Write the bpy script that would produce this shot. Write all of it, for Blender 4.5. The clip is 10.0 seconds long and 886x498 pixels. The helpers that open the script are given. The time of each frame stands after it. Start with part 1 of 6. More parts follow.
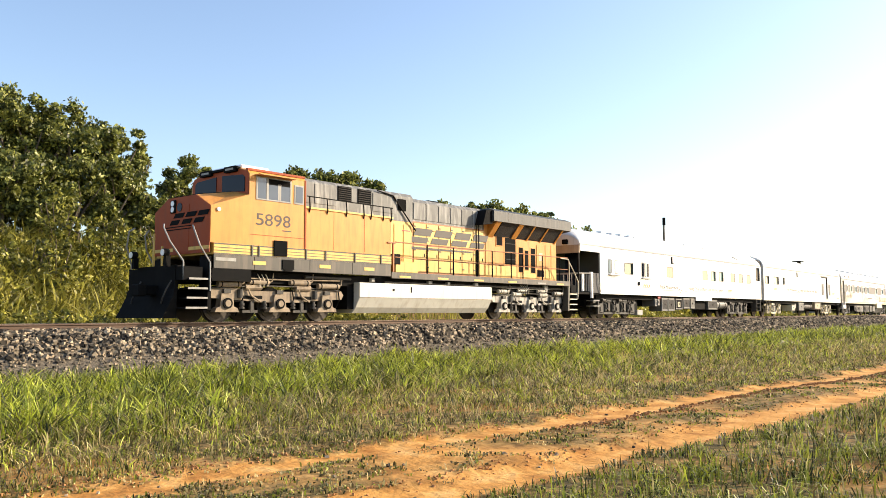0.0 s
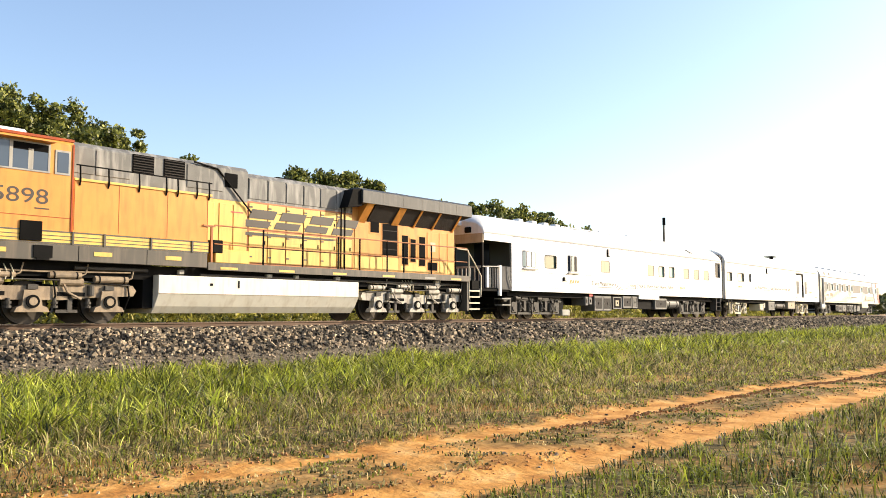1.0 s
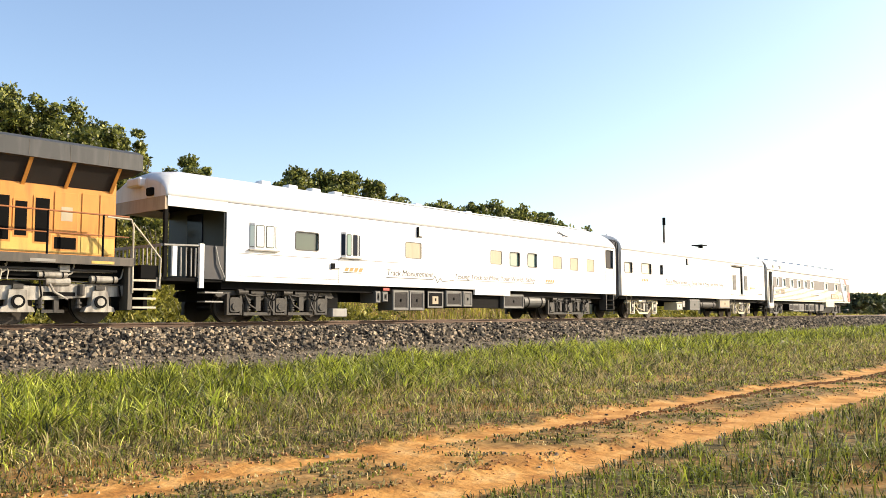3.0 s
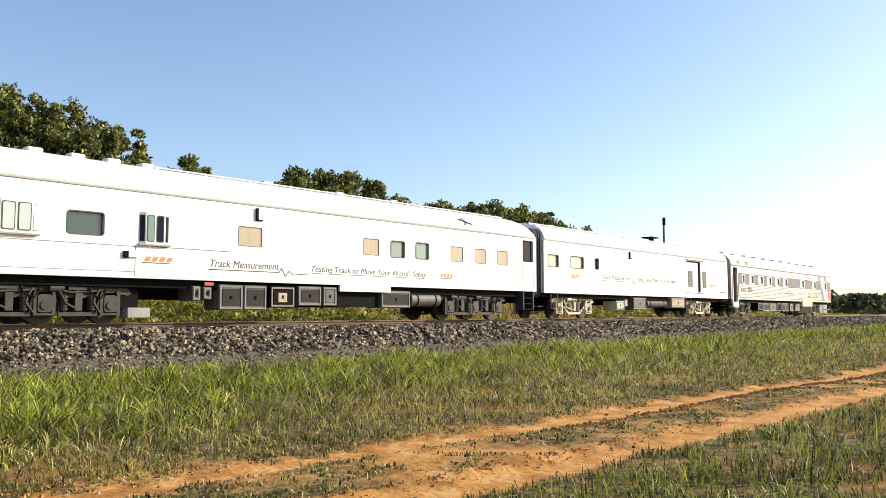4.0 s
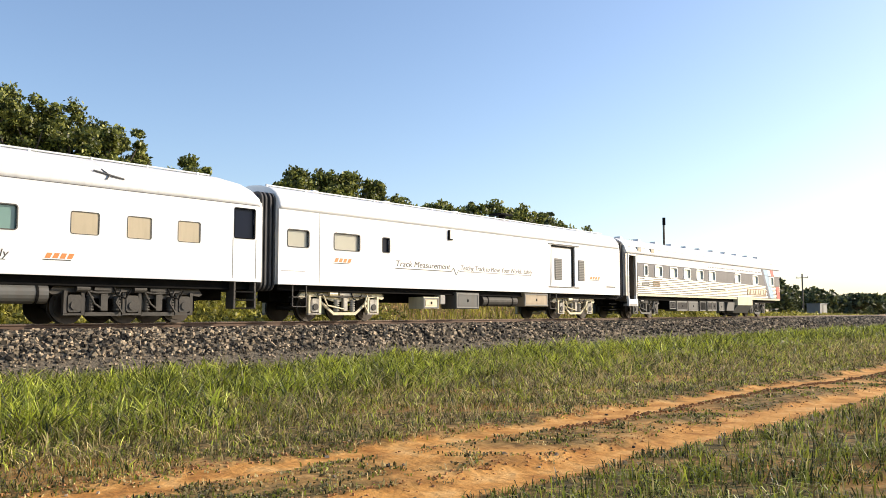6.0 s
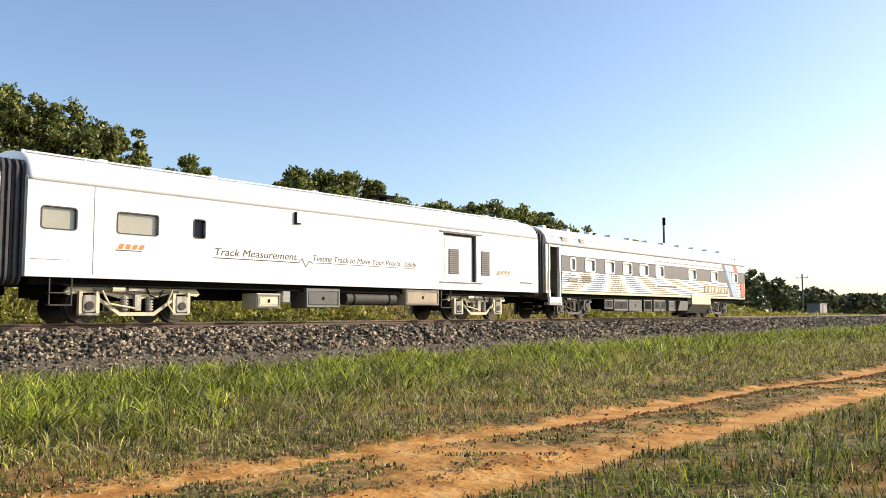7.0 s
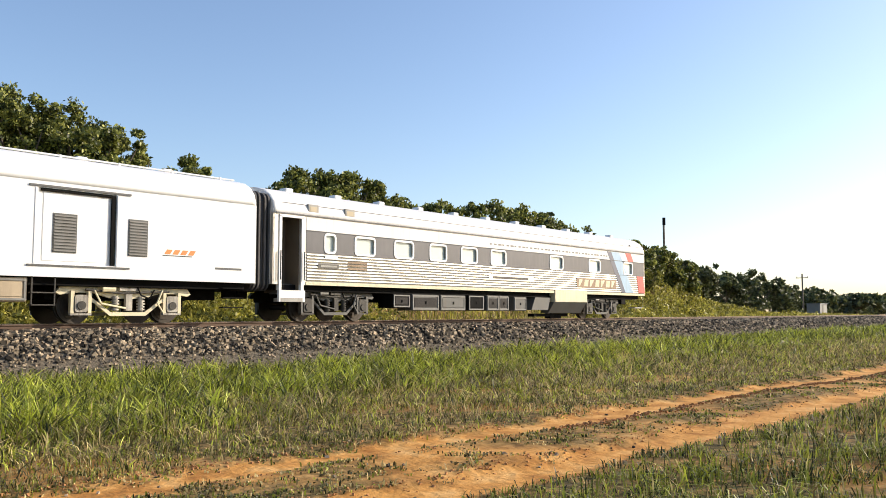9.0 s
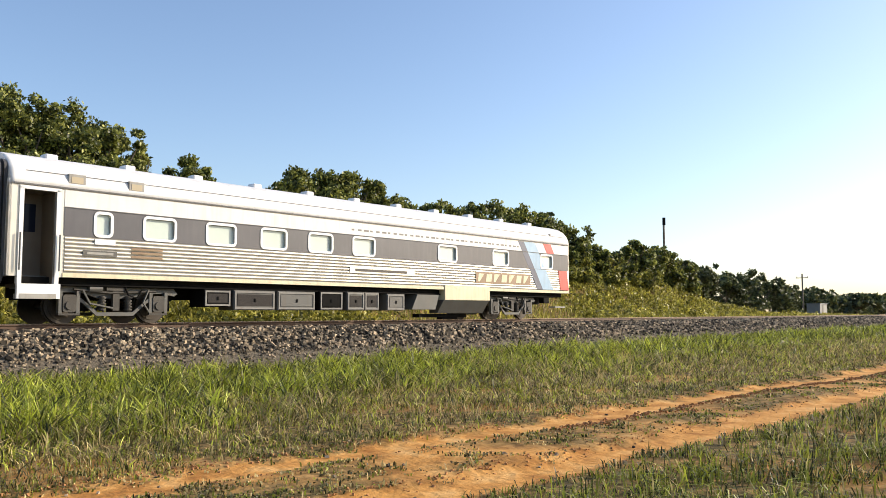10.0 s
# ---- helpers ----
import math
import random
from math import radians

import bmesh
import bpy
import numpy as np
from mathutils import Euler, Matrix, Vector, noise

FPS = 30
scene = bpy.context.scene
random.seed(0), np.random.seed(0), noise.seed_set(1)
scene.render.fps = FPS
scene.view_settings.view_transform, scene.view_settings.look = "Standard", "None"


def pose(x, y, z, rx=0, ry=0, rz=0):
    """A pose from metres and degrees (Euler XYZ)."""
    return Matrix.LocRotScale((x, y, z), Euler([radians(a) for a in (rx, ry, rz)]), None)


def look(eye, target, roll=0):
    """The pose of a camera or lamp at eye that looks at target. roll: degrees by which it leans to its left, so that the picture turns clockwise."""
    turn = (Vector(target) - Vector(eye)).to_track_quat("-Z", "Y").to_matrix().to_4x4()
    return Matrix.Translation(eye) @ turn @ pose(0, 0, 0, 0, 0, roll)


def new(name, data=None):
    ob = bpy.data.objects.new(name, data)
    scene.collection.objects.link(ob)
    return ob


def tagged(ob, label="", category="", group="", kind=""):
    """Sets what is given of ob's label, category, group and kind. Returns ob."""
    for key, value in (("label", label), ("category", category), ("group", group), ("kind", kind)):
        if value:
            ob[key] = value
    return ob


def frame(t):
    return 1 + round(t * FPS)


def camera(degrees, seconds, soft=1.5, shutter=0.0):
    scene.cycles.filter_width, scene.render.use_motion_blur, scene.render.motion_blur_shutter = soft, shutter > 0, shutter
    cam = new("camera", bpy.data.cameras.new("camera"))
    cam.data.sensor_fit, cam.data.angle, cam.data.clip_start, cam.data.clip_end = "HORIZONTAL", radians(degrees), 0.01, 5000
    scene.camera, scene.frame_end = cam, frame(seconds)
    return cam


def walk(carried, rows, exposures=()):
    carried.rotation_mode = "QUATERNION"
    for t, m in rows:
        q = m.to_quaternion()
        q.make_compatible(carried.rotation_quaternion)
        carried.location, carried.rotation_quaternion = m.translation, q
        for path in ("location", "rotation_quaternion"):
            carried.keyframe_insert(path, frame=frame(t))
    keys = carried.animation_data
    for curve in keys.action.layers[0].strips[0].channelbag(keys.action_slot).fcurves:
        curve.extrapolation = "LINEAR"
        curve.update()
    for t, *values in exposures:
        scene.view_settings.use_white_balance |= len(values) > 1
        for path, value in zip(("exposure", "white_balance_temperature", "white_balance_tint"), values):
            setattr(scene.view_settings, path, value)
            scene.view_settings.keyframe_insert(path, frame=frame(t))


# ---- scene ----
# The camera stands still on the dirt lane; the rail head is z = 0, rails run along x.
cam = camera(56.85, 10.0, soft=0.55)
EYE = (0.0, -21.663, 0.25)
VIEW = Matrix.Translation(EYE) @ Matrix.Rotation(radians(-49.644), 4, "Z") @ Matrix.Rotation(radians(94.504), 4, "X") @ Matrix.Rotation(radians(-0.097), 4, "Z")
walk(cam, [(0.0, VIEW), (10.0, VIEW)], exposures=[(0.0, 1.07, 6900, 14), (2.7, 1.04, 6900, 14), (3.9, 0.69, 6430, 14), (10.0, 0.64, 6430, 14)])

# ---- light ----
SUN_AZ, SUN_EL = radians(123), radians(23)   # from +y, clockwise seen from above
world = bpy.data.worlds.new("sky")
scene.world = world
world.use_nodes = True
wn = world.node_tree.nodes
sky = wn.new("ShaderNodeTexSky")
sky.sky_type, sky.sun_disc = "NISHITA", False
sky.sun_elevation, sky.sun_rotation = SUN_EL, SUN_AZ
sky.air_density, sky.dust_density, sky.ozone_density = 1.0, 1.1, 2.1
wn["Background"].inputs["Strength"].default_value = 0.135
world.node_tree.links.new(sky.outputs["Color"], wn["Background"].inputs["Color"])
sun_dir = Vector((math.sin(SUN_AZ) * math.cos(SUN_EL), math.cos(SUN_AZ) * math.cos(SUN_EL), math.sin(SUN_EL)))
sun = new("sun", bpy.data.lights.new("sun", "SUN"))
sun.data.energy, sun.data.angle, sun.data.color = 4.0, radians(0.5), (1.0, 0.88, 0.67)
sun.matrix_world = look(sun_dir * 50, (0, 0, 0))

# ---- train's way: distance run by the train, and the slightly curved line ----
RUN = [(0.0, 0.0), (0.5, -3.72), (1.0, -7.45), (1.5, -10.83), (2.0, -14.5), (2.5, -17.87), (3.0, -21.55), (3.5, -25.15),
       (4.0, -28.73), (4.5, -32.47), (5.0, -35.9), (5.5, -39.68), (6.0, -43.4), (6.5, -47.15), (7.0, -50.88), (7.5, -54.4),
       (8.0, -58.31), (8.5, -61.93), (9.0, -65.92), (9.5, -69.57), (10.0, -73.6)]
BEND = 0.000328


def run_at(t):
    return float(np.interp(t, [r[0] for r in RUN], [r[1] for r in RUN]))


def line_y(x):
    """Sideways place of the track's middle at x."""
    return BEND * (max(-40.0, min(x, 320.0)) - 30.0) ** 2


def rail_pose(x):
    slope = 2 * BEND * (x - 30.0)
    return pose(x, line_y(x), 0, 0, 0, math.degrees(math.atan(slope)))
# ---- materials ----
def mat(name, color, rough=0.6, metal=0.0, var=0.12, scale=6.0, grime=0.0, grime_color=(0.10, 0.07, 0.045), bump=0.0, fine=60.0, spec=0.5,
        attr="", random_tint=0.0, coat=0.0):
    """Painted or natural surface: two scales of variation, grime in streaks, fine bump."""
    m = bpy.data.materials.new(name)
    m.use_nodes = True
    nt = m.node_tree
    n, l = nt.nodes, nt.links
    b = n["Principled BSDF"]
    b.inputs["Roughness"].default_value, b.inputs["Metallic"].default_value = rough, metal
    b.inputs["Specular IOR Level"].default_value = spec
    b.inputs["Coat Weight"].default_value = coat
    tc = n.new("ShaderNodeTexCoord")
    big, small = n.new("ShaderNodeTexNoise"), n.new("ShaderNodeTexNoise")
    big.inputs["Scale"].default_value, small.inputs["Scale"].default_value = scale / 4, fine
    big.inputs["Detail"].default_value, small.inputs["Detail"].default_value = 4, 2
    for t in (big, small):
        l.new(tc.outputs["Object"], t.inputs["Vector"])
    add = n.new("ShaderNodeMath")
    add.operation = "MULTIPLY_ADD"
    add.inputs[1].default_value = 0.35
    l.new(small.outputs["Fac"], add.inputs[0])
    l.new(big.outputs["Fac"], add.inputs[2])
    ramp = n.new("ShaderNodeMapRange")
    ramp.inputs["From Min"].default_value, ramp.inputs["From Max"].default_value = 0.42, 0.95
    ramp.inputs["To Min"].default_value, ramp.inputs["To Max"].default_value = 1 - var, 1 + var
    l.new(add.outputs[0], ramp.inputs["Value"])
    mul = n.new("ShaderNodeVectorMath")
    mul.operation = "SCALE"
    mul.inputs[0].default_value = color
    l.new(ramp.outputs[0], mul.inputs["Scale"])
    out = mul.outputs[0]
    if random_tint:
        oi = n.new("ShaderNodeObjectInfo")
        r2 = n.new("ShaderNodeMapRange")
        r2.inputs["To Min"].default_value, r2.inputs["To Max"].default_value = 1 - random_tint, 1 + random_tint
        l.new(oi.outputs["Random"], r2.inputs["Value"])
        m2 = n.new("ShaderNodeVectorMath")
        m2.operation = "SCALE"
        l.new(out, m2.inputs[0])
        l.new(r2.outputs[0], m2.inputs["Scale"])
        out = m2.outputs[0]
    if grime:
        mp = n.new("ShaderNodeMapping")
        mp.inputs["Scale"].default_value = (5.0, 5.0, 0.7)
        l.new(tc.outputs["Object"], mp.inputs["Vector"])
        st = n.new("ShaderNodeTexNoise")
        st.inputs["Scale"].default_value, st.inputs["Detail"].default_value = 1.2, 6
        l.new(mp.outputs[0], st.inputs["Vector"])
        gr = n.new("ShaderNodeMapRange")
        gr.inputs["From Min"].default_value, gr.inputs["From Max"].default_value = 0.47, 0.75
        gr.inputs["To Min"].default_value, gr.inputs["To Max"].default_value = 0.0, grime
        l.new(st.outputs["Fac"], gr.inputs["Value"])
        mx = n.new("ShaderNodeMix")
        mx.data_type = "RGBA"
        mx.inputs["B"].default_value = (*grime_color, 1)
        l.new(gr.outputs[0], mx.inputs["Factor"])
        l.new(out, mx.inputs["A"])
        out = mx.outputs["Result"]
    l.new(out, b.inputs["Base Color"])
    if bump:
        bp = n.new("ShaderNodeBump")
        bp.inputs["Strength"].default_value, bp.inputs["Distance"].default_value = bump, 0.02
        l.new(small.outputs["Fac"], bp.inputs["Height"])
        l.new(bp.outputs[0], b.inputs["Normal"])
    return m


def leafy(name, a, b_, rough=0.55, trans=0.35, patch=0.45, swing=0.3):
    """Leaves and blades: tint differs from piece to piece, light shines through."""
    m = bpy.data.materials.new(name)
    m.use_nodes = True
    nt = m.node_tree
    n, l = nt.nodes, nt.links
    b = n["Principled BSDF"]
    geo = n.new("ShaderNodeNewGeometry")
    ramp = n.new("ShaderNodeValToRGB")
    ramp.color_ramp.elements[0].color, ramp.color_ramp.elements[1].color = (*a, 1), (*b_, 1)
    ramp.color_ramp.elements[0].position = 0.22
    l.new(geo.outputs["Random Per Island"], ramp.inputs["Fac"])
    tc = n.new("ShaderNodeTexCoord")
    nz = n.new("ShaderNodeTexNoise")
    nz.inputs["Scale"].default_value, nz.inputs["Detail"].default_value = patch, 3
    l.new(tc.outputs["Object"], nz.inputs["Vector"])
    mr = n.new("ShaderNodeMapRange")
    mr.inputs["From Min"].default_value, mr.inputs["From Max"].default_value = 0.3, 0.7
    mr.inputs["To Min"].default_value, mr.inputs["To Max"].default_value = 1 - swing, 1 + swing
    l.new(nz.outputs["Fac"], mr.inputs["Value"])
    sc = n.new("ShaderNodeVectorMath")
    sc.operation = "SCALE"
    l.new(ramp.outputs["Color"], sc.inputs[0])
    l.new(mr.outputs[0], sc.inputs["Scale"])
    l.new(sc.outputs[0], b.inputs["Base Color"])
    b.inputs["Roughness"].default_value = rough
    tr = n.new("ShaderNodeBsdfTranslucent")
    l.new(sc.outputs[0], tr.inputs["Color"])
    mix = n.new("ShaderNodeMixShader")
    mix.inputs["Fac"].default_value = trans
    l.new(b.outputs[0], mix.inputs[1])
    l.new(tr.outputs[0], mix.inputs[2])
    l.new(mix.outputs[0], n["Material Output"].inputs["Surface"])
    return m


M_ORANGE = mat("orange_paint", (0.65, 0.28, 0.06), 0.5, var=0.12, grime=0.5, grime_color=(0.28, 0.13, 0.04), spec=0.35)
M_YELLOW = mat("yellow_paint", (0.71, 0.45, 0.10), 0.5, var=0.12, grime=0.6, grime_color=(0.3, 0.19, 0.06))
# orange with the front's shade mixed into the colour; also the red-orange trim
M_NOSESHADE_TRIM = mat("shaded_nose_orange_and_trim", (0.34, 0.066, 0.02), 0.65, var=0.08, grime=0.3, spec=0.25)
M_HOODGREY = mat("hood_grey_paint", (0.125, 0.125, 0.118), 0.6, var=0.35, grime=0.75, grime_color=(0.40, 0.39, 0.36))
M_WING = mat("radiator_dark_grey_paint", (0.048, 0.05, 0.05), 0.6, var=0.2, grime=0.35, grime_color=(0.16, 0.155, 0.145))
M_SKIRT = mat("skirt_grey_paint", (0.075, 0.066, 0.053), 0.6, var=0.15, grime=0.4, grime_color=(0.22, 0.17, 0.12))
M_BLACK = mat("black_paint", (0.006, 0.006, 0.006), 0.8, var=0.3, grime=0.2, grime_color=(0.022, 0.018, 0.014), spec=0.1)
M_DARK = mat("dark_void", (0.005, 0.005, 0.005), 0.9, var=0.3, spec=0.1)
M_SCREEN = mat("intake_screen", (0.018, 0.014, 0.012), 0.8, var=0.3, fine=150, bump=0.4)
M_LETTER = mat("dark_lettering", (0.045, 0.037, 0.03), 0.6, var=0.2)
M_TANK = mat("tank_grey_white", (0.66, 0.64, 0.56), 0.5, var=0.08, grime=0.35, grime_color=(0.32, 0.24, 0.15))
M_TRUCKTAN = mat("dusty_truck_steel", (0.30, 0.23, 0.155), 0.75, var=0.35, scale=14, grime=0.6, grime_color=(0.07, 0.05, 0.04), bump=0.3)
M_TRUCKSILVER = mat("silver_truck_paint", (0.42, 0.39, 0.33), 0.6, var=0.35, scale=14, grime=0.95, grime_color=(0.07, 0.05, 0.04), bump=0.3)
M_TRUCKGREY = mat("grey_truck_steel", (0.05, 0.045, 0.038), 0.7, var=0.35, scale=14, grime=0.5, grime_color=(0.05, 0.04, 0.03), bump=0.3)
M_WHEEL = mat("wheel_steel", (0.05, 0.042, 0.035), 0.55, metal=0.6, var=0.3, scale=12)
M_WHITE = mat("white_car_paint", (0.80, 0.80, 0.79), 0.35, var=0.025, grime=0.10, grime_color=(0.55, 0.53, 0.48), coat=0.3)
M_ROOFWHITE = mat("white_roof_paint", (0.70, 0.70, 0.69), 0.55, var=0.07, grime=0.35, grime_color=(0.42, 0.41, 0.39))
M_SEAM = mat("seam_grey", (0.10, 0.10, 0.10), 0.6, var=0.2)
M_TAN = mat("tan_window_cover", (0.46, 0.385, 0.26), 0.6, var=0.07, grime=0.15)
M_FRAME = mat("window_rubber", (0.06, 0.058, 0.052), 0.6, var=0.2)
M_DIAPH = mat("diaphragm_grey", (0.06, 0.06, 0.064), 0.75, var=0.3, grime=0.3)
M_STEEL = mat("stainless_steel", (0.68, 0.64, 0.55), 0.42, metal=0.45, var=0.08, grime=0.2, grime_color=(0.45, 0.42, 0.36), fine=90)
M_BAND = mat("grey_window_band", (0.085, 0.083, 0.092), 0.5, var=0.14, grime=0.25, grime_color=(0.14, 0.135, 0.14))
M_CREAM = mat("cream_box_paint", (0.70, 0.62, 0.42), 0.5, var=0.07, grime=0.25)
M_BOXGREY = mat("grey_equipment_box", (0.095, 0.095, 0.088), 0.6, var=0.15, grime=0.4)
M_BOXLIGHT = mat("light_equipment_box", (0.33, 0.32, 0.29), 0.6, var=0.12, grime=0.4)
M_BOXMID = mat("mid_grey_box_frame", (0.20, 0.195, 0.18), 0.6, var=0.15, grime=0.4)
M_BOXTAN = mat("tan_equipment_box", (0.42, 0.33, 0.22), 0.6, var=0.15, grime=0.3)
M_RAIL = mat("rusty_rail_steel", (0.10, 0.06, 0.038), 0.65, metal=0.3, var=0.2, scale=3)
M_RAILTOP = mat("polished_rail_head", (0.42, 0.38, 0.35), 0.25, metal=1.0, var=0.1)
M_TIE = mat("weathered_sleeper_wood", (0.11, 0.09, 0.075), 0.9, var=0.35, scale=10, bump=0.5, random_tint=0.25)
M_RED = mat("red_stripe_paint", (0.55, 0.06, 0.05), 0.45, var=0.1, grime=0.15)
M_BLUE = mat("light_blue_stripe_paint", (0.30, 0.46, 0.62), 0.45, var=0.1, grime=0.15)
M_NAVY = mat("dark_blue_stripe_paint", (0.07, 0.085, 0.14), 0.45, var=0.1, grime=0.15)
M_LAMP = mat("lamp_lens", (0.85, 0.85, 0.82), 0.15, var=0.03)
M_POLE = mat("weathered_pole_wood", (0.16, 0.13, 0.10), 0.85, var=0.25, scale=8, bump=0.4)
M_CABINET = mat("grey_signal_hut_paint", (0.20, 0.21, 0.21), 0.5, var=0.08, grime=0.2)
M_BARK = mat("tree_bark", (0.14, 0.11, 0.08), 0.9, var=0.35, scale=10, bump=0.6)
M_LOGO = mat("logo_orange", (0.62, 0.22, 0.05), 0.5, var=0.05)
M_HANDRAIL = mat("handrail_paint", (0.55, 0.50, 0.38), 0.5, var=0.2, grime=0.4)
M_RAILORANGE = mat("handrail_rust_orange", (0.36, 0.12, 0.03), 0.55, var=0.2, grime=0.3)
M_BRASS = mat("brown_sign_panel", (0.25, 0.16, 0.09), 0.5, var=0.15)


def glass(name, tint, rough=0.06):
    m = mat(name, tint, rough, var=0.05)
    m.node_tree.nodes["Principled BSDF"].inputs["Coat Weight"].default_value = 0.4
    return m


M_GLASS = glass("cab_window_glass", (0.055, 0.075, 0.105))
M_GREENGLASS = glass("green_tinted_glass", (0.16, 0.27, 0.23))
M_PALEGLASS = glass("pale_blind_glass", (0.55, 0.62, 0.56))
M_BLIND = glass("drawn_blind_glass", (0.40, 0.38, 0.30))
M_DEEPGREEN = glass("deep_green_glass", (0.055, 0.085, 0.062))
M_DARKGLASS = mat("dark_windscreen_glass", (0.012, 0.016, 0.03), 0.08, var=0.05, spec=0.08)
# ---- mesh helpers ----
def mesh_ob(name, bm, material, smooth=False):
    me = bpy.data.meshes.new(name)
    bmesh.ops.recalc_face_normals(bm, faces=bm.faces)
    bm.to_mesh(me)
    bm.free()
    me.materials.append(material)
    if smooth:
        for p in me.polygons:
            p.use_smooth = True
    return new(name, me)


def part(name, bm, material, parent, label="", smooth=False):
    ob = mesh_ob(name, bm, material, smooth)
    ob.parent = parent
    if label:
        tagged(ob, label)
    return ob


def raw(name, verts, faces, material, smooth=False):
    me = bpy.data.meshes.new(name)
    me.from_pydata(verts, [], faces)
    me.materials.append(material)
    if smooth:
        for p in me.polygons:
            p.use_smooth = True
    return new(name, me)


def box(bm, x0, x1, y0, y1, z0, z1, bevel=0.0):
    g = bmesh.ops.create_cube(bm, size=1.0)
    for v in g["verts"]:
        v.co = Vector(((x0 + x1) / 2 + v.co.x * (x1 - x0), (y0 + y1) / 2 + v.co.y * (y1 - y0), (z0 + z1) / 2 + v.co.z * (z1 - z0)))
    if bevel:
        es = list({e for v in g["verts"] for e in v.link_edges})
        bmesh.ops.bevel(bm, geom=es, offset=bevel, segments=1, affect="EDGES")
    return bm


def boxes(*rows, bevel=0.0):
    bm = bmesh.new()
    for r in rows:
        box(bm, *r, bevel=bevel)
    return bm


def rod(bm, a, b, r, n=8):
    a, b = Vector(a), Vector(b)
    d = b - a
    m = Matrix.Translation((a + b) / 2) @ d.to_track_quat("Z", "Y").to_matrix().to_4x4()
    bmesh.ops.create_cone(bm, cap_ends=True, segments=n, radius1=r, radius2=r, depth=d.length, matrix=m)
    return bm


def pipe(bm, pts, r, n=6):
    for a, b in zip(pts, pts[1:]):
        rod(bm, a, b, r, n)
    return bm


def disc(bm, x, y0, y1, z, r, n=20):
    return rod(bm, (x, y0, z), (x, y1, z), r, n)


def prism_y(bm, pts, y0, y1):
    """Outline of (x, z) points, drawn out from y0 to y1."""
    a = [bm.verts.new((x, y0, z)) for x, z in pts]
    b = [bm.verts.new((x, y1, z)) for x, z in pts]
    bm.faces.new(a)
    bm.faces.new(b[::-1])
    for i in range(len(pts)):
        j = (i + 1) % len(pts)
        bm.faces.new((a[i], b[i], b[j], a[j]))
    return bm


def prism_x(bm, pts, x0, x1):
    """Outline of (y, z) points, drawn out from x0 to x1."""
    a = [bm.verts.new((x0, y, z)) for y, z in pts]
    b = [bm.verts.new((x1, y, z)) for y, z in pts]
    bm.faces.new(a)
    bm.faces.new(b[::-1])
    for i in range(len(pts)):
        j = (i + 1) % len(pts)
        bm.faces.new((a[i], b[i], b[j], a[j]))
    return bm


def rounded(x0, x1, z0, z1, r, n=4):
    out = []
    for cx, cz, a0 in ((x1 - r, z1 - r, 0), (x0 + r, z1 - r, 90), (x0 + r, z0 + r, 180), (x1 - r, z0 + r, 270)):
        for i in range(n + 1):
            a = radians(a0 + 90 * i / n)
            out.append((cx + r * math.cos(a), cz + r * math.sin(a)))
    return out


def ring_y(bm, outer, inner, y0, y1):
    """Frame between two outlines with the same number of points."""
    n = len(outer)
    vs = [[bm.verts.new((x, y, z)) for x, z in o] for y in (y0, y1) for o in (outer, inner)]
    oa, ia, ob_, ib = vs
    for i in range(n):
        j = (i + 1) % n
        for q in ((oa[i], oa[j], ia[j], ia[i]), (ob_[i], ib[i], ib[j], ob_[j]), (oa[i], ob_[i], ob_[j], oa[j]), (ia[i], ia[j], ib[j], ib[i])):
            bm.faces.new(q)
    return bm


def writing(name, text, size, x, y, z, width, material, parent, label="", shear=0.0):
    """Letters on a side that faces -y, spread over the given width."""
    cu = bpy.data.curves.new(name, "FONT")
    cu.body, cu.size, cu.extrude, cu.shear = text, size, 0.004, shear
    tmp = bpy.data.objects.new(name, cu)
    scene.collection.objects.link(tmp)
    bpy.context.view_layer.update()
    me = bpy.data.meshes.new_from_object(tmp.evaluated_get(bpy.context.evaluated_depsgraph_get()))
    bpy.data.objects.remove(tmp)
    xs = [v.co.x for v in me.vertices]
    k = width / (max(xs) - min(xs))
    for v in me.vertices:
        v.co = Vector((x + (v.co.x - min(xs)) * k, y - v.co.z, z + v.co.y))
    me.materials.clear()
    me.materials.append(material)
    ob = new(name, me)
    ob.parent = parent
    if label:
        tagged(ob, label)
    return ob


def thing(name, label, category, group="", kind=""):
    return tagged(new(name), label, category, group, kind)


MID = 0.0      # middle of the vehicle being built, along the train


def vpart(name, bm, material, parent, label="", smooth=False):
    """A vehicle's part, drawn in distances along the train and shifted to the vehicle's middle."""
    bmesh.ops.translate(bm, verts=bm.verts, vec=(-MID, 0, 0))
    return part(name, bm, material, parent, label, smooth)


def vwriting(name, text, size, x, y, z, width, material, parent, label="", shear=0.0):
    return writing(name, text, size, x - MID, y, z, width, material, parent, label, shear)


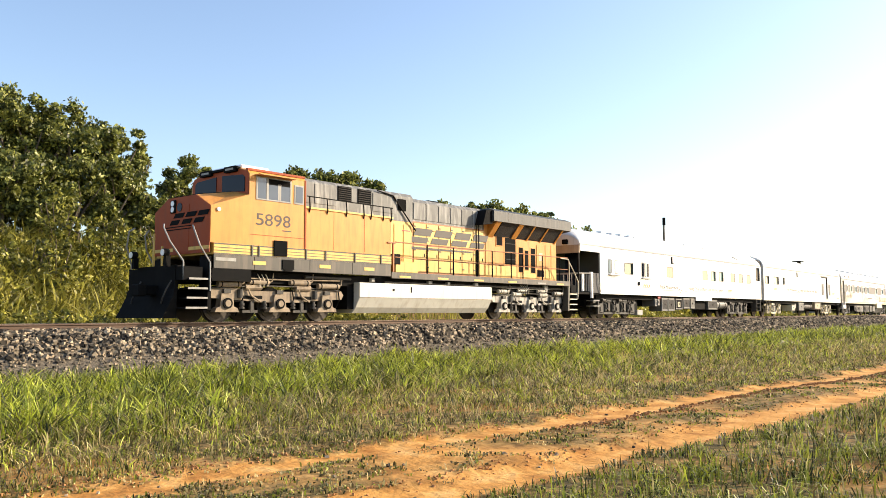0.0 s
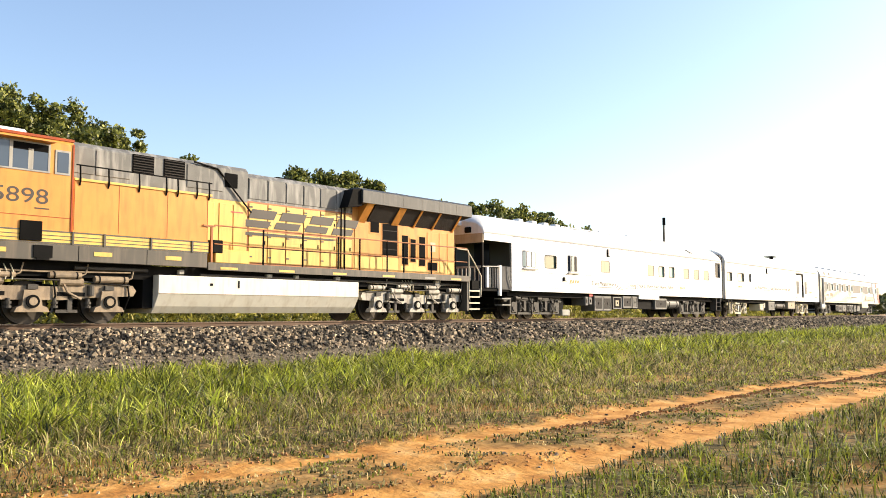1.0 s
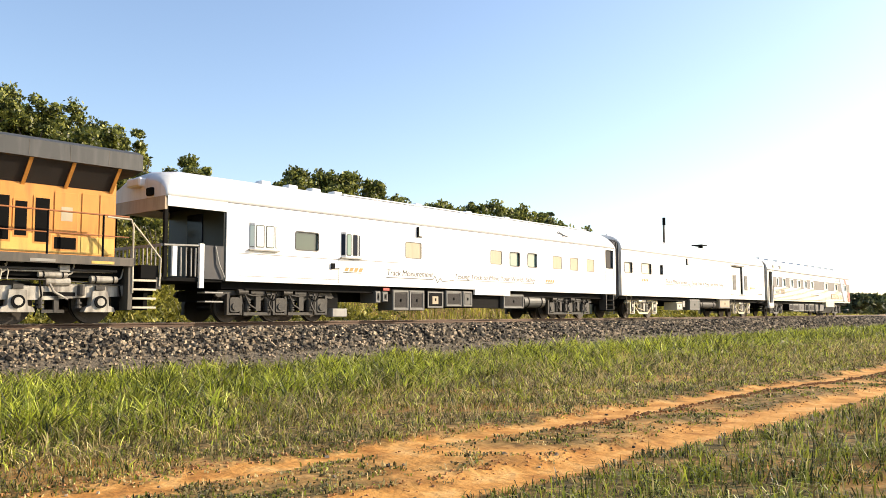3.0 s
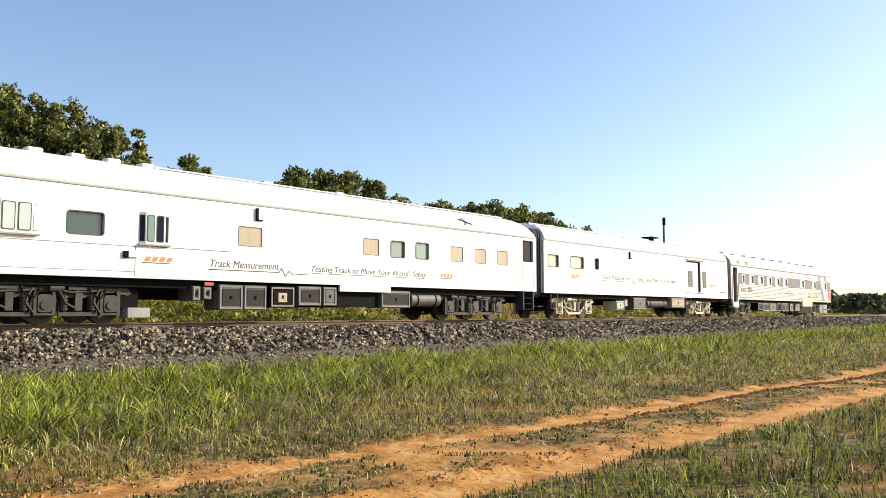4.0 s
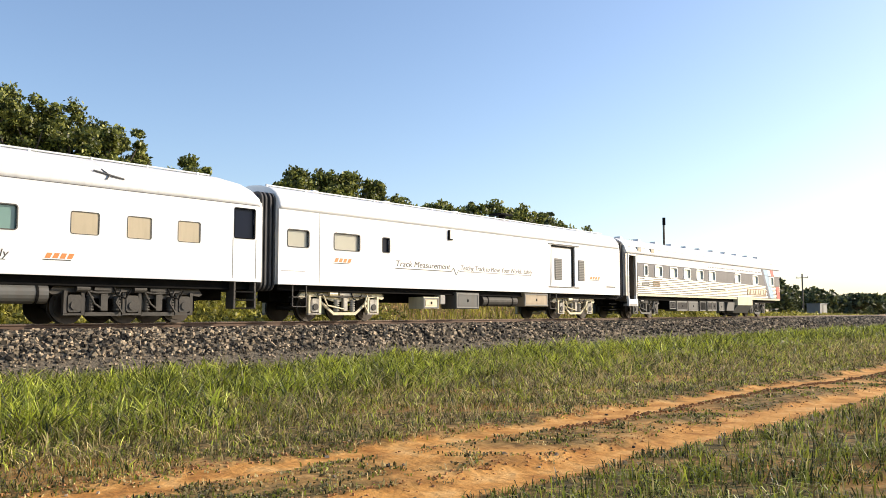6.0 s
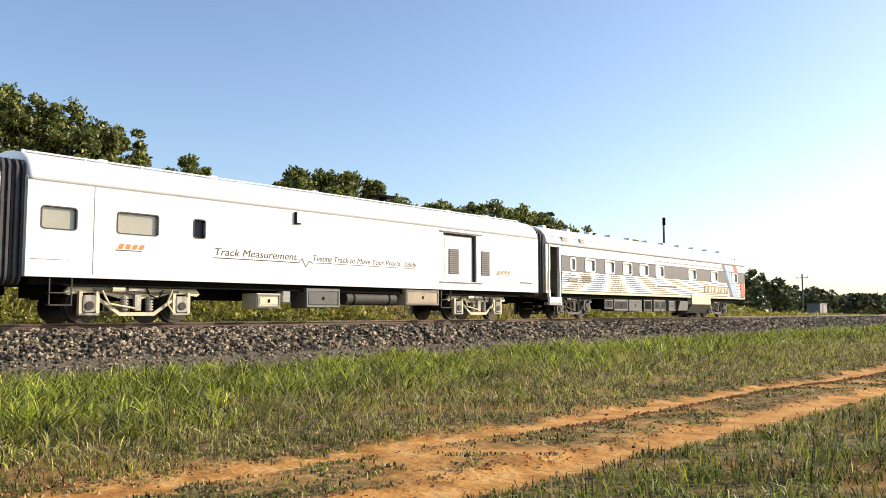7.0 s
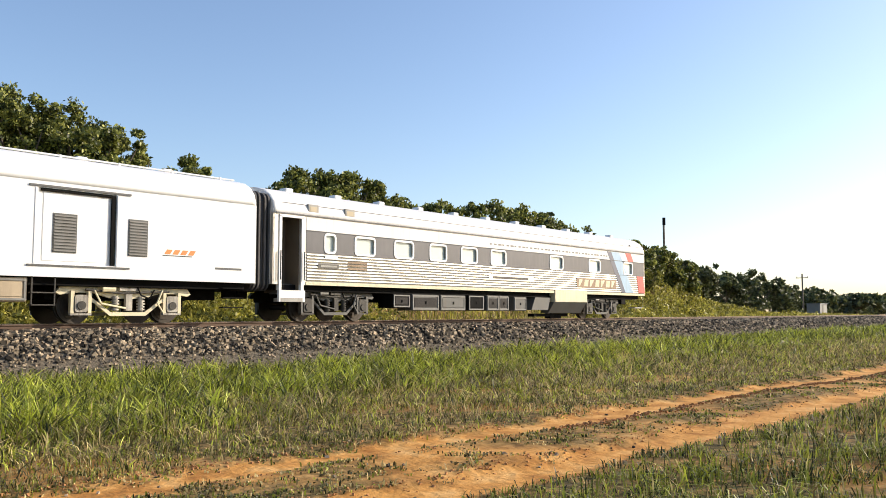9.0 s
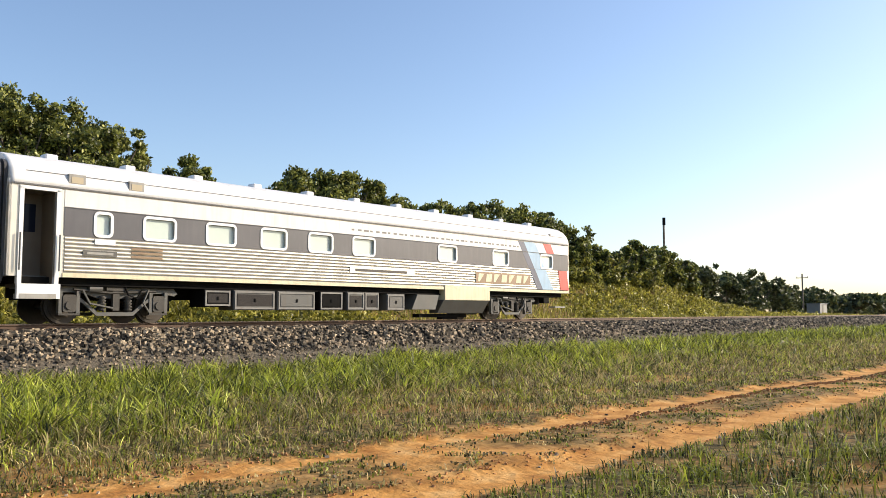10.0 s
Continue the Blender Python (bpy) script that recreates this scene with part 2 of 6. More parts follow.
def wheelset(parent, x, r):
    """Two wheels on an axle, turning about it; its place is in its vehicle's space."""
    bm = bmesh.new()
    rod(bm, (0, -0.9, 0), (0, 0.9, 0), 0.085, 10)
    for s in (-1, 1):
        rod(bm, (0, s * 0.69, 0), (0, s * 0.725, 0), r + 0.03, 28)
        rod(bm, (0, s * 0.725, 0), (0, s * 0.82, 0), r, 28)
        rod(bm, (0, s * 0.82, 0), (0, s * 0.835, 0), r * 0.8, 24)
        rod(bm, (0, s * 0.82, 0), (0, s * 0.88, 0), 0.14, 14)
        for a in range(4):
            c, q = math.cos(a * 1.5708 + 0.4), math.sin(a * 1.5708 + 0.4)
            rod(bm, (c * r * 0.5, s * 0.834, q * r * 0.5), (c * r * 0.5, s * 0.842, q * r * 0.5), 0.05, 8)
    ob = part("wheelset", bm, M_WHEEL, parent, "worn steel wheels on an axle")
    TURNING.append((ob, x - MID, r))
    return ob


TURNING = []
VEH = []
# ---- ground: one sheet to the horizon ----
def smooth(a, b, v):
    t = np.clip((v - a) / (b - a), 0, 1)
    return t * t * (3 - 2 * t)


def wave(x, y, s, seed=0.0):
    """Cheap uneven field, about -1 to 1."""
    return (np.sin(x * s + 1.3 * np.sin(y * s * 0.7 + seed)) * np.cos(y * s * 1.1 + 1.7 * np.sin(x * s * 0.6 + seed * 2)) +
            0.5 * np.sin(x * s * 2.3 + y * s * 1.9 + seed * 3))


def rut_y(x, which):
    x = np.asarray(x, float)
    far = np.clip(x, -20, 140)
    return (-14.55 - 0.082 * far + 0.0004 * far ** 2 if which == 0 else -16.55 - 0.078 * far + 0.0004 * far ** 2) + 0.08 * np.sin(x * 0.5 + which)


def rut_mask(x, y):
    """How bare the lane is: 1 in the wheel tracks, about a half between them."""
    a, b = np.abs(y - rut_y(x, 0)), np.abs(y - rut_y(x, 1))
    edge = 0.13 * wave(x, y, 2.1, 1.0) + 0.08 * wave(x, y, 6.0, 4.0)
    bare = np.maximum(1 - smooth(0.22, 0.40, a + edge), 1 - smooth(0.28, 0.48, b + edge))
    mid = (y < rut_y(x, 0)) & (y > rut_y(x, 1))
    return np.maximum(bare, np.where(mid, 0.24 + 0.42 * wave(x, y, 1.6, 2.0), 0.0))


def ground_z(x, y):
    x, y = np.asarray(x, float), np.asarray(y, float)
    ly = BEND * (np.clip(x, -40, 320) - 30.0) ** 2
    d = y - ly                                     # from the track's middle
    z = -1.25 + 0.03 * wave(x, y, 0.35) + 0.012 * wave(x, y, 1.7, 3)
    r = np.minimum(np.abs(y - rut_y(x, 0)), np.abs(y - rut_y(x, 1)))
    z = z - 0.07 * (1 - smooth(0.15, 0.5, r))
    # bed of ballast
    bed = -0.22 - 0.78 * smooth(1.75, 4.0, np.abs(d)) * np.minimum(1, 1)
    z = np.where(d < 0, np.maximum(z, bed - 0.3 * smooth(3.6, 6.0, -d)), z)
    # far side: shallow ditch, then a bank that runs out towards the level ground
    high = 4.2 * (1 - smooth(76, 106, x)) + 0.3
    far = -0.75 + 0.25 * smooth(3.0, 7.0, d) + high * smooth(7.5, 18.5, d) + 0.12 * wave(x, y, 0.5, 5) * smooth(4, 8, d) + 0.5 * smooth(19, 45, d)
    z = np.where(d >= 0, np.maximum(bed, np.where(d > 3.0, far, -9)), z)
    return np.where((np.abs(d) <= 1.75), -0.22, z)


def spaced(*runs):
    out = []
    for a, b, step in runs:
        out += list(np.arange(a, b - 1e-6, step))
    return np.array(out + [runs[-1][1]])


GX = spaced((-900, -60, 60), (-60, -6, 3), (-6, 2, 0.5), (2, 30, 0.16), (30, 70, 0.5), (70, 160, 2), (160, 400, 15), (400, 3000, 200))
GY = spaced((-900, -60, 60), (-60, -24, 3), (-24, -20, 0.5), (-20, -13, 0.12), (-13, 22, 0.35), (22, 40, 2), (40, 200, 16), (200, 3000, 200))
gx, gy = np.meshgrid(GX, GY, indexing="ij")
gz = ground_z(gx, gy)
nx, ny = gx.shape
idx = np.arange(nx * ny).reshape(nx, ny)
quads = np.stack([idx[:-1, :-1], idx[1:, :-1], idx[1:, 1:], idx[:-1, 1:]], -1).reshape(-1, 4)


def ground_material():
    m = bpy.data.materials.new("earth_with_dry_grass")
    m.use_nodes = True
    nt = m.node_tree
    n, l = nt.nodes, nt.links
    b = n["Principled BSDF"]
    b.inputs["Roughness"].default_value = 0.95
    b.inputs["Specular IOR Level"].default_value = 0.15
    tc = n.new("ShaderNodeTexCoord")

    def noise_tex(scale, detail=5):
        t = n.new("ShaderNodeTexNoise")
        t.inputs["Scale"].default_value, t.inputs["Detail"].default_value = scale, detail
        l.new(tc.outputs["Object"], t.inputs["Vector"])
        return t.outputs["Fac"]

    def ramp(fac, *stops):
        r = n.new("ShaderNodeValToRGB")
        e = r.color_ramp.elements
        e[0].position, e[0].color = stops[0][0], (*stops[0][1], 1)
        e[1].position, e[1].color = stops[-1][0], (*stops[-1][1], 1)
        for p, c in stops[1:-1]:
            e.new(p).color = (*c, 1)
        l.new(fac, r.inputs["Fac"])
        return r.outputs["Color"]

    def mix(f, a, c):
        x = n.new("ShaderNodeMix")
        x.data_type = "RGBA"
        l.new(f, x.inputs["Factor"])
        l.new(a, x.inputs["A"])
        l.new(c, x.inputs["B"])
        return x.outputs["Result"]

    dirt = ramp(noise_tex(2.2, 8), (0.3, (0.33, 0.135, 0.03)), (0.5, (0.57, 0.275, 0.070)), (0.72, (0.70, 0.41, 0.15)))
    turf = ramp(noise_tex(7.0, 8), (0.3, (0.035, 0.03, 0.010)), (0.5, (0.155, 0.108, 0.038)), (0.72, (0.44, 0.255, 0.092)))
    gravel = ramp(noise_tex(26.0, 4), (0.3, (0.045, 0.037, 0.026)), (0.55, (0.15, 0.124, 0.09)), (0.75, (0.30, 0.25, 0.185)))
    bare, stone = n.new("ShaderNodeAttribute"), n.new("ShaderNodeAttribute")
    bare.attribute_name, stone.attribute_name = "bare", "stone"
    c = mix(stone.outputs["Fac"], mix(bare.outputs["Fac"], turf, dirt), gravel)
    l.new(c, b.inputs["Base Color"])
    bp = n.new("ShaderNodeBump")
    bp.inputs["Strength"].default_value, bp.inputs["Distance"].default_value = 0.6, 0.05
    l.new(noise_tex(11.0, 8), bp.inputs["Height"])
    l.new(bp.outputs[0], b.inputs["Normal"])
    return m


ground = raw("ground", np.stack([gx, gy, gz], -1).reshape(-1, 3).tolist(), quads.tolist(), ground_material(), smooth=True)
tagged(ground, "dry grassy earth with a bare orange dirt lane", "ground", kind="structure")
flat_x, flat_y = gx.ravel(), gy.ravel()
dist = flat_y - BEND * (np.clip(flat_x, -40, 320) - 30.0) ** 2
at = ground.data.attributes.new("bare", "FLOAT", "POINT")
loose = np.clip(rut_mask(flat_x, flat_y) + 0.6 * smooth(0.1, 1.0, wave(flat_x, flat_y, 0.8, 7)) * (flat_y < -10.5), 0, 1)
at.data.foreach_set("value", (loose * (flat_y < -9)).astype(np.float32))
at = ground.data.attributes.new("stone", "FLOAT", "POINT")
at.data.foreach_set("value", (1 - smooth(4.2, 5.4, np.abs(dist + 0.8) + 0.25 * wave(flat_x, flat_y, 1.5, 9))).astype(np.float32))


# ---- railway track ----
track = thing("railway_track", "rusty steel rails on weathered sleepers in ballast", "railway track", kind="structure")
RAIL_PROFILE = [(-0.07, -0.185), (0.07, -0.185), (0.07, -0.172), (0.012, -0.15), (0.012, -0.05), (0.037, -0.035), (0.037, -0.003), (0.03, 0.0),
                (-0.03, 0.0), (-0.037, -0.003), (-0.037, -0.035), (-0.012, -0.05), (-0.012, -0.15), (-0.07, -0.172)]


def sweep(name, profile, off, xs, material, parent):
    verts, faces, k = [], [], len(profile)
    for x in xs:
        verts += [(x, line_y(x) + off + py, pz) for py, pz in profile]
    for i in range(len(xs) - 1):
        for j in range(k):
            q = (j + 1) % k
            faces.append((i * k + j, i * k + q, (i + 1) * k + q, (i + 1) * k + j))
    ob = raw(name, verts, faces, material)
    ob.parent = parent
    return ob


rail_x = list(np.arange(-45, 160, 5.0)) + list(np.arange(160, 321, 10.0))
for side in (-0.755, 0.755):
    rail = sweep("rail", RAIL_PROFILE, side, rail_x, M_RAIL, track)
    head = sweep("rail_head", [(-0.026, 0.0035), (0.026, 0.0035), (0.026, -0.002), (-0.026, -0.002)], side, rail_x, M_RAILTOP, rail)
tie_mesh = None
for i in range(260):
    x = -20 + i * 0.55
    if tie_mesh is None:
        tie = part("sleeper", boxes((-0.115, 0.115, -1.3, 1.3, -0.36, -0.188), bevel=0.012), M_TIE, track, "weathered dark wooden sleeper")
        tie_mesh = tie.data
    else:
        tie = new("sleeper", tie_mesh)
        tie.parent = track
        tagged(tie, "weathered dark wooden sleeper")
    tie.matrix_basis = pose(x, line_y(x), 0, 0, 0, (i * 37 % 7 - 3) * 0.4)
# ---- ballast stones ----
def lumps(name, px, py, pz, size, material, rng, label, category):
    n = len(px)
    base = np.array([(x, y, z) for x in (-1, 1) for y in (-1, 1) for z in (-1, 1)], float)
    v = base[None] * (0.5 + 0.35 * (rng.random((n, 8, 3)) - 0.3))
    v *= size[:, None, None] * rng.uniform(0.65, 1.1, (n, 1, 3))
    a, b = rng.uniform(0, 6.28, n), rng.uniform(-0.9, 0.9, n)
    ca, sa, cb, sb = np.cos(a), np.sin(a), np.cos(b), np.sin(b)
    x, y, z = v[..., 0], v[..., 1], v[..., 2]
    x, z = x * cb[:, None] + z * sb[:, None], -x * sb[:, None] + z * cb[:, None]
    x, y = x * ca[:, None] - y * sa[:, None], x * sa[:, None] + y * ca[:, None]
    co = np.stack([x + px[:, None], y + py[:, None], z + pz[:, None]], -1).reshape(-1, 3)
    f = np.array([(0, 1, 3, 2), (4, 6, 7, 5), (0, 4, 5, 1), (2, 3, 7, 6), (1, 5, 7, 3)])
    faces = (f[None] + 8 * np.arange(n)[:, None, None]).reshape(-1, 4)
    ob = raw(name, co.tolist(), faces.tolist(), material)
    return tagged(ob, label, category, kind="stuff")


M_STONE = leafy("ballast_stone", (0.016, 0.012, 0.008), (0.47, 0.365, 0.24), 0.9, 0.0, 2.5, 0.4)


rng = np.random.default_rng(5)
n = 36000
sx = 2 + 96 * rng.random(n) ** 1.7
sd = -4.3 + 3.5 * rng.random(n) ** 0.75
sy = sd + BEND * (sx - 30) ** 2
keep = rng.random(n) < np.where(sd < -3.3, 0.45, 1.0)
sx, sy = sx[keep], sy[keep]
lumps("ballast", sx, sy, ground_z(sx, sy) + 0.005 + 0.055 * rng.random(len(sx)) ** 2, rng.uniform(0.038, 0.090, len(sx)) * (1 + sx / 120) * np.where(sd[keep] < -3.2, 0.6, 1.0), M_STONE, rng,
      "loose grey crushed stone along the rails", "ballast")
n = 5000
sx = 8 + 90 * rng.random(n)
sd = rng.uniform(-0.6, 3.6, n)
sy = sd + BEND * (sx - 30) ** 2
lumps("ballast", sx, sy, ground_z(sx, sy) + 0.02, rng.uniform(0.05, 0.10, n), M_STONE, rng,
      "loose grey crushed stone between the rails", "ballast")


# ---- clods and pebbles along the lane ----
n = 5000
sx = 2 + 60 * rng.random(n) ** 1.9
which = rng.integers(0, 2, n)
off = rng.normal(0, 0.10, n) + rng.choice([-0.38, 0.38, 0.45], n)
sy = np.where(which == 0, rut_y(sx, 0), rut_y(sx, 1)) + off
lumps("clods", sx, sy, ground_z(sx, sy) + 0.004, rng.uniform(0.008, 0.03, n) * rng.random(n) ** 0.6, mat("red_clay_clods", (0.42, 0.20, 0.075), 0.95, var=0.35, scale=9), rng,
      "crumbled red clay along the wheel tracks", "dirt")
# crumbled edge of the upper rut, its shadow put into the clods' darker colour
n = 1300
sx = 9 + 15 * rng.random(n)
sy = rut_y(sx, 0) - 0.42 + rng.normal(0, 0.11, n) + 0.08 * wave(sx, sx, 1.3, 2)
lumps("clods", sx, sy, ground_z(sx, sy) + 0.012, rng.uniform(0.012, 0.045, n) * rng.random(n) ** 0.7, mat("rut_shade_clods", (0.30, 0.13, 0.045), 0.95, var=0.4, scale=9), rng,
      "broken clods darkened for the shadow along the wheel track's edge", "dirt")
n = 220
sx = 2 + 50 * rng.random(n) ** 1.7
sy = rng.uniform(-19, -11, n)
lumps("pebbles", sx, sy, ground_z(sx, sy) + 0.004, rng.uniform(0.012, 0.04, n), M_STONE, rng, "scattered grey pebbles beside the lane", "pebbles")


# ---- grass ----
def arched(name, px, py, pz, height, width, rng, material, label, category, lean=1.0):
    """Broad blades that rise and then bow over under their own weight."""
    n = len(px)
    a, t = rng.uniform(0, 6.28, n), rng.uniform(0, 6.28, n)
    k = lean * (0.15 + 0.85 * rng.random(n))
    dx, dy = np.cos(a), np.sin(a)
    w = np.stack([np.cos(t) * width / 2, np.sin(t) * width / 2, 0 * t], -1)
    rows = []
    for f, wide in ((0.0, 0.7), (0.4, 1.0), (0.75, 0.8), (1.0, 0.0)):
        out, up = k * height * f ** 1.9, height * (f - 0.34 * k * f ** 2.3) - (0.02 if f == 0 else 0)
        p = np.stack([px + dx * out, py + dy * out, pz + up], -1)
        rows += [p - w * wide, p + w * wide] if wide else [p]
    co = np.stack(rows, 1).reshape(-1, 3)
    o = 7 * np.arange(n)[:, None]
    me = bpy.data.meshes.new(name)
    me.from_pydata(co.tolist(), [], (o + np.array([0, 1, 3, 2])).tolist() + (o + np.array([2, 3, 5, 4])).tolist() + (o + np.array([4, 5, 6])).tolist())
    me.materials.append(material)
    return tagged(new(name, me), label, category, kind="stuff")


def blades(name, px, py, pz, height, width, rng, material, label, category, lean=0.5):
    """Thin bent blades, each with a base, a bend and a tip."""
    n = len(px)
    a = rng.uniform(0, 6.28, n)
    t = rng.uniform(0, 6.28, n)
    k = lean * rng.random(n) ** 0.8
    dx, dy = np.cos(a), np.sin(a)
    wx, wy = np.cos(t) * width / 2, np.sin(t) * width / 2
    h = height
    mid = np.stack([px + dx * k * h * 0.25, py + dy * k * h * 0.25, pz + h * (0.6 - 0.1 * k)], -1)
    tip = np.stack([px + dx * k * h, py + dy * k * h, pz + h * (1 - 0.45 * k)], -1)
    w = np.stack([wx, wy, 0 * wx], -1)
    root = np.stack([px, py, pz - 0.02], -1)
    co = np.stack([root - w * 0.8, root + w * 0.8, mid + w, mid - w, tip], 1).reshape(-1, 3)
    o = 5 * np.arange(n)[:, None]
    me = bpy.data.meshes.new(name)
    me.from_pydata(co.tolist(), [], (o + np.array([0, 1, 2, 3])).tolist() + (o + np.array([3, 2, 4])).tolist())
    me.materials.append(material)
    return tagged(new(name, me), label, category, kind="stuff")


def tufts(rng, cx, cy, per, spread):
    """Blade roots scattered round the middles of tufts."""
    k = np.repeat(np.arange(len(cx)), per)
    r, a = spread * np.sqrt(rng.random(len(k))), rng.uniform(0, 6.28, len(k))
    return k, cx[k] + r * np.cos(a), cy[k] + r * np.sin(a)


M_GRASS = leafy("green_grass_blade", (0.022, 0.036, 0.004), (0.57, 0.62, 0.06), 0.5, 0.35, 0.9, 0.5)
M_TURF = leafy("short_turf_blade", (0.015, 0.024, 0.004), (0.38, 0.41, 0.048), 0.55, 0.3, 1.1, 0.5)
M_STRAW = leafy("dry_grass_blade", (0.11, 0.08, 0.026), (0.68, 0.54, 0.23), 0.6, 0.3, 0.9, 0.4)
M_BANKGRASS = leafy("bank_weeds", (0.14, 0.135, 0.02), (0.60, 0.53, 0.10), 0.55, 0.35, 0.8, 0.35)


def strewn(rng, n, x1, y0, y1, power):
    """Places, denser near the lane's near end."""
    x = 1.0 + (x1 - 1.0) * rng.random(n) ** power
    return x, rng.uniform(y0, y1, n)


def verge_height(x, y):
    d = y - BEND * (np.clip(x, -40, 320) - 30) ** 2
    tall = smooth(-12.0, -8.0, d + 1.1 * wave(x, y, 0.35, 2) + 1.5 * (1 - smooth(4, 12, x))) * (1 - smooth(-5.8, -3.9, d + 0.5 * wave(x, y, 0.7, 4)))
    return tall


def lane_open(x, y, rng):
    """True where grass may grow in and beside the lane."""
    return rng.random(len(x)) > rut_mask(x, y) * 1.25


# lush band along the ballast, in uneven clumps
cx, cy = strewn(rng, 17000, 125, -12.5, -4.2, 1.75)
cy = cy + BEND * (cx - 30) ** 2 * smooth(30, 60, cx)
tall = verge_height(cx, cy)
patch = 0.5 + 0.5 * wave(cx, cy, 1.3, 3.0)
keep = rng.random(len(cx)) < tall * np.clip(0.30 + 0.85 * patch, 0.10, 1)
cx, cy, tall, patch = cx[keep], cy[keep], tall[keep], patch[keep]
lump = rng.uniform(0.45, 1.2, len(cx)) * (0.65 + 0.65 * np.clip(patch, 0, 1))
k, bx, by = tufts(rng, cx, cy, 10, 0.14)
hh = (0.10 + (0.40 + 0.12 * smooth(12, 26, bx)) * tall[k] * lump[k]) * rng.uniform(0.5, 1.2, len(k))
ww = rng.uniform(0.009, 0.021, len(k)) * (1 + bx / 50)
green = rng.random(len(k)) < np.clip(0.66 + 0.28 * tall[k] + 0.2 * wave(bx, by, 0.5, 8), 0.2, 0.97)
bz = ground_z(bx, by)
arched("tall_grass", bx[green], by[green], bz[green], hh[green], ww[green], rng, M_GRASS, "tall green grass on the railway verge", "grass", 1.25)
arched("dry_grass", bx[~green], by[~green], bz[~green], hh[~green] * 0.9, ww[~green] * 0.7, rng, M_STRAW, "dry straw-coloured grass on the railway verge", "grass", 1.4)

# broad-bladed weeds among the lush grass
cx, cy = strewn(rng, 4400, 110, -10.8, -4.8, 1.7)
cy = cy + BEND * (cx - 30) ** 2 * smooth(30, 60, cx)
keep = (rng.random(len(cx)) < 0.30 + 0.6 * wave(cx, cy, 0.9, 11)) & (verge_height(cx, cy) > 0.25)
cx, cy = cx[keep], cy[keep]
lump = rng.uniform(0.55, 1.25, len(cx))
k, bx, by = tufts(rng, cx, cy, 9, 0.09)
arched("broad_weeds", bx, by, ground_z(bx, by), 0.42 * lump[k] * rng.uniform(0.55, 1.1, len(k)), rng.uniform(0.018, 0.036, len(k)) * (1 + bx / 80), rng,
       leafy("broad_weed_leaf", (0.045, 0.07, 0.008), (0.56, 0.60, 0.085), 0.45, 0.4, 0.9, 0.45), "broad-bladed bright green weeds on the verge", "weeds", 1.3)

# tangled lower growth between the lush band and the lane
cx, cy = strewn(rng, 18000, 85, -15.5, -4.6, 1.9)
keep = lane_open(cx, cy, rng) & (rng.random(len(cx)) < np.clip(0.62 + 0.5 * wave(cx, cy, 1.2, 5), 0.15, 1)) & (cy > rut_y(cx, 0) + 0.35)
cx, cy = cx[keep], cy[keep]
lump = rng.uniform(0.4, 1.35, len(cx)) * (0.40 + 0.80 * smooth(0.3, 4.0, cy - rut_y(cx, 0)))
k, bx, by = tufts(rng, cx, cy, 9, 0.15)
hh = 0.27 * lump[k] * rng.uniform(0.4, 1.2, len(k))
ww = rng.uniform(0.006, 0.014, len(k)) * (1 + bx / 28)
tint = rng.random(len(cx))
green = rng.random(len(k)) < np.clip(0.02 + 0.85 * tint[k], 0.08, 0.9)
bz = ground_z(bx, by)
arched("tangled_grass", bx[green], by[green], bz[green], hh[green], ww[green], rng, M_GRASS, "tangled olive-green grass beside the dirt lane", "grass", 1.5)
arched("tangled_dry_grass", bx[~green], by[~green], bz[~green], hh[~green], ww[~green], rng, M_STRAW, "tangled dry grass beside the dirt lane", "grass", 1.7)

# low turf on the near side: sprawling mats in the lane, fuller tufts before it
cx, cy = strewn(rng, 33000, 70, -21.3, -8.5, 2.1)
between = (cy < rut_y(cx, 0) + 0.5) & (cy > rut_y(cx, 1) - 0.5)
keep = lane_open(cx, cy, rng) & (np.hypot(cx, cy + 21.66) > 2.2) & (~between | (wave(cx, cy, 2.4, 6) > -0.55))
keep &= between | (rng.random(len(cx)) < np.clip(0.75 + 0.5 * wave(cx, cy, 1.9, 12), 0.25, 1))
cx, cy = cx[keep], cy[keep]
lump = rng.uniform(0.5, 1.5, len(cx))
k, bx, by = tufts(rng, cx, cy, 8, 0.10)
near_side = by < rut_y(bx, 1) - 0.3
hh = lump[k] * (rng.uniform(0.035, 0.11, len(k)) + near_side * rng.uniform(0.04, 0.20, len(k)) * smooth(0.2, 1.6, rut_y(bx, 1) - by))
ww = rng.uniform(0.005, 0.011, len(k)) * (1 + bx / 18)
matted = (by < rut_y(bx, 0) + 0.5) & ~near_side
hh, ww = np.where(matted, hh * 0.5, hh), np.where(matted, ww * 1.7, ww)
green = rng.random(len(k)) < np.where(near_side, 0.80 + 0.15 * wave(bx, by, 0.5, 2), 0.55 + 0.2 * wave(bx, by, 0.6, 1))
bz = ground_z(bx, by)
blades("short_grass", bx[green], by[green], bz[green], hh[green], ww[green], rng, M_TURF, "short green turf beside the dirt lane", "grass", 1.8)
blades("short_dry_grass", bx[~green], by[~green], bz[~green], hh[~green], ww[~green], rng, M_STRAW, "short dry turf beside the dirt lane", "grass", 1.8)

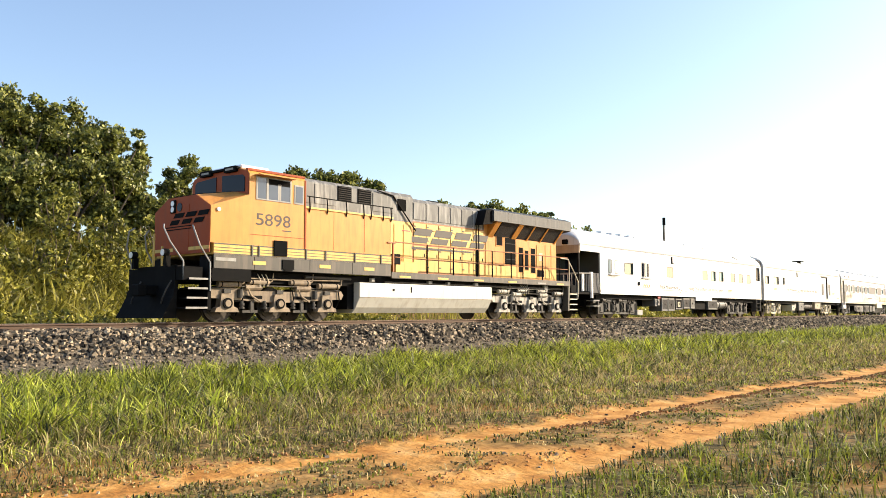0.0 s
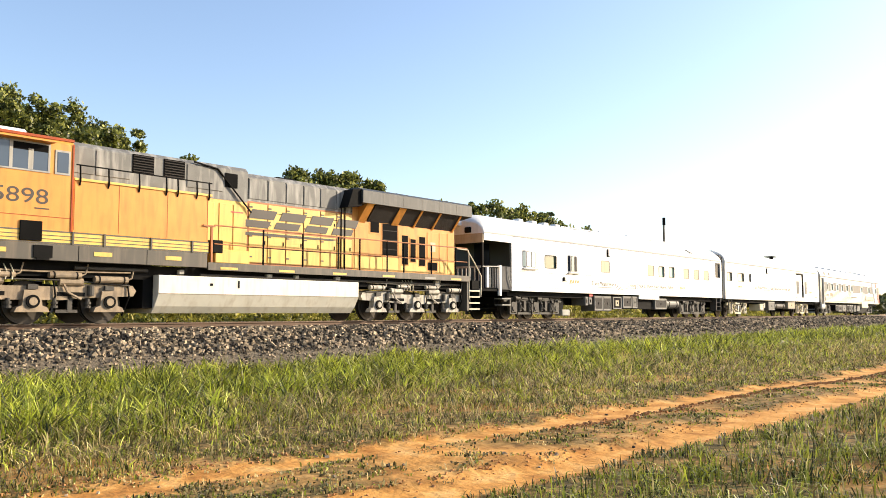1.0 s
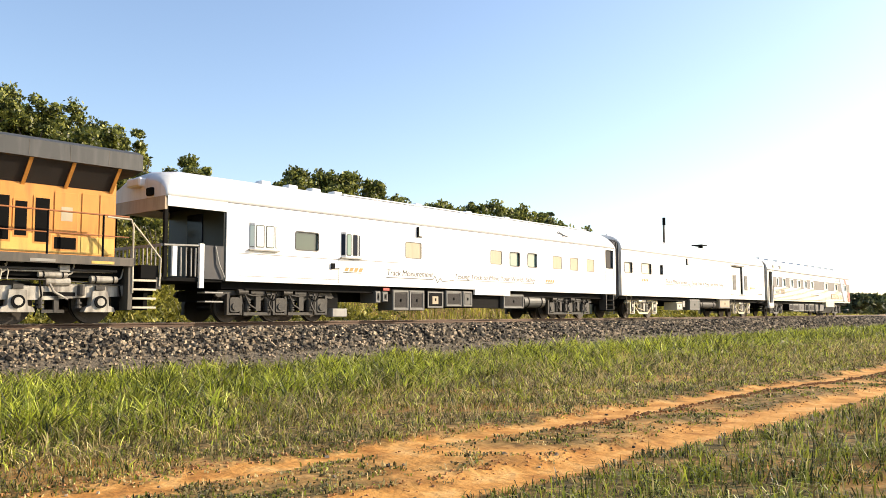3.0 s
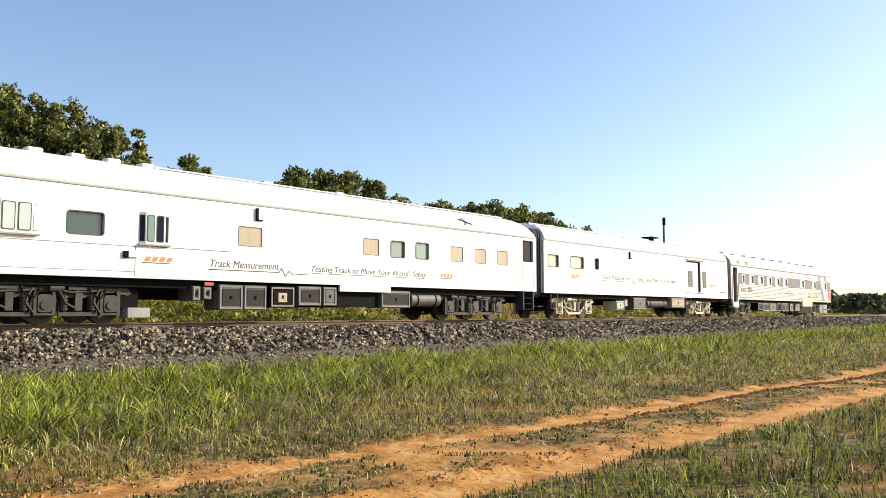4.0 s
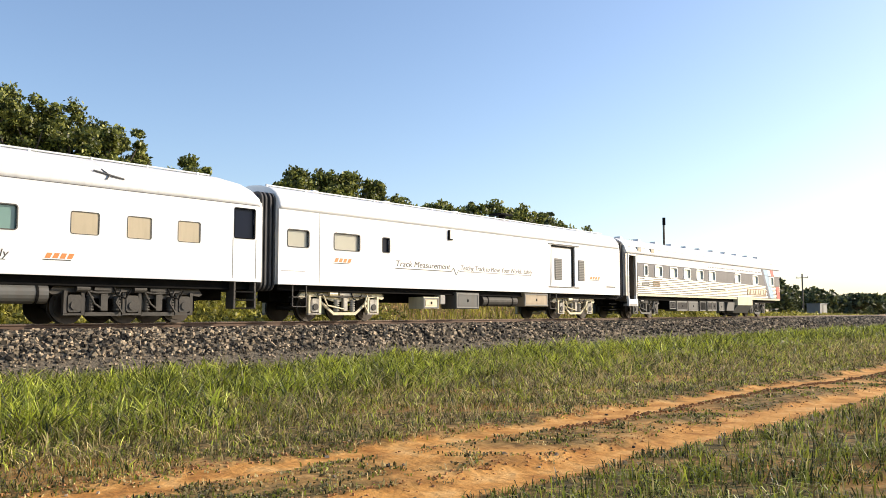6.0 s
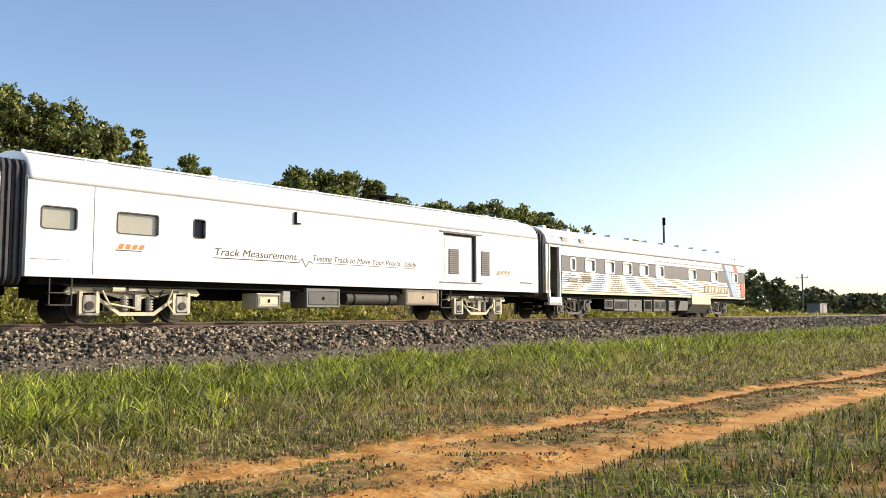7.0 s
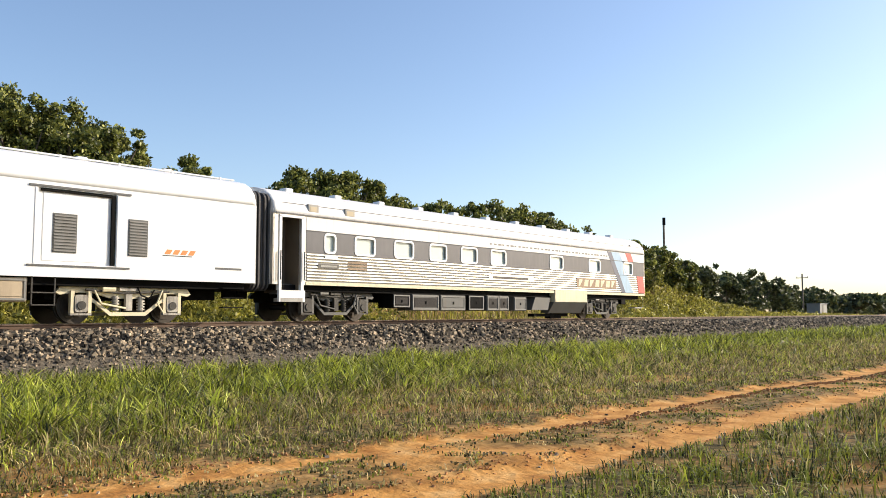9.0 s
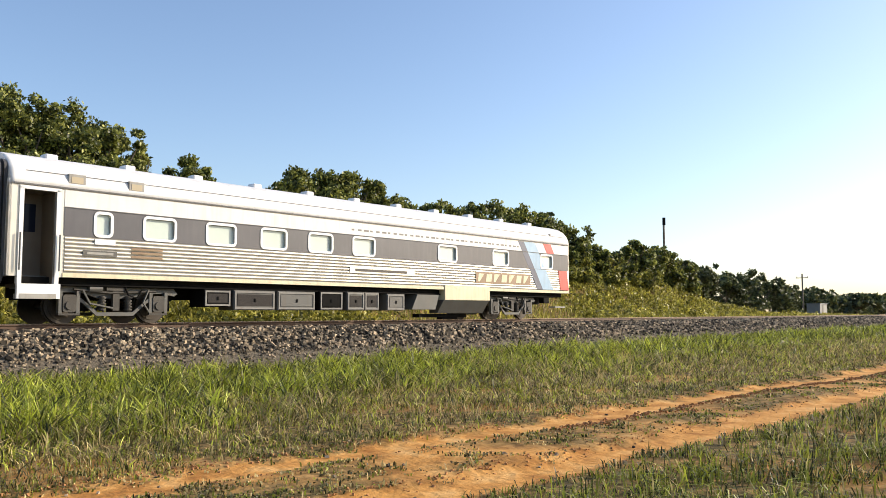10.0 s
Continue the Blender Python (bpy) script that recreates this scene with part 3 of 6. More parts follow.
# weeds on the far bank
n = 44000
bx = 6 + 140 * rng.random(n) ** 1.25
bd = 3.4 + 17.0 * rng.random(n) ** 0.85
by = bd + BEND * (bx - 30) ** 2
hh = rng.uniform(0.25, 0.8, n) * (0.35 + 0.65 * smooth(3.4, 6.5, bd))
blades("bank_weeds", bx, by, ground_z(bx, by), hh, rng.uniform(0.02, 0.05, n) * (1 + bx / 80), rng, M_BANKGRASS,
       "tall yellow-green weeds on the railway bank", "weeds", 0.7)
n = 9000
bx = 6 + 90 * rng.random(n)
bd = rng.uniform(2.3, 4.2, n)
by = bd + BEND * (bx - 30) ** 2
blades("dry_weeds", bx, by, ground_z(bx, by), rng.uniform(0.1, 0.38, n), rng.uniform(0.015, 0.04, n), rng, M_STRAW,
       "low dry weeds behind the rails", "weeds", 0.8)


n = 11000
bx = 5 + 25 * rng.random(n)
bd = 6.5 + 9.0 * rng.random(n)
by = bd + BEND * (bx - 30) ** 2
arched("bank_weeds", bx, by, ground_z(bx, by), rng.uniform(0.5, 1.9, n) * smooth(5.0, 10.0, bd), rng.uniform(0.04, 0.09, n), rng, M_BANKGRASS,
       "head-high yellow-green weeds on the railway bank", "weeds", 1.2)

# ---- trees and bushes ----
M_LEAF = leafy("oak_leaves", (0.042, 0.058, 0.012), (0.38, 0.39, 0.09), 0.5, 0.3, 0.8, 0.45)
M_LEAFFAR = leafy("far_leaves", (0.032, 0.046, 0.016), (0.19, 0.205, 0.07), 0.6, 0.2, 0.5, 0.4)
M_BUSH = leafy("bush_leaves", (0.065, 0.075, 0.012), (0.46, 0.43, 0.08), 0.5, 0.3, 0.8, 0.4)


def leaves(centres, radius, per, size, rng):
    """Small kinked leaf sprays round the ends of the twigs."""
    n = len(centres) * per
    c = np.repeat(centres, per, 0)
    rr = np.repeat(radius, per)
    d = rng.normal(size=(n, 3))
    d /= np.linalg.norm(d, axis=1)[:, None]
    p = c + d * (rr * rng.random(n) ** 0.6)[:, None] * np.array([1, 1, 0.75])
    u = rng.normal(size=(n, 3))
    u /= np.linalg.norm(u, axis=1)[:, None]
    w = np.cross(u, rng.normal(size=(n, 3)))
    w /= np.linalg.norm(w, axis=1)[:, None]
    s = size * rng.uniform(0.6, 1.35, n)[:, None]
    return np.stack([p - u * s, p + w * s * 0.55 + u * s * 0.1, p + u * s, p - w * s * 0.5], 1).reshape(-1, 3)


def tree(x, y, top, spread, seed, leaf=0.13, per=46, clumps=120, low=0.35, mat_leaf=None, label="broad-leaved tree with a dense dark green crown"):
    """Tapered trunk with limbs, and a crown of leaf sprays at the limbs' ends."""
    g = np.random.default_rng(seed)
    z0 = float(ground_z(np.array([x]), np.array([y]))[0])
    h = top - z0
    t = thing("tree", label, "tree", "trees behind the railway")
    t.location = (x, y, z0)
    bm = bmesh.new()
    fork = h * g.uniform(0.25, 0.4)
    tips, limbs = [], 7
    bmesh.ops.create_cone(bm, cap_ends=False, segments=8, radius1=0.035 * h, radius2=0.022 * h, depth=fork + 0.3, matrix=Matrix.Translation((0, 0, fork / 2 - 0.15)))
    for i in range(limbs):
        a = i * 6.283 / limbs + g.uniform(-0.3, 0.3)
        el = g.uniform(0.5, 1.35)
        ln = h * g.uniform(0.3, 0.5)
        e1 = Vector((math.cos(a) * math.cos(el) * spread * 0.55, math.sin(a) * math.cos(el) * spread * 0.55, fork + ln * 0.6 * math.sin(el)))
        e2 = e1 + Vector((math.cos(a + g.uniform(-0.6, 0.6)) * spread * 0.3, math.sin(a) * spread * 0.3, h * 0.18))
        s = Vector((0, 0, fork * 0.9))
        for p, q, r1, r2 in ((s, e1, 0.014 * h, 0.009 * h), (e1, e2, 0.009 * h, 0.003 * h)):
            d = q - p
            bmesh.ops.create_cone(bm, cap_ends=False, segments=6, radius1=r1, radius2=r2, depth=d.length,
                                  matrix=Matrix.Translation((p + q) / 2) @ d.to_track_quat("Z", "Y").to_matrix().to_4x4())
    part("trunk", bm, M_BARK, t, "rough grey-brown trunk with limbs")
    # leaf clumps fill several lobes of uneven size
    lobes = []
    for i in range(15):
        a, rr = g.uniform(0, 6.28), spread * g.uniform(0.1, 0.8)
        zz = h * g.uniform(low + 0.12, 0.86)
        lobes.append((rr * math.cos(a) * (1.15 - 0.5 * zz / h), rr * math.sin(a) * (1.15 - 0.5 * zz / h), zz, spread * g.uniform(0.24, 0.44)))
    lobes.append((0, 0, h - spread * 0.33, spread * 0.33))
    cen = []
    for i in range(clumps):
        lx, ly_, lz, lr = lobes[g.integers(len(lobes))]
        d = g.normal(size=3)
        d /= np.linalg.norm(d)
        r = lr * g.uniform(0.45, 1.0)
        cen.append((lx + d[0] * r, ly_ + d[1] * r, min(h - 0.12 * g.random(), max(h * low * 0.6, lz + d[2] * r * 0.85))))
    cen = np.array(cen)
    co = leaves(cen, g.uniform(0.2, 0.62, len(cen)) * (0.6 + spread / 6), per, leaf, g)
    f = np.arange(len(co)).reshape(-1, 4)
    crown = raw("crown", co.tolist(), f.tolist(), mat_leaf or M_LEAF)
    crown.parent = t
    tagged(crown, "dense crown of small dark green leaves")
    return t


def bush(x, y, h, r, seed, leaf=0.10, n=46, per=28, label="leafy yellow-green bush on the bank"):
    g = np.random.default_rng(seed)
    z0 = float(ground_z(np.array([x]), np.array([y]))[0])
    b = thing("bush", label, "bush", "bushes on the bank")
    b.location = (x, y, z0)
    bm = bmesh.new()
    for i in range(6):
        a = g.uniform(0, 6.28)
        rod(bm, (0, 0, -0.1), (math.cos(a) * r * 0.6, math.sin(a) * r * 0.6, h * 0.75), 0.02, 5)
    part("stem", bm, M_BARK, b)
    a, rr, zz = g.uniform(0, 6.28, n), r * np.sqrt(g.random(n)), g.random(n)
    cen = np.stack([rr * np.cos(a), rr * np.sin(a), h * (0.15 + 0.8 * zz * (1 - 0.45 * (rr / r) ** 2))], -1)
    co = leaves(cen, g.uniform(0.2, 0.45, n), per, leaf, g)
    f = np.arange(len(co)).reshape(-1, 4)
    crown = raw("foliage", co.tolist(), f.tolist(), M_BUSH)
    crown.parent = b
    return b


# x, y, top, spread
LEFT_WOOD = [(13.8, 19.1, 10.8, 2.9), (15.1, 19.1, 10.9, 2.5), (15.8, 19.1, 11.4, 2.0), (16.9, 18.6, 10.8, 2.1), (17.9, 18.5, 10.1, 1.7), (18.6, 18.5, 11.0, 2.0), (19.8, 18.5, 10.5, 2.2),
             (20.8, 18.0, 9.9, 1.7), (22.0, 18.0, 10.0, 0.9), (15.0, 17.1, 7.9, 2.3), (16.7, 17.1, 8.0, 2.2), (18.4, 17.0, 8.0, 2.3), (20.2, 17.0, 8.2, 1.9), (21.6, 17.0, 7.4, 1.4)]
MID_WOOD = [(24.4, 19.0, 8.4, 0.8), (25.6, 19.0, 9.2, 1.2), (26.7, 19.0, 8.7, 0.7), (32.4, 19.0, 8.8, 1.6), (33.6, 19.0, 9.7, 2.2), (35.8, 19.0, 10.0, 2.5), (37.7, 18.5, 9.9, 2.4), (39.9, 18.5, 9.6, 2.0),
            (33.5, 18.0, 7.4, 2.2), (36.0, 18.0, 7.8, 2.4), (38.6, 18.0, 7.6, 2.3)]
ROW_WOOD = [(41.9, 18.5, 8.8, 2.1), (43.6, 18.6, 8.8, 2.1), (45.4, 18.6, 8.6, 2.2), (47.4, 18.6, 9.0, 2.3), (49.3, 18.6, 8.9, 2.3), (51.2, 18.6, 9.2, 2.4), (53.5, 18.7, 9.4, 2.4),
            (55.8, 18.7, 9.5, 2.5), (58.4, 18.8, 9.7, 2.6), (60.9, 18.8, 9.7, 2.6), (63.2, 18.9, 9.5, 2.7), (65.4, 18.9, 8.7, 2.7)]
BANK_WOOD = [(65.3, 17.9, 7.6, 2.0), (67.4, 18.0, 7.3, 1.8), (69.1, 17.5, 6.2, 1.9), (71.2, 17.1, 6.2, 2.0), (72.4, 16.6, 6.9, 1.8), (75.2, 16.7, 7.9, 2.0), (76.7, 16.2, 7.1, 1.9), (79.8, 16.3, 7.3, 2.1),
             (81.8, 15.9, 6.8, 2.0), (84.2, 15.5, 5.9, 2.0)]
FAR_WOOD = [(89.0, 16.1, 5.2, 2.2), (91.9, 16.3, 5.8, 2.4), (97.9, 16.5, 5.3, 2.8), (103.0, 16.7, 5.2, 2.8), (108.6, 17.0, 5.9, 3.0), (115.7, 17.4, 5.3, 3.1), (122.5, 17.8, 4.8, 3.1), (130.2, 19.8, 4.5, 3.2),
            (138.2, 21.8, 4.4, 3.2), (147.2, 21.5, 4.0, 3.4)]
seed = 100
for wood, cl, per in ((LEFT_WOOD, 170, 50), (MID_WOOD, 165, 50), (ROW_WOOD, 90, 38), (BANK_WOOD, 95, 34), (FAR_WOOD, 90, 28)):
    for x, y, top, sp in wood:
        seed += 1
        far = wood is FAR_WOOD
        tree(x, y, top, sp, seed, leaf=0.085 + 0.0016 * x, clumps=int(cl * min(1.0, 0.35 + sp / 3)), per=per, low=0.05, mat_leaf=M_LEAFFAR if far else M_LEAF,
             label="distant dark green tree beside the railway" if far else "broad-leaved tree with a dense olive-green crown")
for i in range(20):
    x = 158 + i * 13
    y = 23 + (i * 31 % 9) + max(0, i - 3) * 2.3
    tree(x, y, 3.4 + (i * 17 % 5) * 0.35 + i * 0.14, 5.5, 500 + i, leaf=0.6, clumps=60, per=20, low=0.0, mat_leaf=M_LEAFFAR, label="distant dark green tree on the horizon")
for i in range(46):
    g = np.random.default_rng(900 + i)
    x = 7 + 84 * (i / 46) ** 1.25 + g.uniform(-0.5, 0.5)
    d = g.uniform(13.0, 17.0) if x > 20 else g.uniform(11.5, 16.5)
    bush(x, d + BEND * (x - 30) ** 2, g.uniform(1.3, 2.3) * (1.5 if x < 24 else 1.0), g.uniform(0.9, 1.5), 900 + i, leaf=0.09 + 0.001 * x)


def brush(n, x0, x1, d0, d1, h0, h1, leaf, material, label):
    """Low tangled growth on the bank: leaf sprays from the ground up."""
    x, d = rng.uniform(x0, x1, n), rng.uniform(d0, d1, n)
    y = d + BEND * (x - 30) ** 2
    h = rng.uniform(h0, h1, n) * (0.6 + 0.4 * wave(x, y, 0.9, 3))
    cen = np.stack([x, y, ground_z(x, y) + np.maximum(h, 0.05) * rng.random(n) ** 0.5], -1)
    co = leaves(cen, rng.uniform(0.18, 0.42, n), 15, leaf, rng)
    ob = raw("brush", co.tolist(), np.arange(len(co)).reshape(-1, 4).tolist(), material)
    return tagged(ob, label, "brush", kind="stuff")


brush(2600, 5, 30, 6.0, 15.5, 0.3, 1.9, 0.10, leafy("bank_brush_leaves", (0.12, 0.12, 0.016), (0.60, 0.54, 0.095), 0.5, 0.35, 0.7, 0.4), "leafy yellow-green brush on the railway bank")
brush(2800, 52, 108, 6.5, 16.0, 0.2, 1.0, 0.14, bpy.data.materials["bank_brush_leaves"], "low yellow-green brush on the railway bank")
brush(900, 10, 60, 4.2, 7.5, 0.1, 0.5, 0.08, leafy("dry_brush_leaves", (0.10, 0.065, 0.02), (0.42, 0.30, 0.09), 0.6, 0.3, 0.8, 0.4), "low rusty-brown brush behind the rails")
# ---- locomotive ----
MID = 23.0
loco = thing("locomotive", "orange and yellow diesel freight locomotive with a grey roof", "locomotive")
VEH.append((loco, MID))
NEAR = -1.0
P = vpart


def louvre(name, x0, x1, z0, z1, y, parent, n=7, label="dark louvred vent"):
    fr = P(name, boxes((x0, x1, y - 0.012, y + 0.02, z0, z1)), M_DARK, parent, label)
    h = (z1 - z0) / n
    for i in range(n):
        P("slat", boxes((x0 + 0.02, x1 - 0.02, y - 0.035, y - 0.014, z0 + i * h + 0.3 * h, z0 + i * h + 0.62 * h)), M_SCREEN, fr)
    return fr


# underframe and skirts
P("underframe", boxes((13.0, 33.3, -1.2, 1.2, 1.18, 1.56), (12.7, 13.3, -1.45, 1.45, 1.2, 1.58), (33.0, 33.5, -1.45, 1.45, 1.2, 1.56)), M_BLACK, loco)
P("air_pipe", pipe(pipe(bmesh.new(), [(20.8, -1.3, 1.36), (32.4, -1.3, 1.36)], 0.035), [(17.2, -1.25, 1.42), (19.2, -1.25, 1.42)], 0.05), M_TRUCKGREY, loco)
P("side_skirt", boxes((13.6, 20.86, -1.55, -1.50, 1.56, 1.97), (13.6, 20.86, 1.50, 1.55, 1.56, 1.97), bevel=0.008), M_SKIRT, loco, "dark grey painted side skirt")
for x in (15.0, 17.15, 19.0):
    P("skirt_seam", boxes((x, x + 0.015, -1.554, -1.55, 1.57, 1.96)), M_BLACK, loco)
for x in (14.95, 17.55, 19.55):
    P("reflector_plate", boxes((x, x + 0.48, -1.56, -1.549, 1.72, 1.83)), M_YELLOW, loco, "yellow reflective plate")
P("step_bracket", boxes((16.05, 16.5, -1.58, -1.5, 1.62, 1.92), (16.12, 16.42, -1.6, -1.58, 1.56, 1.62)), M_BLACK, loco)
# striped belt
P("belt_panel", boxes((13.6, 20.9, -1.53, 1.53, 1.97, 2.30)), M_YELLOW, loco, "yellow belt with dark lines")
for z in (1.975, 2.075, 2.165, 2.262):
    P("belt_line", boxes((13.6, 20.9, -1.537, -1.53, z, z + (0.035 if z in (1.975, 2.262) else 0.018))), M_SKIRT, loco)
for x in (14.9, 15.15, 16.98, 17.8, 19.1, 20.35):
    P("belt_post", boxes((x, x + 0.05, -1.56, -1.53, 1.97, 2.30)), M_SKIRT, loco)

# cab and nose
nose = bmesh.new()
a = [nose.verts.new(c) for c in ((13.5, -1.5, 2.3), (13.5, -1.5, 3.38), (13.52, -0.75, 3.76), (13.52, 0.75, 3.76), (13.5, 1.5, 3.38), (13.5, 1.5, 2.3))]
b = [nose.verts.new(c) for c in ((14.8, -1.53, 2.3), (14.8, -1.53, 3.82), (14.8, -0.8, 3.98), (14.8, 0.8, 3.98), (14.8, 1.53, 3.82), (14.8, 1.53, 2.3))]
nose.faces.new(a)
nose.faces.new(b[::-1])
for i in range(6):
    j = (i + 1) % 6
    nose.faces.new((a[i], b[i], b[j], a[j]))
P("nose", nose, M_ORANGE, loco, "tall orange nose with chamfered top")
# front faces get the darkened orange, so their shade is painted on
P("nose_front", prism_x(bmesh.new(), [(-1.49, 2.02), (-1.49, 3.375), (-0.745, 3.75), (0.745, 3.75), (1.49, 3.375), (1.49, 2.02)], 13.482, 13.497), M_NOSESHADE_TRIM, loco, "front panel of the nose in orange darkened for shade")
P("nose_top", prism_y(bmesh.new(), [(13.6, 3.78), (14.74, 3.965), (14.74, 3.985), (13.6, 3.80)], -0.7, 0.7), M_BLACK, loco, "black anti-glare panel")
P("nose_door", boxes((13.47, 13.483, -0.42, 0.42, 2.08, 3.5), bevel=0.004), M_NOSESHADE_TRIM, loco)
P("nose_door_window", rod(bmesh.new(), (13.45, 0.08, 3.44), (13.475, 0.08, 3.44), 0.13, 16), M_DARKGLASS, loco)
P("nose_belt", boxes((13.474, 13.482, -1.49, 1.49, 2.12, 2.22)), M_YELLOW, loco)
hl = P("headlight_housing", boxes((13.43, 13.485, 0.28, 0.56, 3.28, 3.68), bevel=0.02), M_BLACK, loco)
for z in (3.39, 3.57):
    P("headlight", rod(bmesh.new(), (13.415, 0.42, z), (13.435, 0.42, z), 0.085, 16), M_LAMP, hl, "round clear headlight")
# dark slanted emblem shapes on the nose, with two lines under them
for y0 in (0.62, -0.02, -0.66):
    for z0, w in ((2.92, 0.46), (3.12, 0.52)):
        P("emblem_bar", prism_x(bmesh.new(), [(y0 - (z0 - 2.92), z0), (y0 - w - (z0 - 2.92), z0), (y0 - w - 0.12 - (z0 - 2.92), z0 + 0.14), (y0 - 0.12 - (z0 - 2.92), z0 + 0.14)], 13.462, 13.472), M_BLACK, loco)
for z0 in (2.76, 2.84):
    P("emblem_line", boxes((13.464, 13.472, -0.55, 0.85, z0, z0 + 0.03)), M_BLACK, loco)
cab = P("cab", prism_x(bmesh.new(), [(-1.53, 2.3), (-1.53, 4.47), (-1.42, 4.58), (-0.85, 4.72), (0.85, 4.72), (1.42, 4.58), (1.53, 4.47), (1.53, 2.3)], 14.8, 16.98), M_ORANGE, loco, "orange crew cab")
P("cab_front", prism_x(bmesh.new(), [(-1.5, 3.83), (-1.5, 4.46), (-1.4, 4.56), (-0.84, 4.70), (0.84, 4.70), (1.4, 4.56), (1.5, 4.46), (1.5, 3.83), (0.8, 3.985), (-0.8, 3.985)], 14.785, 14.797), M_NOSESHADE_TRIM, cab, "cab front in orange darkened for shade")
for s in (-1, 1):
    P("windscreen", prism_x(bmesh.new(), [(s * 0.16, 4.03), (s * 1.32, 3.93), (s * 1.32, 4.38), (s * 1.2, 4.46), (s * 0.16, 4.52)], 14.765, 14.786), M_DARKGLASS, cab, "dark windscreen pane")
P("roof_visor", boxes((14.70, 14.86, -1.0, 1.0, 4.66, 4.735), bevel=0.01), M_BLACK, cab)
for s in (-0.65, 0.65):
    nb = P("number_board", boxes((14.68, 14.80, s - 0.3, s + 0.3, 4.58, 4.76), bevel=0.01), M_BLACK, cab, "black number board")
    P("figure_bar", boxes((14.672, 14.68, s - 0.2, s + 0.2, 4.64, 4.70)), M_BOXLIGHT, nb)
P("roof_edge", boxes((14.78, 17.0, -1.46, -1.36, 4.575, 4.64)), M_NOSESHADE_TRIM, cab)
P("air_conditioner", boxes((15.0, 16.1, -0.8, 0.8, 4.72, 4.86), bevel=0.04), M_WHITE, loco, "white rooftop air conditioner")
# cab windows on the near side
wf = P("cab_window", boxes((15.04, 16.38, -1.548, -1.53, 3.70, 3.74), (15.04, 16.38, -1.548, -1.53, 4.38, 4.42), (15.04, 15.09, -1.548, -1.53, 3.74, 4.38), (16.33, 16.38, -1.548, -1.53, 3.74, 4.38),
                             (15.42, 15.5, -1.546, -1.53, 3.74, 4.38)), M_BOXLIGHT, cab, "side window with pale frame")
P("pane", boxes((15.09, 15.42, -1.538, -1.53, 3.74, 4.38)), M_GLASS, wf)
P("pane", boxes((15.5, 16.33, -1.538, -1.53, 3.74, 4.38)), M_GLASS, wf)
P("window_post", boxes((15.86, 15.98, -1.541, -1.538, 3.75, 4.25)), M_BOXLIGHT, wf)
# dark strip on the pane paints the shadow under the sunshade
P("sunshade_shadow", boxes((15.5, 16.33, -1.541, -1.538, 4.2, 4.375)), M_DARK, wf)
P("sunshade", prism_y(bmesh.new(), [(15.0, 4.46), (16.42, 4.46), (16.42, 4.435), (15.0, 4.435)], -1.80, -1.53), M_ORANGE, cab, "folding orange sunshade")
w2 = P("cab_window", boxes((16.50, 16.88, -1.548, -1.53, 3.70, 4.31)), M_BOXLIGHT, cab, "narrow side window with pale frame")
P("pane", boxes((16.55, 16.83, -1.554, -1.548, 3.75, 4.26)), M_GLASS, w2)
P("cab_vent", boxes((15.72, 16.24, -1.57, -1.53, 2.02, 2.50), bevel=0.01), M_DARK, cab, "black square vent")
P("cab_step_plate", boxes((14.85, 16.95, -1.536, -1.53, 2.62, 2.635), (16.93, 16.97, -1.55, -1.53, 2.3, 4.5)), M_NOSESHADE_TRIM, cab)
for i, figure in enumerate("5898"):
    vwriting("road_numeral", figure, 0.52, 15.05 + i * 0.342, -1.532, 2.93, 0.29, M_LETTER, cab, "dark brown painted numeral")
P("name_bar", boxes((16.05, 16.4, -1.537, -1.53, 2.80, 2.83)), M_LETTER, cab)
P("corner_light", rod(bmesh.new(), (13.75, -1.545, 3.28), (13.75, -1.5, 3.28), 0.06, 10), M_LAMP, loco)

# auxiliary cab, wide and low, with the grey hood above
aux = P("equipment_cabinet", boxes((17.0, 20.9, -1.5, 1.5, 2.3, 3.62), bevel=0.01), M_ORANGE, loco, "wide orange equipment cabinet")
for x in (17.02, 18.2, 19.6, 20.86):
    P("panel_seam", boxes((x, x + 0.012, -1.504, -1.5, 2.35, 3.6)), M_NOSESHADE_TRIM, aux)
P("cabinet_ledge", boxes((17.0, 21.0, -1.53, 1.53, 3.62, 3.68)), M_YELLOW, loco, "pale ledge along the cabinet top")
hood1 = P("upper_hood", prism_x(bmesh.new(), [(-0.98, 3.66), (-0.98, 4.60), (-0.86, 4.72), (0.86, 4.72), (0.98, 4.60), (0.98, 3.66)], 17.0, 22.6), M_HOODGREY, loco, "weathered grey upper hood")
louvre("vent", 18.82, 19.46, 4.12, 4.62, -0.985, hood1)
louvre("vent", 19.76, 20.42, 4.10, 4.62, -0.985, hood1)
P("vent", boxes((21.78, 22.22, -1.0, -0.97, 4.05, 4.48)), M_DARK, hood1, "dark square opening")
for x0, x1 in ((17.1, 17.75), (17.8, 18.75), (20.5, 21.7)):
    P("hood_panel", boxes((x0, x1, -1.0, -0.98, 3.9, 4.56), bevel=0.006), M_HOODGREY, hood1)
for x in (17.15, 17.9, 18.75, 19.55, 19.9, 20.5, 20.9):
    P("hood_grab", pipe(bmesh.new(), [(x, -1.5, 3.5), (x, -1.54, 3.62), (x, -1.50, 4.02)], 0.022), M_BLACK, loco)
P("hood_rail", pipe(bmesh.new(), [(17.05, -1.50, 4.02), (21.0, -1.50, 4.0)], 0.018), M_BLACK, loco)
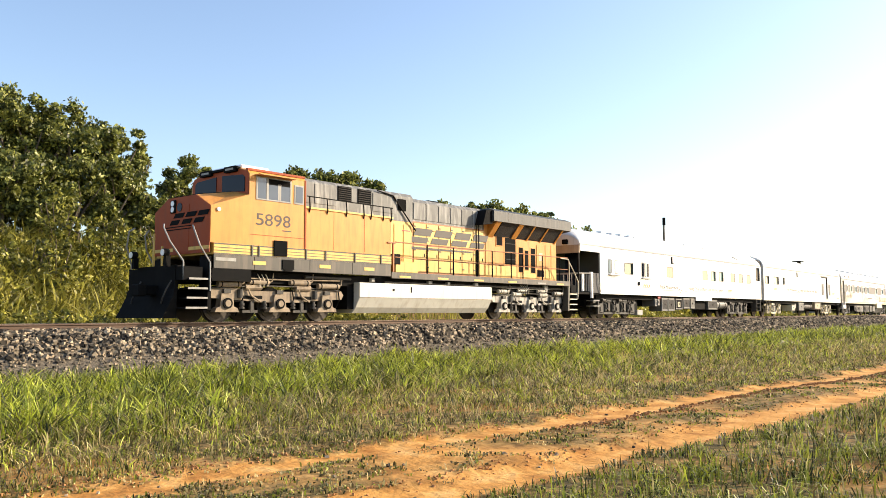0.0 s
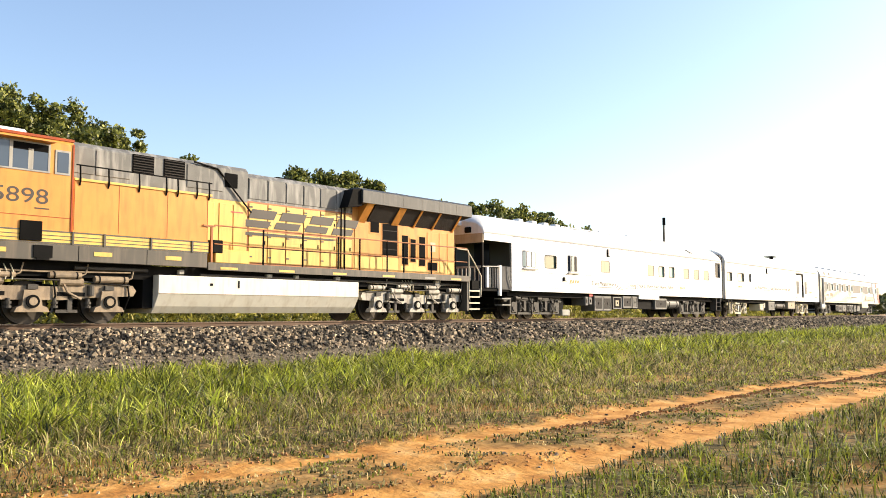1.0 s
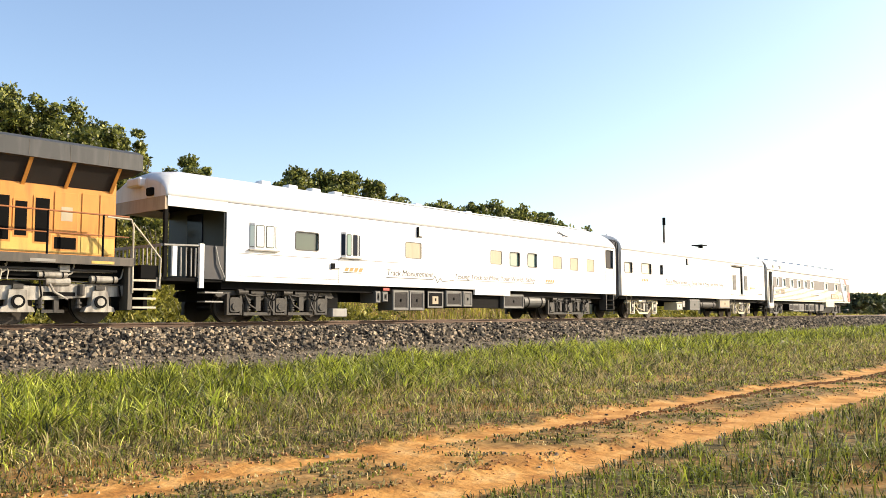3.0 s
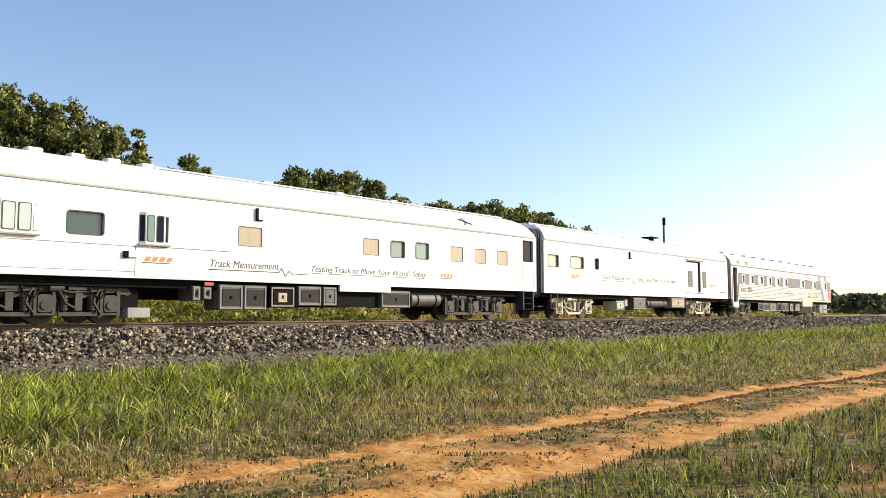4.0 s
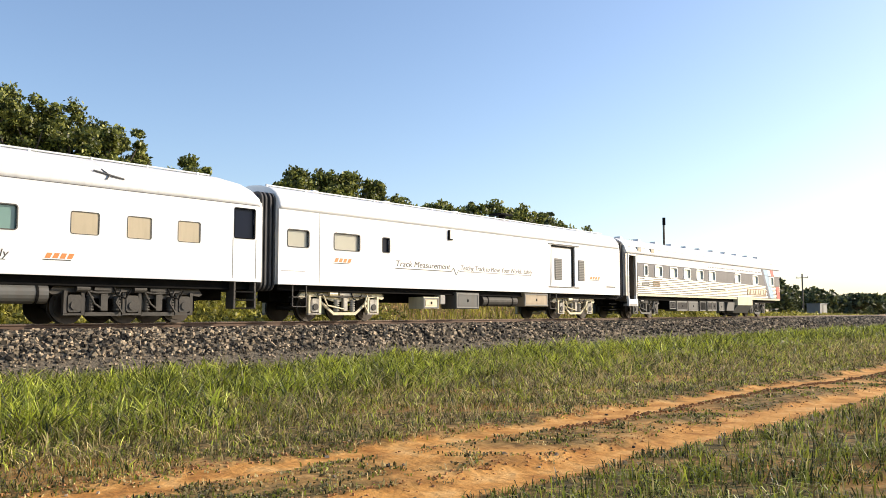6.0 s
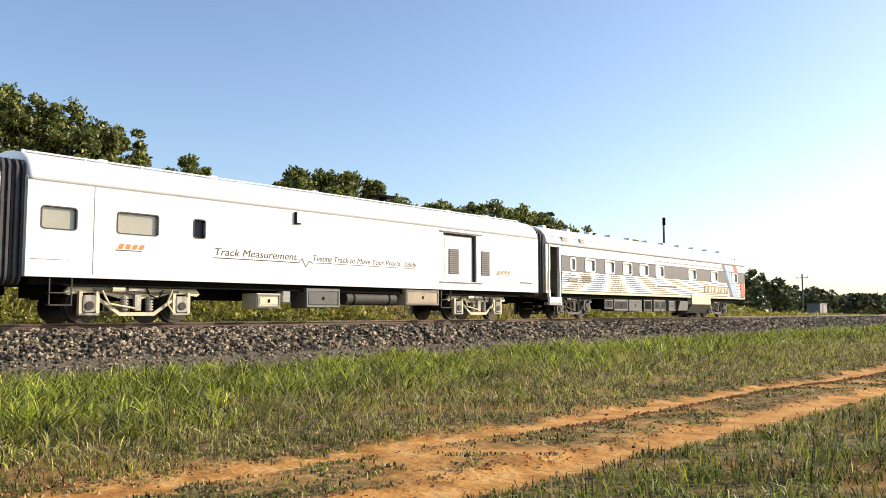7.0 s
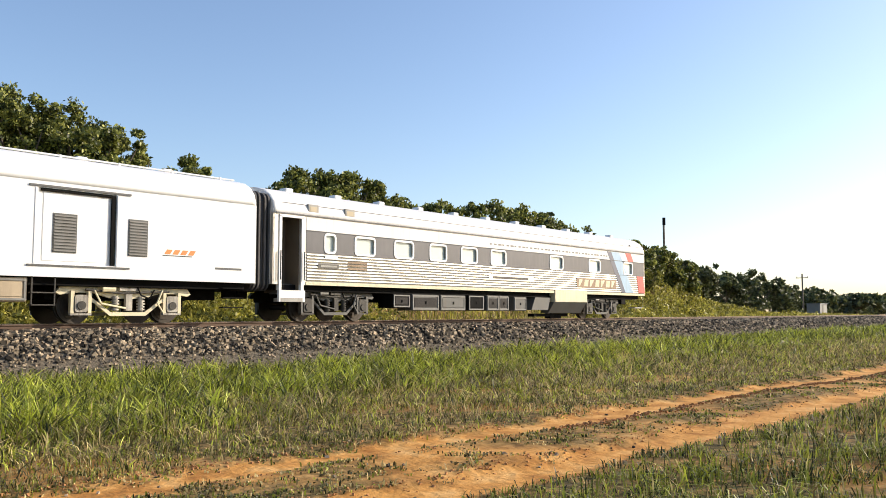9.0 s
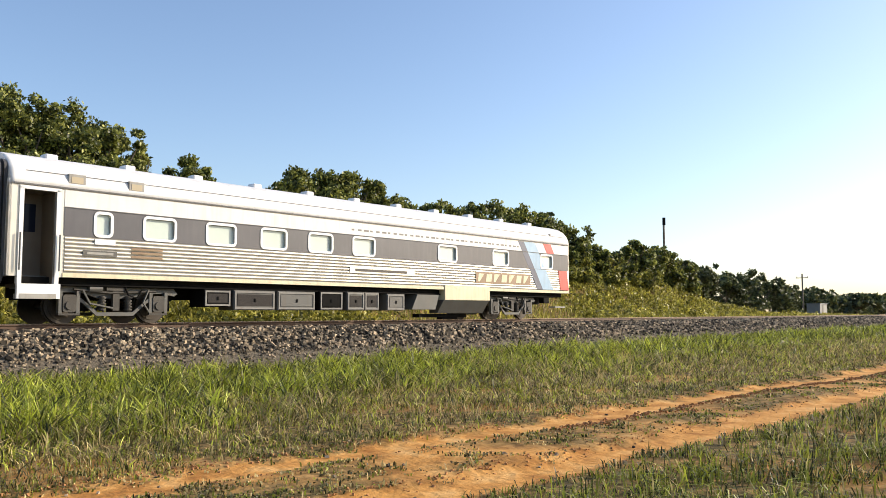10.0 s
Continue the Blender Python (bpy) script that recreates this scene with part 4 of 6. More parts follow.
P("stay_pipe", pipe(bmesh.new(), [(20.7, -1.02, 4.66), (21.5, -1.03, 4.55), (22.7, -1.05, 3.35)], 0.028), M_BLACK, loco)
side1 = P("hood_side", boxes((20.9, 22.6, -0.97, 0.97, 1.75, 3.67)), M_YELLOW, loco, "yellow hood side")

# engine hood with rows of doors
P("engine_hood", boxes((22.6, 27.0, -0.95, 0.95, 1.75, 3.72)), M_RAILORANGE, loco, "rust-orange hood frame behind yellow doors")
hood2 = P("upper_hood", prism_x(bmesh.new(), [(-0.95, 3.72), (-0.95, 4.46), (-0.8, 4.60), (0.8, 4.60), (0.95, 4.46), (0.95, 3.72)], 22.6, 27.0), M_HOODGREY, loco, "weathered grey upper hood")
for i in range(6):
    x = 22.68 + i * 0.72
    P("hood_panel", boxes((x, x + 0.67, -0.968, -0.95, 3.80, 4.42), bevel=0.005), M_HOODGREY, hood2)
    P("hood_door", boxes((x, x + 0.68, -0.972, -0.95, 2.86, 3.66), bevel=0.006), M_YELLOW, loco)
    P("hood_door", boxes((x, x + 0.68, -0.972, -0.95, 1.82, 2.80), bevel=0.006), M_YELLOW, loco)
    P("door_latch", boxes((x + 0.58, x + 0.62, -0.985, -0.972, 2.4, 2.52), (x + 0.58, x + 0.62, -0.985, -0.972, 3.2, 3.3)), M_BLACK, loco)
for i in range(7):
    P("panel_gap", boxes((22.625 + i * 0.72, 22.655 + i * 0.72, -0.957, -0.95, 3.78, 4.44)), M_BLACK, hood2)
for i in range(6):
    for z in (1.98, 2.62, 3.0, 3.52):
        P("door_hinge", boxes((22.69 + i * 0.72, 22.80 + i * 0.72, -0.982, -0.972, z, z + 0.045)), M_SKIRT, loco)
for x in (21.0, 21.6, 22.1):
    P("hood_door", boxes((x, x + 0.44, -0.99, -0.97, 1.85, 3.55), bevel=0.006), M_YELLOW, loco)
P("exhaust_stack", boxes((24.2, 24.9, -0.35, 0.35, 4.6, 4.74), bevel=0.03), M_BLACK, loco)
# emblem on the hood: plain slanted shapes, no letters
for x0, w in ((22.45, 1.02), (23.62, 1.05), (24.86, 1.0), (26.02, 0.98)):
    for z0, z1, a, b in ((2.92, 3.14, 0.0, 0.92), (3.20, 3.48, 0.06, 1.0)):
        k = 0.5
        P("emblem_bar", prism_y(bmesh.new(), [(x0 + w * a + (z0 - 2.92) * k, z0), (x0 + w * b + (z0 - 2.92) * k, z0), (x0 + w * b + (z1 - 2.92) * k, z1), (x0 + w * a + (z1 - 2.92) * k, z1)], -0.986, -0.973), M_LETTER, loco, "dark slanted emblem bar")
P("emblem_line", prism_y(bmesh.new(), [(22.2, 2.66), (26.0, 2.70), (26.4, 2.76), (22.3, 2.76)], -0.985, -0.973), M_LETTER, loco)
P("door_plate", boxes((22.0, 22.45, -0.995, -0.99, 3.3, 3.34)), M_RED, loco)

# radiator section
P("rear_hood", boxes((27.0, 32.5, -0.95, 0.95, 1.75, 4.1)), M_ORANGE, loco, "orange rear hood")
wing = P("radiator_wing", prism_x(bmesh.new(), [(-1.5, 4.07), (-1.5, 4.50), (-1.2, 4.62), (1.2, 4.62), (1.5, 4.50), (1.5, 4.07), (0.97, 3.98), (-0.97, 3.98)], 27.0, 32.95), M_WING, loco, "dark grey overhanging radiator housing")
P("wing_front", prism_y(bmesh.new(), [(26.38, 3.86), (26.62, 4.50), (27.02, 4.56), (27.02, 3.95)], -1.4, 1.4), M_BLACK, wing, "black sloping front of the radiator housing")
for x in range(5):
    P("wing_seam", boxes((28.0 + x * 1.0, 28.012 + x * 1.0, -1.504, -1.5, 4.09, 4.49)), M_SKIRT, wing)
P("intake_screen", prism_x(bmesh.new(), [(-1.42, 4.06), (-0.96, 3.50), (-0.955, 3.98)], 27.7, 32.4), M_SCREEN, loco, "dark sloping intake screen")
for x in (27.25, 28.9, 30.05, 31.1, 32.3):
    P("gusset", prism_x(bmesh.new(), [(-1.46, 4.065), (-0.95, 3.44), (-0.95, 4.065)], x, x + (0.34 if x < 29 else 0.09)), M_ORANGE, loco, "orange gusset under the overhang")
for nm, x0, x1, z0, z1 in (("hood_window", 27.86, 28.28, 3.14, 3.55), ("screen_door", 28.46, 29.24, 2.36, 3.50), ("vent", 29.48, 29.80, 2.06, 3.14), ("vent", 29.94, 30.22, 2.18, 3.03), ("vent", 30.42, 30.76, 2.05, 3.15),
                           ("vent", 30.90, 31.45, 1.90, 2.20)):
    fr = P(nm, boxes((x0 - 0.05, x1 + 0.05, -0.966, -0.95, z0 - 0.05, z1 + 0.05)), M_ORANGE, loco)
    P("screen", boxes((x0, x1, -0.972, -0.966, z0, z1)), M_DARK, fr, "dark mesh screen")
    if nm == "screen_door":
        for i in range(3):
            P("screen_bar", boxes((x0 + 0.04, x1 - 0.04, -0.978, -0.972, z0 + 0.2 + i * 0.34, z0 + 0.225 + i * 0.34)), M_SCREEN, fr)
P("notice_panel", boxes((30.88, 31.48, -0.97, -0.95, 2.30, 3.35), bevel=0.005), M_ORANGE, loco, "orange hood door with a pale notice")
P("notice", boxes((31.05, 31.34, -0.974, -0.97, 2.62, 2.98)), M_TAN, loco, "pale notice on the hood door")
for x0, x1 in ((31.58, 32.02), (32.06, 32.46)):
    P("hood_door", boxes((x0, x1, -0.968, -0.95, 1.85, 3.38), bevel=0.006), M_ORANGE, loco)
for x0, x1 in ((27.1, 27.75), (29.3, 29.42)):
    P("hood_door", boxes((x0, x1, -0.968, -0.95, 1.85, 3.3), bevel=0.006), M_ORANGE, loco)
for x0, x1 in ((27.1, 27.75), (27.84, 28.34), (31.58, 32.02), (32.06, 32.46)):
    P("lower_yellow_panel", boxes((x0, x1, -0.975, -0.968, 1.83, 2.24)), M_YELLOW, loco)
P("lower_yellow_panel", boxes((27.05, 32.48, -0.963, -0.95, 1.80, 2.26)), M_YELLOW, loco, "yellow band along the rear hood")
P("lower_yellow_panel", boxes((28.46, 29.24, -0.972, -0.95, 1.83, 2.28), bevel=0.006), M_YELLOW, loco)

# walkway, rails
P("walkway", boxes((20.9, 32.75, -1.53, 1.53, 1.56, 1.62), (20.9, 32.75, -1.55, -1.50, 1.50, 1.72)), M_SKIRT, loco, "steel walkway with worn grey edge")
for x in (21.3, 23.4, 25.6, 27.9, 30.1, 31.6):
    P("reflector_plate", boxes((x, x + 0.6, -1.557, -1.55, 1.53, 1.60)), M_YELLOW if int(x) % 2 else M_BOXLIGHT, loco)
P("battery_box", boxes((21.15, 22.35, -1.5, -1.0, 1.72, 2.12), bevel=0.02), M_YELLOW, loco, "yellow battery box")
P("side_lamp_box", boxes((21.05, 21.4, -1.52, -1.2, 2.0, 2.38), bevel=0.02), M_BLACK, loco)
P("rail_end_post", boxes((20.72, 21.12, -1.54, -1.48, 2.74, 2.79), (20.98, 21.04, -1.54, -1.48, 1.7, 2.76)), M_RAILORANGE, loco)
for x in (22.82, 24.35, 25.85, 26.83, 28.15, 29.0, 30.5, 31.9):
    P("stanchion", rod(bmesh.new(), (x, -1.52, 1.6), (x, -1.52, 2.80), 0.028, 6), M_BLACK, loco)
P("handrail", pipe(bmesh.new(), [(21.1, -1.52, 2.80), (32.6, -1.52, 2.80)], 0.022), M_RAILORANGE, loco, "rust-orange upper handrail")
P("handrail", pipe(bmesh.new(), [(21.1, -1.52, 2.26), (32.6, -1.52, 2.26)], 0.016), M_RAILORANGE, loco, "rust-orange lower handrail")
for x in (26.45, 26.62):
    P("conduit", pipe(bmesh.new(), [(x, -0.99, 1.75), (x, -0.99, 3.9)], 0.022), M_BLACK, loco)
P("long_seam", boxes((22.62, 26.98, -0.976, -0.972, 3.40, 3.42), (27.02, 28.4, -0.968, -0.962, 2.28, 2.30), (22.62, 26.98, -0.976, -0.972, 2.28, 2.30)), M_BLACK, loco)

# tank
tank = P("fuel_tank", prism_x(bmesh.new(), [(-1.48, 1.31), (-1.5, 1.28), (-1.5, 0.80), (-1.30, 0.46), (-1.12, 0.27), (1.12, 0.27), (1.30, 0.46), (1.5, 0.80), (1.5, 1.28), (1.48, 1.31)], 19.4, 26.8), M_TANK, loco, "off-white fuel tank with dusty lower side")
P("tank_gauge", boxes((21.95, 22.0, -1.512, -1.5, 1.0, 1.22)), M_BLACK, tank)
P("tank_filler", boxes((21.0, 21.1, -1.51, -1.5, 1.05, 1.12)), M_BLACK, tank)
P("tank_weld", boxes((19.4, 26.8, -1.507, -1.5, 0.80, 0.815)), M_TRUCKTAN, tank)
P("tank_bracket", boxes((19.1, 19.42, -1.2, 1.2, 0.4, 1.25)), M_BLACK, loco)
P("tank_bracket", boxes((26.78, 27.0, -1.1, 1.1, 0.4, 1.25)), M_BLACK, loco)


def six_wheel_truck(axles, material, label, name="truck"):
    """Cast side frames with a journal box over each axle."""
    tr = P(name, boxes((axles[0] - 0.5, axles[2] + 0.5, -0.6, 0.6, 0.62, 0.98)), M_BLACK, loco, "dark bolster between the wheels")
    for s in (-1, 1):
        y0, y1 = (-1.22, -1.05) if s < 0 else (1.05, 1.22)
        x0, x1 = axles[0] - 0.78, axles[2] + 0.78
        pts = [(x0, 0.86), (x0 + 0.1, 1.0), (axles[0] + 0.7, 1.02), (axles[1] - 0.6, 0.94), (axles[1] + 0.6, 0.94), (axles[2] - 0.7, 1.02), (x1 - 0.1, 1.0), (x1, 0.86),
               (x1 - 0.08, 0.72), (axles[2] - 0.55, 0.66), (axles[1] + 0.75, 0.60), (axles[1] - 0.75, 0.60), (axles[0] + 0.55, 0.66), (x0 + 0.08, 0.72)]
        fr = P("side_frame", prism_y(bmesh.new(), pts, y0, y1), material, tr, label)
        for ax in axles:
            yb = s * 1.30
            P("journal_box", prism_y(bmesh.new(), [(ax - 0.42, 0.30), (ax + 0.42, 0.30), (ax + 0.36, 0.42), (ax + 0.24, 0.46), (ax + 0.2, 0.84), (ax - 0.2, 0.84), (ax - 0.24, 0.46), (ax - 0.36, 0.42)], min(yb, s * 1.06), max(yb, s * 1.06)), material, fr)
            P("bearing_cap", rod(bmesh.new(), (ax, s * 1.29, 0.56), (ax, s * 1.35, 0.56), 0.16, 18), M_BLACK, fr)
            P("cap_face", rod(bmesh.new(), (ax, s * 1.345, 0.56), (ax, s * 1.365, 0.56), 0.10, 14), material, fr)
            P("sand_hose", pipe(bmesh.new(), [(ax + 0.5, s * 1.24, 1.16), (ax + 0.56, s * 1.27, 0.7), (ax + 0.5, s * 1.0, 0.2)], 0.022), M_BLACK, fr)
            P("lift_lug", boxes((ax - 0.12, ax + 0.12, s * 1.26 - 0.05, s * 1.26 + 0.05, 0.86, 0.98)), M_TRUCKGREY, fr)
        for ax in (axles[0] + 0.95, axles[1] + 0.95):
            P("brake_cylinder", rod(bmesh.new(), (ax - 0.3, s * 1.22, 1.06), (ax + 0.3, s * 1.22, 1.06), 0.1, 10), material, fr)
            P("brake_hanger", boxes((ax - 0.06, ax + 0.06, s * 1.17 - 0.05, s * 1.17 + 0.05, 0.3, 0.7), (ax - 0.35, ax + 0.2, s * 1.17 - 0.04, s * 1.17 + 0.04, 0.28, 0.36)), M_TRUCKGREY, fr)
        P("brake_pipe", pipe(bmesh.new(), [(x0 + 0.2, s * 1.26, 1.0), (axles[1] - 0.7, s * 1.28, 1.10), (axles[1] + 0.7, s * 1.28, 1.10), (x1 - 0.2, s * 1.26, 1.0)], 0.02), M_TRUCKGREY, fr)
        for a, b in zip(axles, axles[1:]):
            P("frame_window", boxes((a + 0.62, b - 0.62, s * 1.222 - 0.006, s * 1.222 + 0.006, 0.70, 0.80)), M_BLACK, fr)
        for ax in (axles[0] + 0.55, axles[1] - 0.55, axles[1] + 0.55, axles[2] - 0.55):
            P("frame_spring", rod(rod(rod(bmesh.new(), (ax, s * 1.24, 0.40), (ax, s * 1.24, 0.46), 0.085, 10), (ax, s * 1.24, 0.50), (ax, s * 1.24, 0.56), 0.085, 10), (ax, s * 1.24, 0.40), (ax, s * 1.24, 0.64), 0.05, 8), M_TRUCKGREY, fr)
        P("brake_lever", pipe(bmesh.new(), [(axles[0] + 0.7, s * 1.27, 1.12), (axles[0] + 0.85, s * 1.29, 0.8), (axles[0] + 1.2, s * 1.28, 0.62)], 0.03), material, fr)
        P("brake_lever", pipe(bmesh.new(), [(axles[1] + 0.7, s * 1.27, 1.12), (axles[1] + 0.85, s * 1.29, 0.8), (axles[1] + 1.2, s * 1.28, 0.62)], 0.03), material, fr)
        for ax in (axles[0] + 0.48, axles[2] - 0.48):
            P("spring", rod(bmesh.new(), (ax, s * 1.24, 0.72), (ax, s * 1.24, 0.98), 0.09, 10), M_TRUCKGREY, fr)
    for ax in axles:
        wheelset(loco, ax, 0.533)


six_wheel_truck((14.25, 16.18, 18.12), M_TRUCKTAN, "dusty tan cast side frame")
six_wheel_truck((27.95, 29.95, 31.98), M_TRUCKSILVER, "dirty silver cast side frame")

# brake gear, reservoirs and piping above the trucks
for x0, x1, z, r, m in ((13.9, 14.7, 1.12, 0.085, M_TRUCKTAN), (15.0, 15.75, 1.20, 0.07, M_TRUCKTAN), (16.55, 17.35, 1.22, 0.08, M_TRUCKTAN), (17.7, 18.6, 1.14, 0.09, M_TRUCKTAN),
                        (27.5, 28.2, 1.16, 0.085, M_TRUCKSILVER), (28.9, 29.5, 1.22, 0.06, M_TRUCKSILVER), (30.4, 31.1, 1.22, 0.07, M_TRUCKSILVER), (31.7, 32.4, 1.14, 0.09, M_TRUCKSILVER)):
    cyl = P("brake_reservoir", rod(bmesh.new(), (x0, -1.30, z), (x1, -1.30, z), r, 12), m, loco, "dusty brake reservoir above the truck")
    for x in (x0 + 0.1, x1 - 0.13):
        P("strap", rod(bmesh.new(), (x, -1.30, z), (x + 0.03, -1.30, z), r + 0.012, 12), M_BLACK, cyl)
    P("pipe", pipe(bmesh.new(), [(x1, -1.30, z), (x1 + 0.12, -1.30, z + 0.05), (x1 + 0.2, -1.26, z + 0.3)], 0.02), m, cyl)
for x0, x1, m in ((14.0, 18.7, M_TRUCKTAN), (27.4, 32.3, M_TRUCKSILVER)):
    P("air_pipe", pipe(bmesh.new(), [(x0, -1.27, 1.33), ((x0 + x1) / 2, -1.27, 1.30), (x1, -1.27, 1.34)], 0.022), m, loco)
for x in (15.35, 15.5, 15.65, 29.2, 29.35, 29.5, 29.65):
    P("flexible_hose", pipe(bmesh.new(), [(x, -1.25, 1.46), (x + 0.05, -1.33, 1.28), (x + 0.02, -1.34, 1.08)], 0.016), M_HANDRAIL, loco)
for x0, x1, z0, z1 in ((20.1, 20.25, 1.36, 1.48), (23.1, 23.3, 1.36, 1.46), (24.2, 24.35, 1.36, 1.46), (25.9, 26.1, 1.36, 1.47), (30.9, 31.15, 1.30, 1.48), (29.7, 30.05, 1.50, 1.60)):
    P("junction_box", boxes((x0, x1, -1.36, -1.22, z0, z1), bevel=0.008), M_BOXLIGHT, loco, "small pale junction box")
# front end
plow = P("plow", prism_y(bmesh.new(), [(12.30, 0.13), (12.42, 0.35), (12.62, 0.75), (12.66, 0.95), (12.75, 0.95), (12.75, 0.13)], -1.05, 1.53), M_BLACK, loco, "black snow plough")
P("pilot_plate", boxes((12.68, 12.78, -1.05, 1.5, 0.9, 1.58)), M_BLACK, loco)
P("coupler", boxes((12.2, 12.9, -0.16, 0.16, 0.78, 1.08), (12.05, 12.3, -0.22, 0.2, 0.75, 1.1), bevel=0.03), M_BLACK, loco)
for s in (-0.9, 0.75):
    P("air_hose", pipe(bmesh.new(), [(12.66, s, 1.2), (12.5, s, 0.95), (12.45, s + 0.1, 0.7), (12.5, s + 0.25, 0.55)], 0.025), M_TRUCKGREY, loco)
for s in (-0.87, 0.87):
    dl = P("ditch_light", rod(bmesh.new(), (12.38, s, 1.98), (12.55, s, 1.98), 0.11, 14), M_BLACK, loco)
    P("lens", rod(bmesh.new(), (12.365, s, 1.98), (12.38, s, 1.98), 0.095, 14), M_LAMP, dl, "round clear ditch light")
    P("bracket", boxes((12.45, 12.6, s - 0.06, s + 0.06, 1.58, 1.9)), M_BLACK, dl)
for s in (-1, 1):
    for i, z in enumerate((0.42, 0.70, 0.97, 1.24)):
        st = P("step", boxes((12.75 + 0.03 * i, 13.45, min(s * 1.08, s * 1.5), max(s * 1.08, s * 1.5), z - 0.02, z + 0.015)), M_BLACK, loco)
        P("step_edge", boxes((12.75 + 0.03 * i, 13.45, s * 1.505 - 0.008, s * 1.505 + 0.008, z - 0.025, z + 0.03)), M_BOXLIGHT, st, "white step edge")
    P("step_side", boxes((13.45, 13.56, min(s * 1.06, s * 1.5), max(s * 1.06, s * 1.5), 0.36, 1.9)), M_BLACK, loco)
    P("grab_iron", pipe(bmesh.new(), [(13.52, s * 1.52, 0.9), (13.50, s * 1.52, 1.72), (13.2, s * 1.45, 2.2), (13.08, s * 1.35, 2.62), (13.12, s * 1.2, 2.78)], 0.024), M_BOXLIGHT, loco, "pale grab iron")
    P("grab_iron", pipe(bmesh.new(), [(12.72, s * 1.42, 1.2), (12.70, s * 1.42, 1.72), (12.42, s * 1.2, 2.25), (12.35, s * 0.95, 2.68), (12.45, s * 0.8, 2.78)], 0.024), M_BOXLIGHT, loco, "pale grab iron")
P("walk_edge", boxes((12.7, 13.5, -1.06, 1.06, 1.58, 1.63)), M_BLACK, loco)
P("front_gate", boxes((12.72, 12.76, 0.2, 0.26, 1.6, 2.6), (12.72, 12.76, -0.26, -0.2, 1.6, 2.2)), M_YELLOW, loco)
P("side_corner", boxes((13.56, 14.9, -1.545, -1.4, 1.2, 1.56)), M_BLACK, loco)
P("sand_filler", boxes((13.65, 14.35, -1.56, -1.5, 1.78, 1.88), (13.7, 13.95, -1.54, -1.45, 1.35, 1.62)), M_BOXLIGHT, loco)
# rear end
for i, z in enumerate((0.42, 0.66, 0.90, 1.14)):
    P("step", boxes((32.75, 33.42, -1.5, -1.06, z - 0.02, z + 0.015)), M_BLACK, loco)
    P("step_edge", boxes((32.75, 33.42, -1.51, -1.50, z - 0.025, z + 0.03)), M_HANDRAIL, loco)
P("step_side", boxes((32.62, 32.74, -1.5, -1.05, 0.36, 1.56)), M_SKIRT, loco)
P("grab_iron", pipe(bmesh.new(), [(32.0, -1.52, 2.76), (32.66, -1.52, 2.74), (32.72, -1.52, 2.55), (32.74, -1.5, 0.8)], 0.026), M_HANDRAIL, loco, "pale rear handrail")
P("grab_iron", pipe(bmesh.new(), [(32.72, -1.5, 2.66), (33.1, -1.5, 2.25), (33.55, -1.48, 1.75), (33.52, -1.48, 1.0)], 0.026), M_HANDRAIL, loco, "pale rear handrail")
P("coupler", boxes((33.3, 34.1, -0.14, 0.14, 0.78, 1.05), bevel=0.03), M_BLACK, loco)
P("rear_pilot", boxes((33.3, 33.42, -1.05, 1.05, 0.35, 1.2)), M_BLACK, loco)
# ---- passenger cars ----
ARCH = [(1.52, 0.0), (1.505, 0.16), (1.43, 0.40), (1.24, 0.64), (0.95, 0.82), (0.55, 0.94), (0.0, 1.0)]


def wall(x0, x1, z0, z1, y0, y1, openings):
    """Side wall with real openings, as a grid of blocks round them."""
    xs = sorted({x0, x1, *(v for o in openings for v in o[:2])})
    zs = sorted({z0, z1, *(v for o in openings for v in o[2:4])})
    bm = bmesh.new()

    def is_hole(i, j):
        if i < 0 or j < 0 or i >= len(xs) - 1 or j >= len(zs) - 1:
            return True
        cx, cz = (xs[i] + xs[i + 1]) / 2, (zs[j] + zs[j + 1]) / 2
        return any(o[0] < cx < o[1] and o[2] < cz < o[3] for o in openings)

    cache = {}

    def vert(i, y, j):
        if (i, y, j) not in cache:
            cache[(i, y, j)] = bm.verts.new((xs[i], y, zs[j]))
        return cache[(i, y, j)]

    for i in range(len(xs) - 1):
        for j in range(len(zs) - 1):
            if is_hole(i, j):
                continue
            for y in (y0, y1):
                bm.faces.new((vert(i, y, j), vert(i + 1, y, j), vert(i + 1, y, j + 1), vert(i, y, j + 1)))
            for di, dj, a, b in ((-1, 0, (i, j), (i, j + 1)), (1, 0, (i + 1, j), (i + 1, j + 1)), (0, -1, (i, j), (i + 1, j)), (0, 1, (i, j + 1), (i + 1, j + 1))):
                if is_hole(i + di, j + dj):
                    bm.faces.new((vert(a[0], y0, a[1]), vert(b[0], y0, b[1]), vert(b[0], y1, b[1]), vert(a[0], y1, a[1])))
    return bm


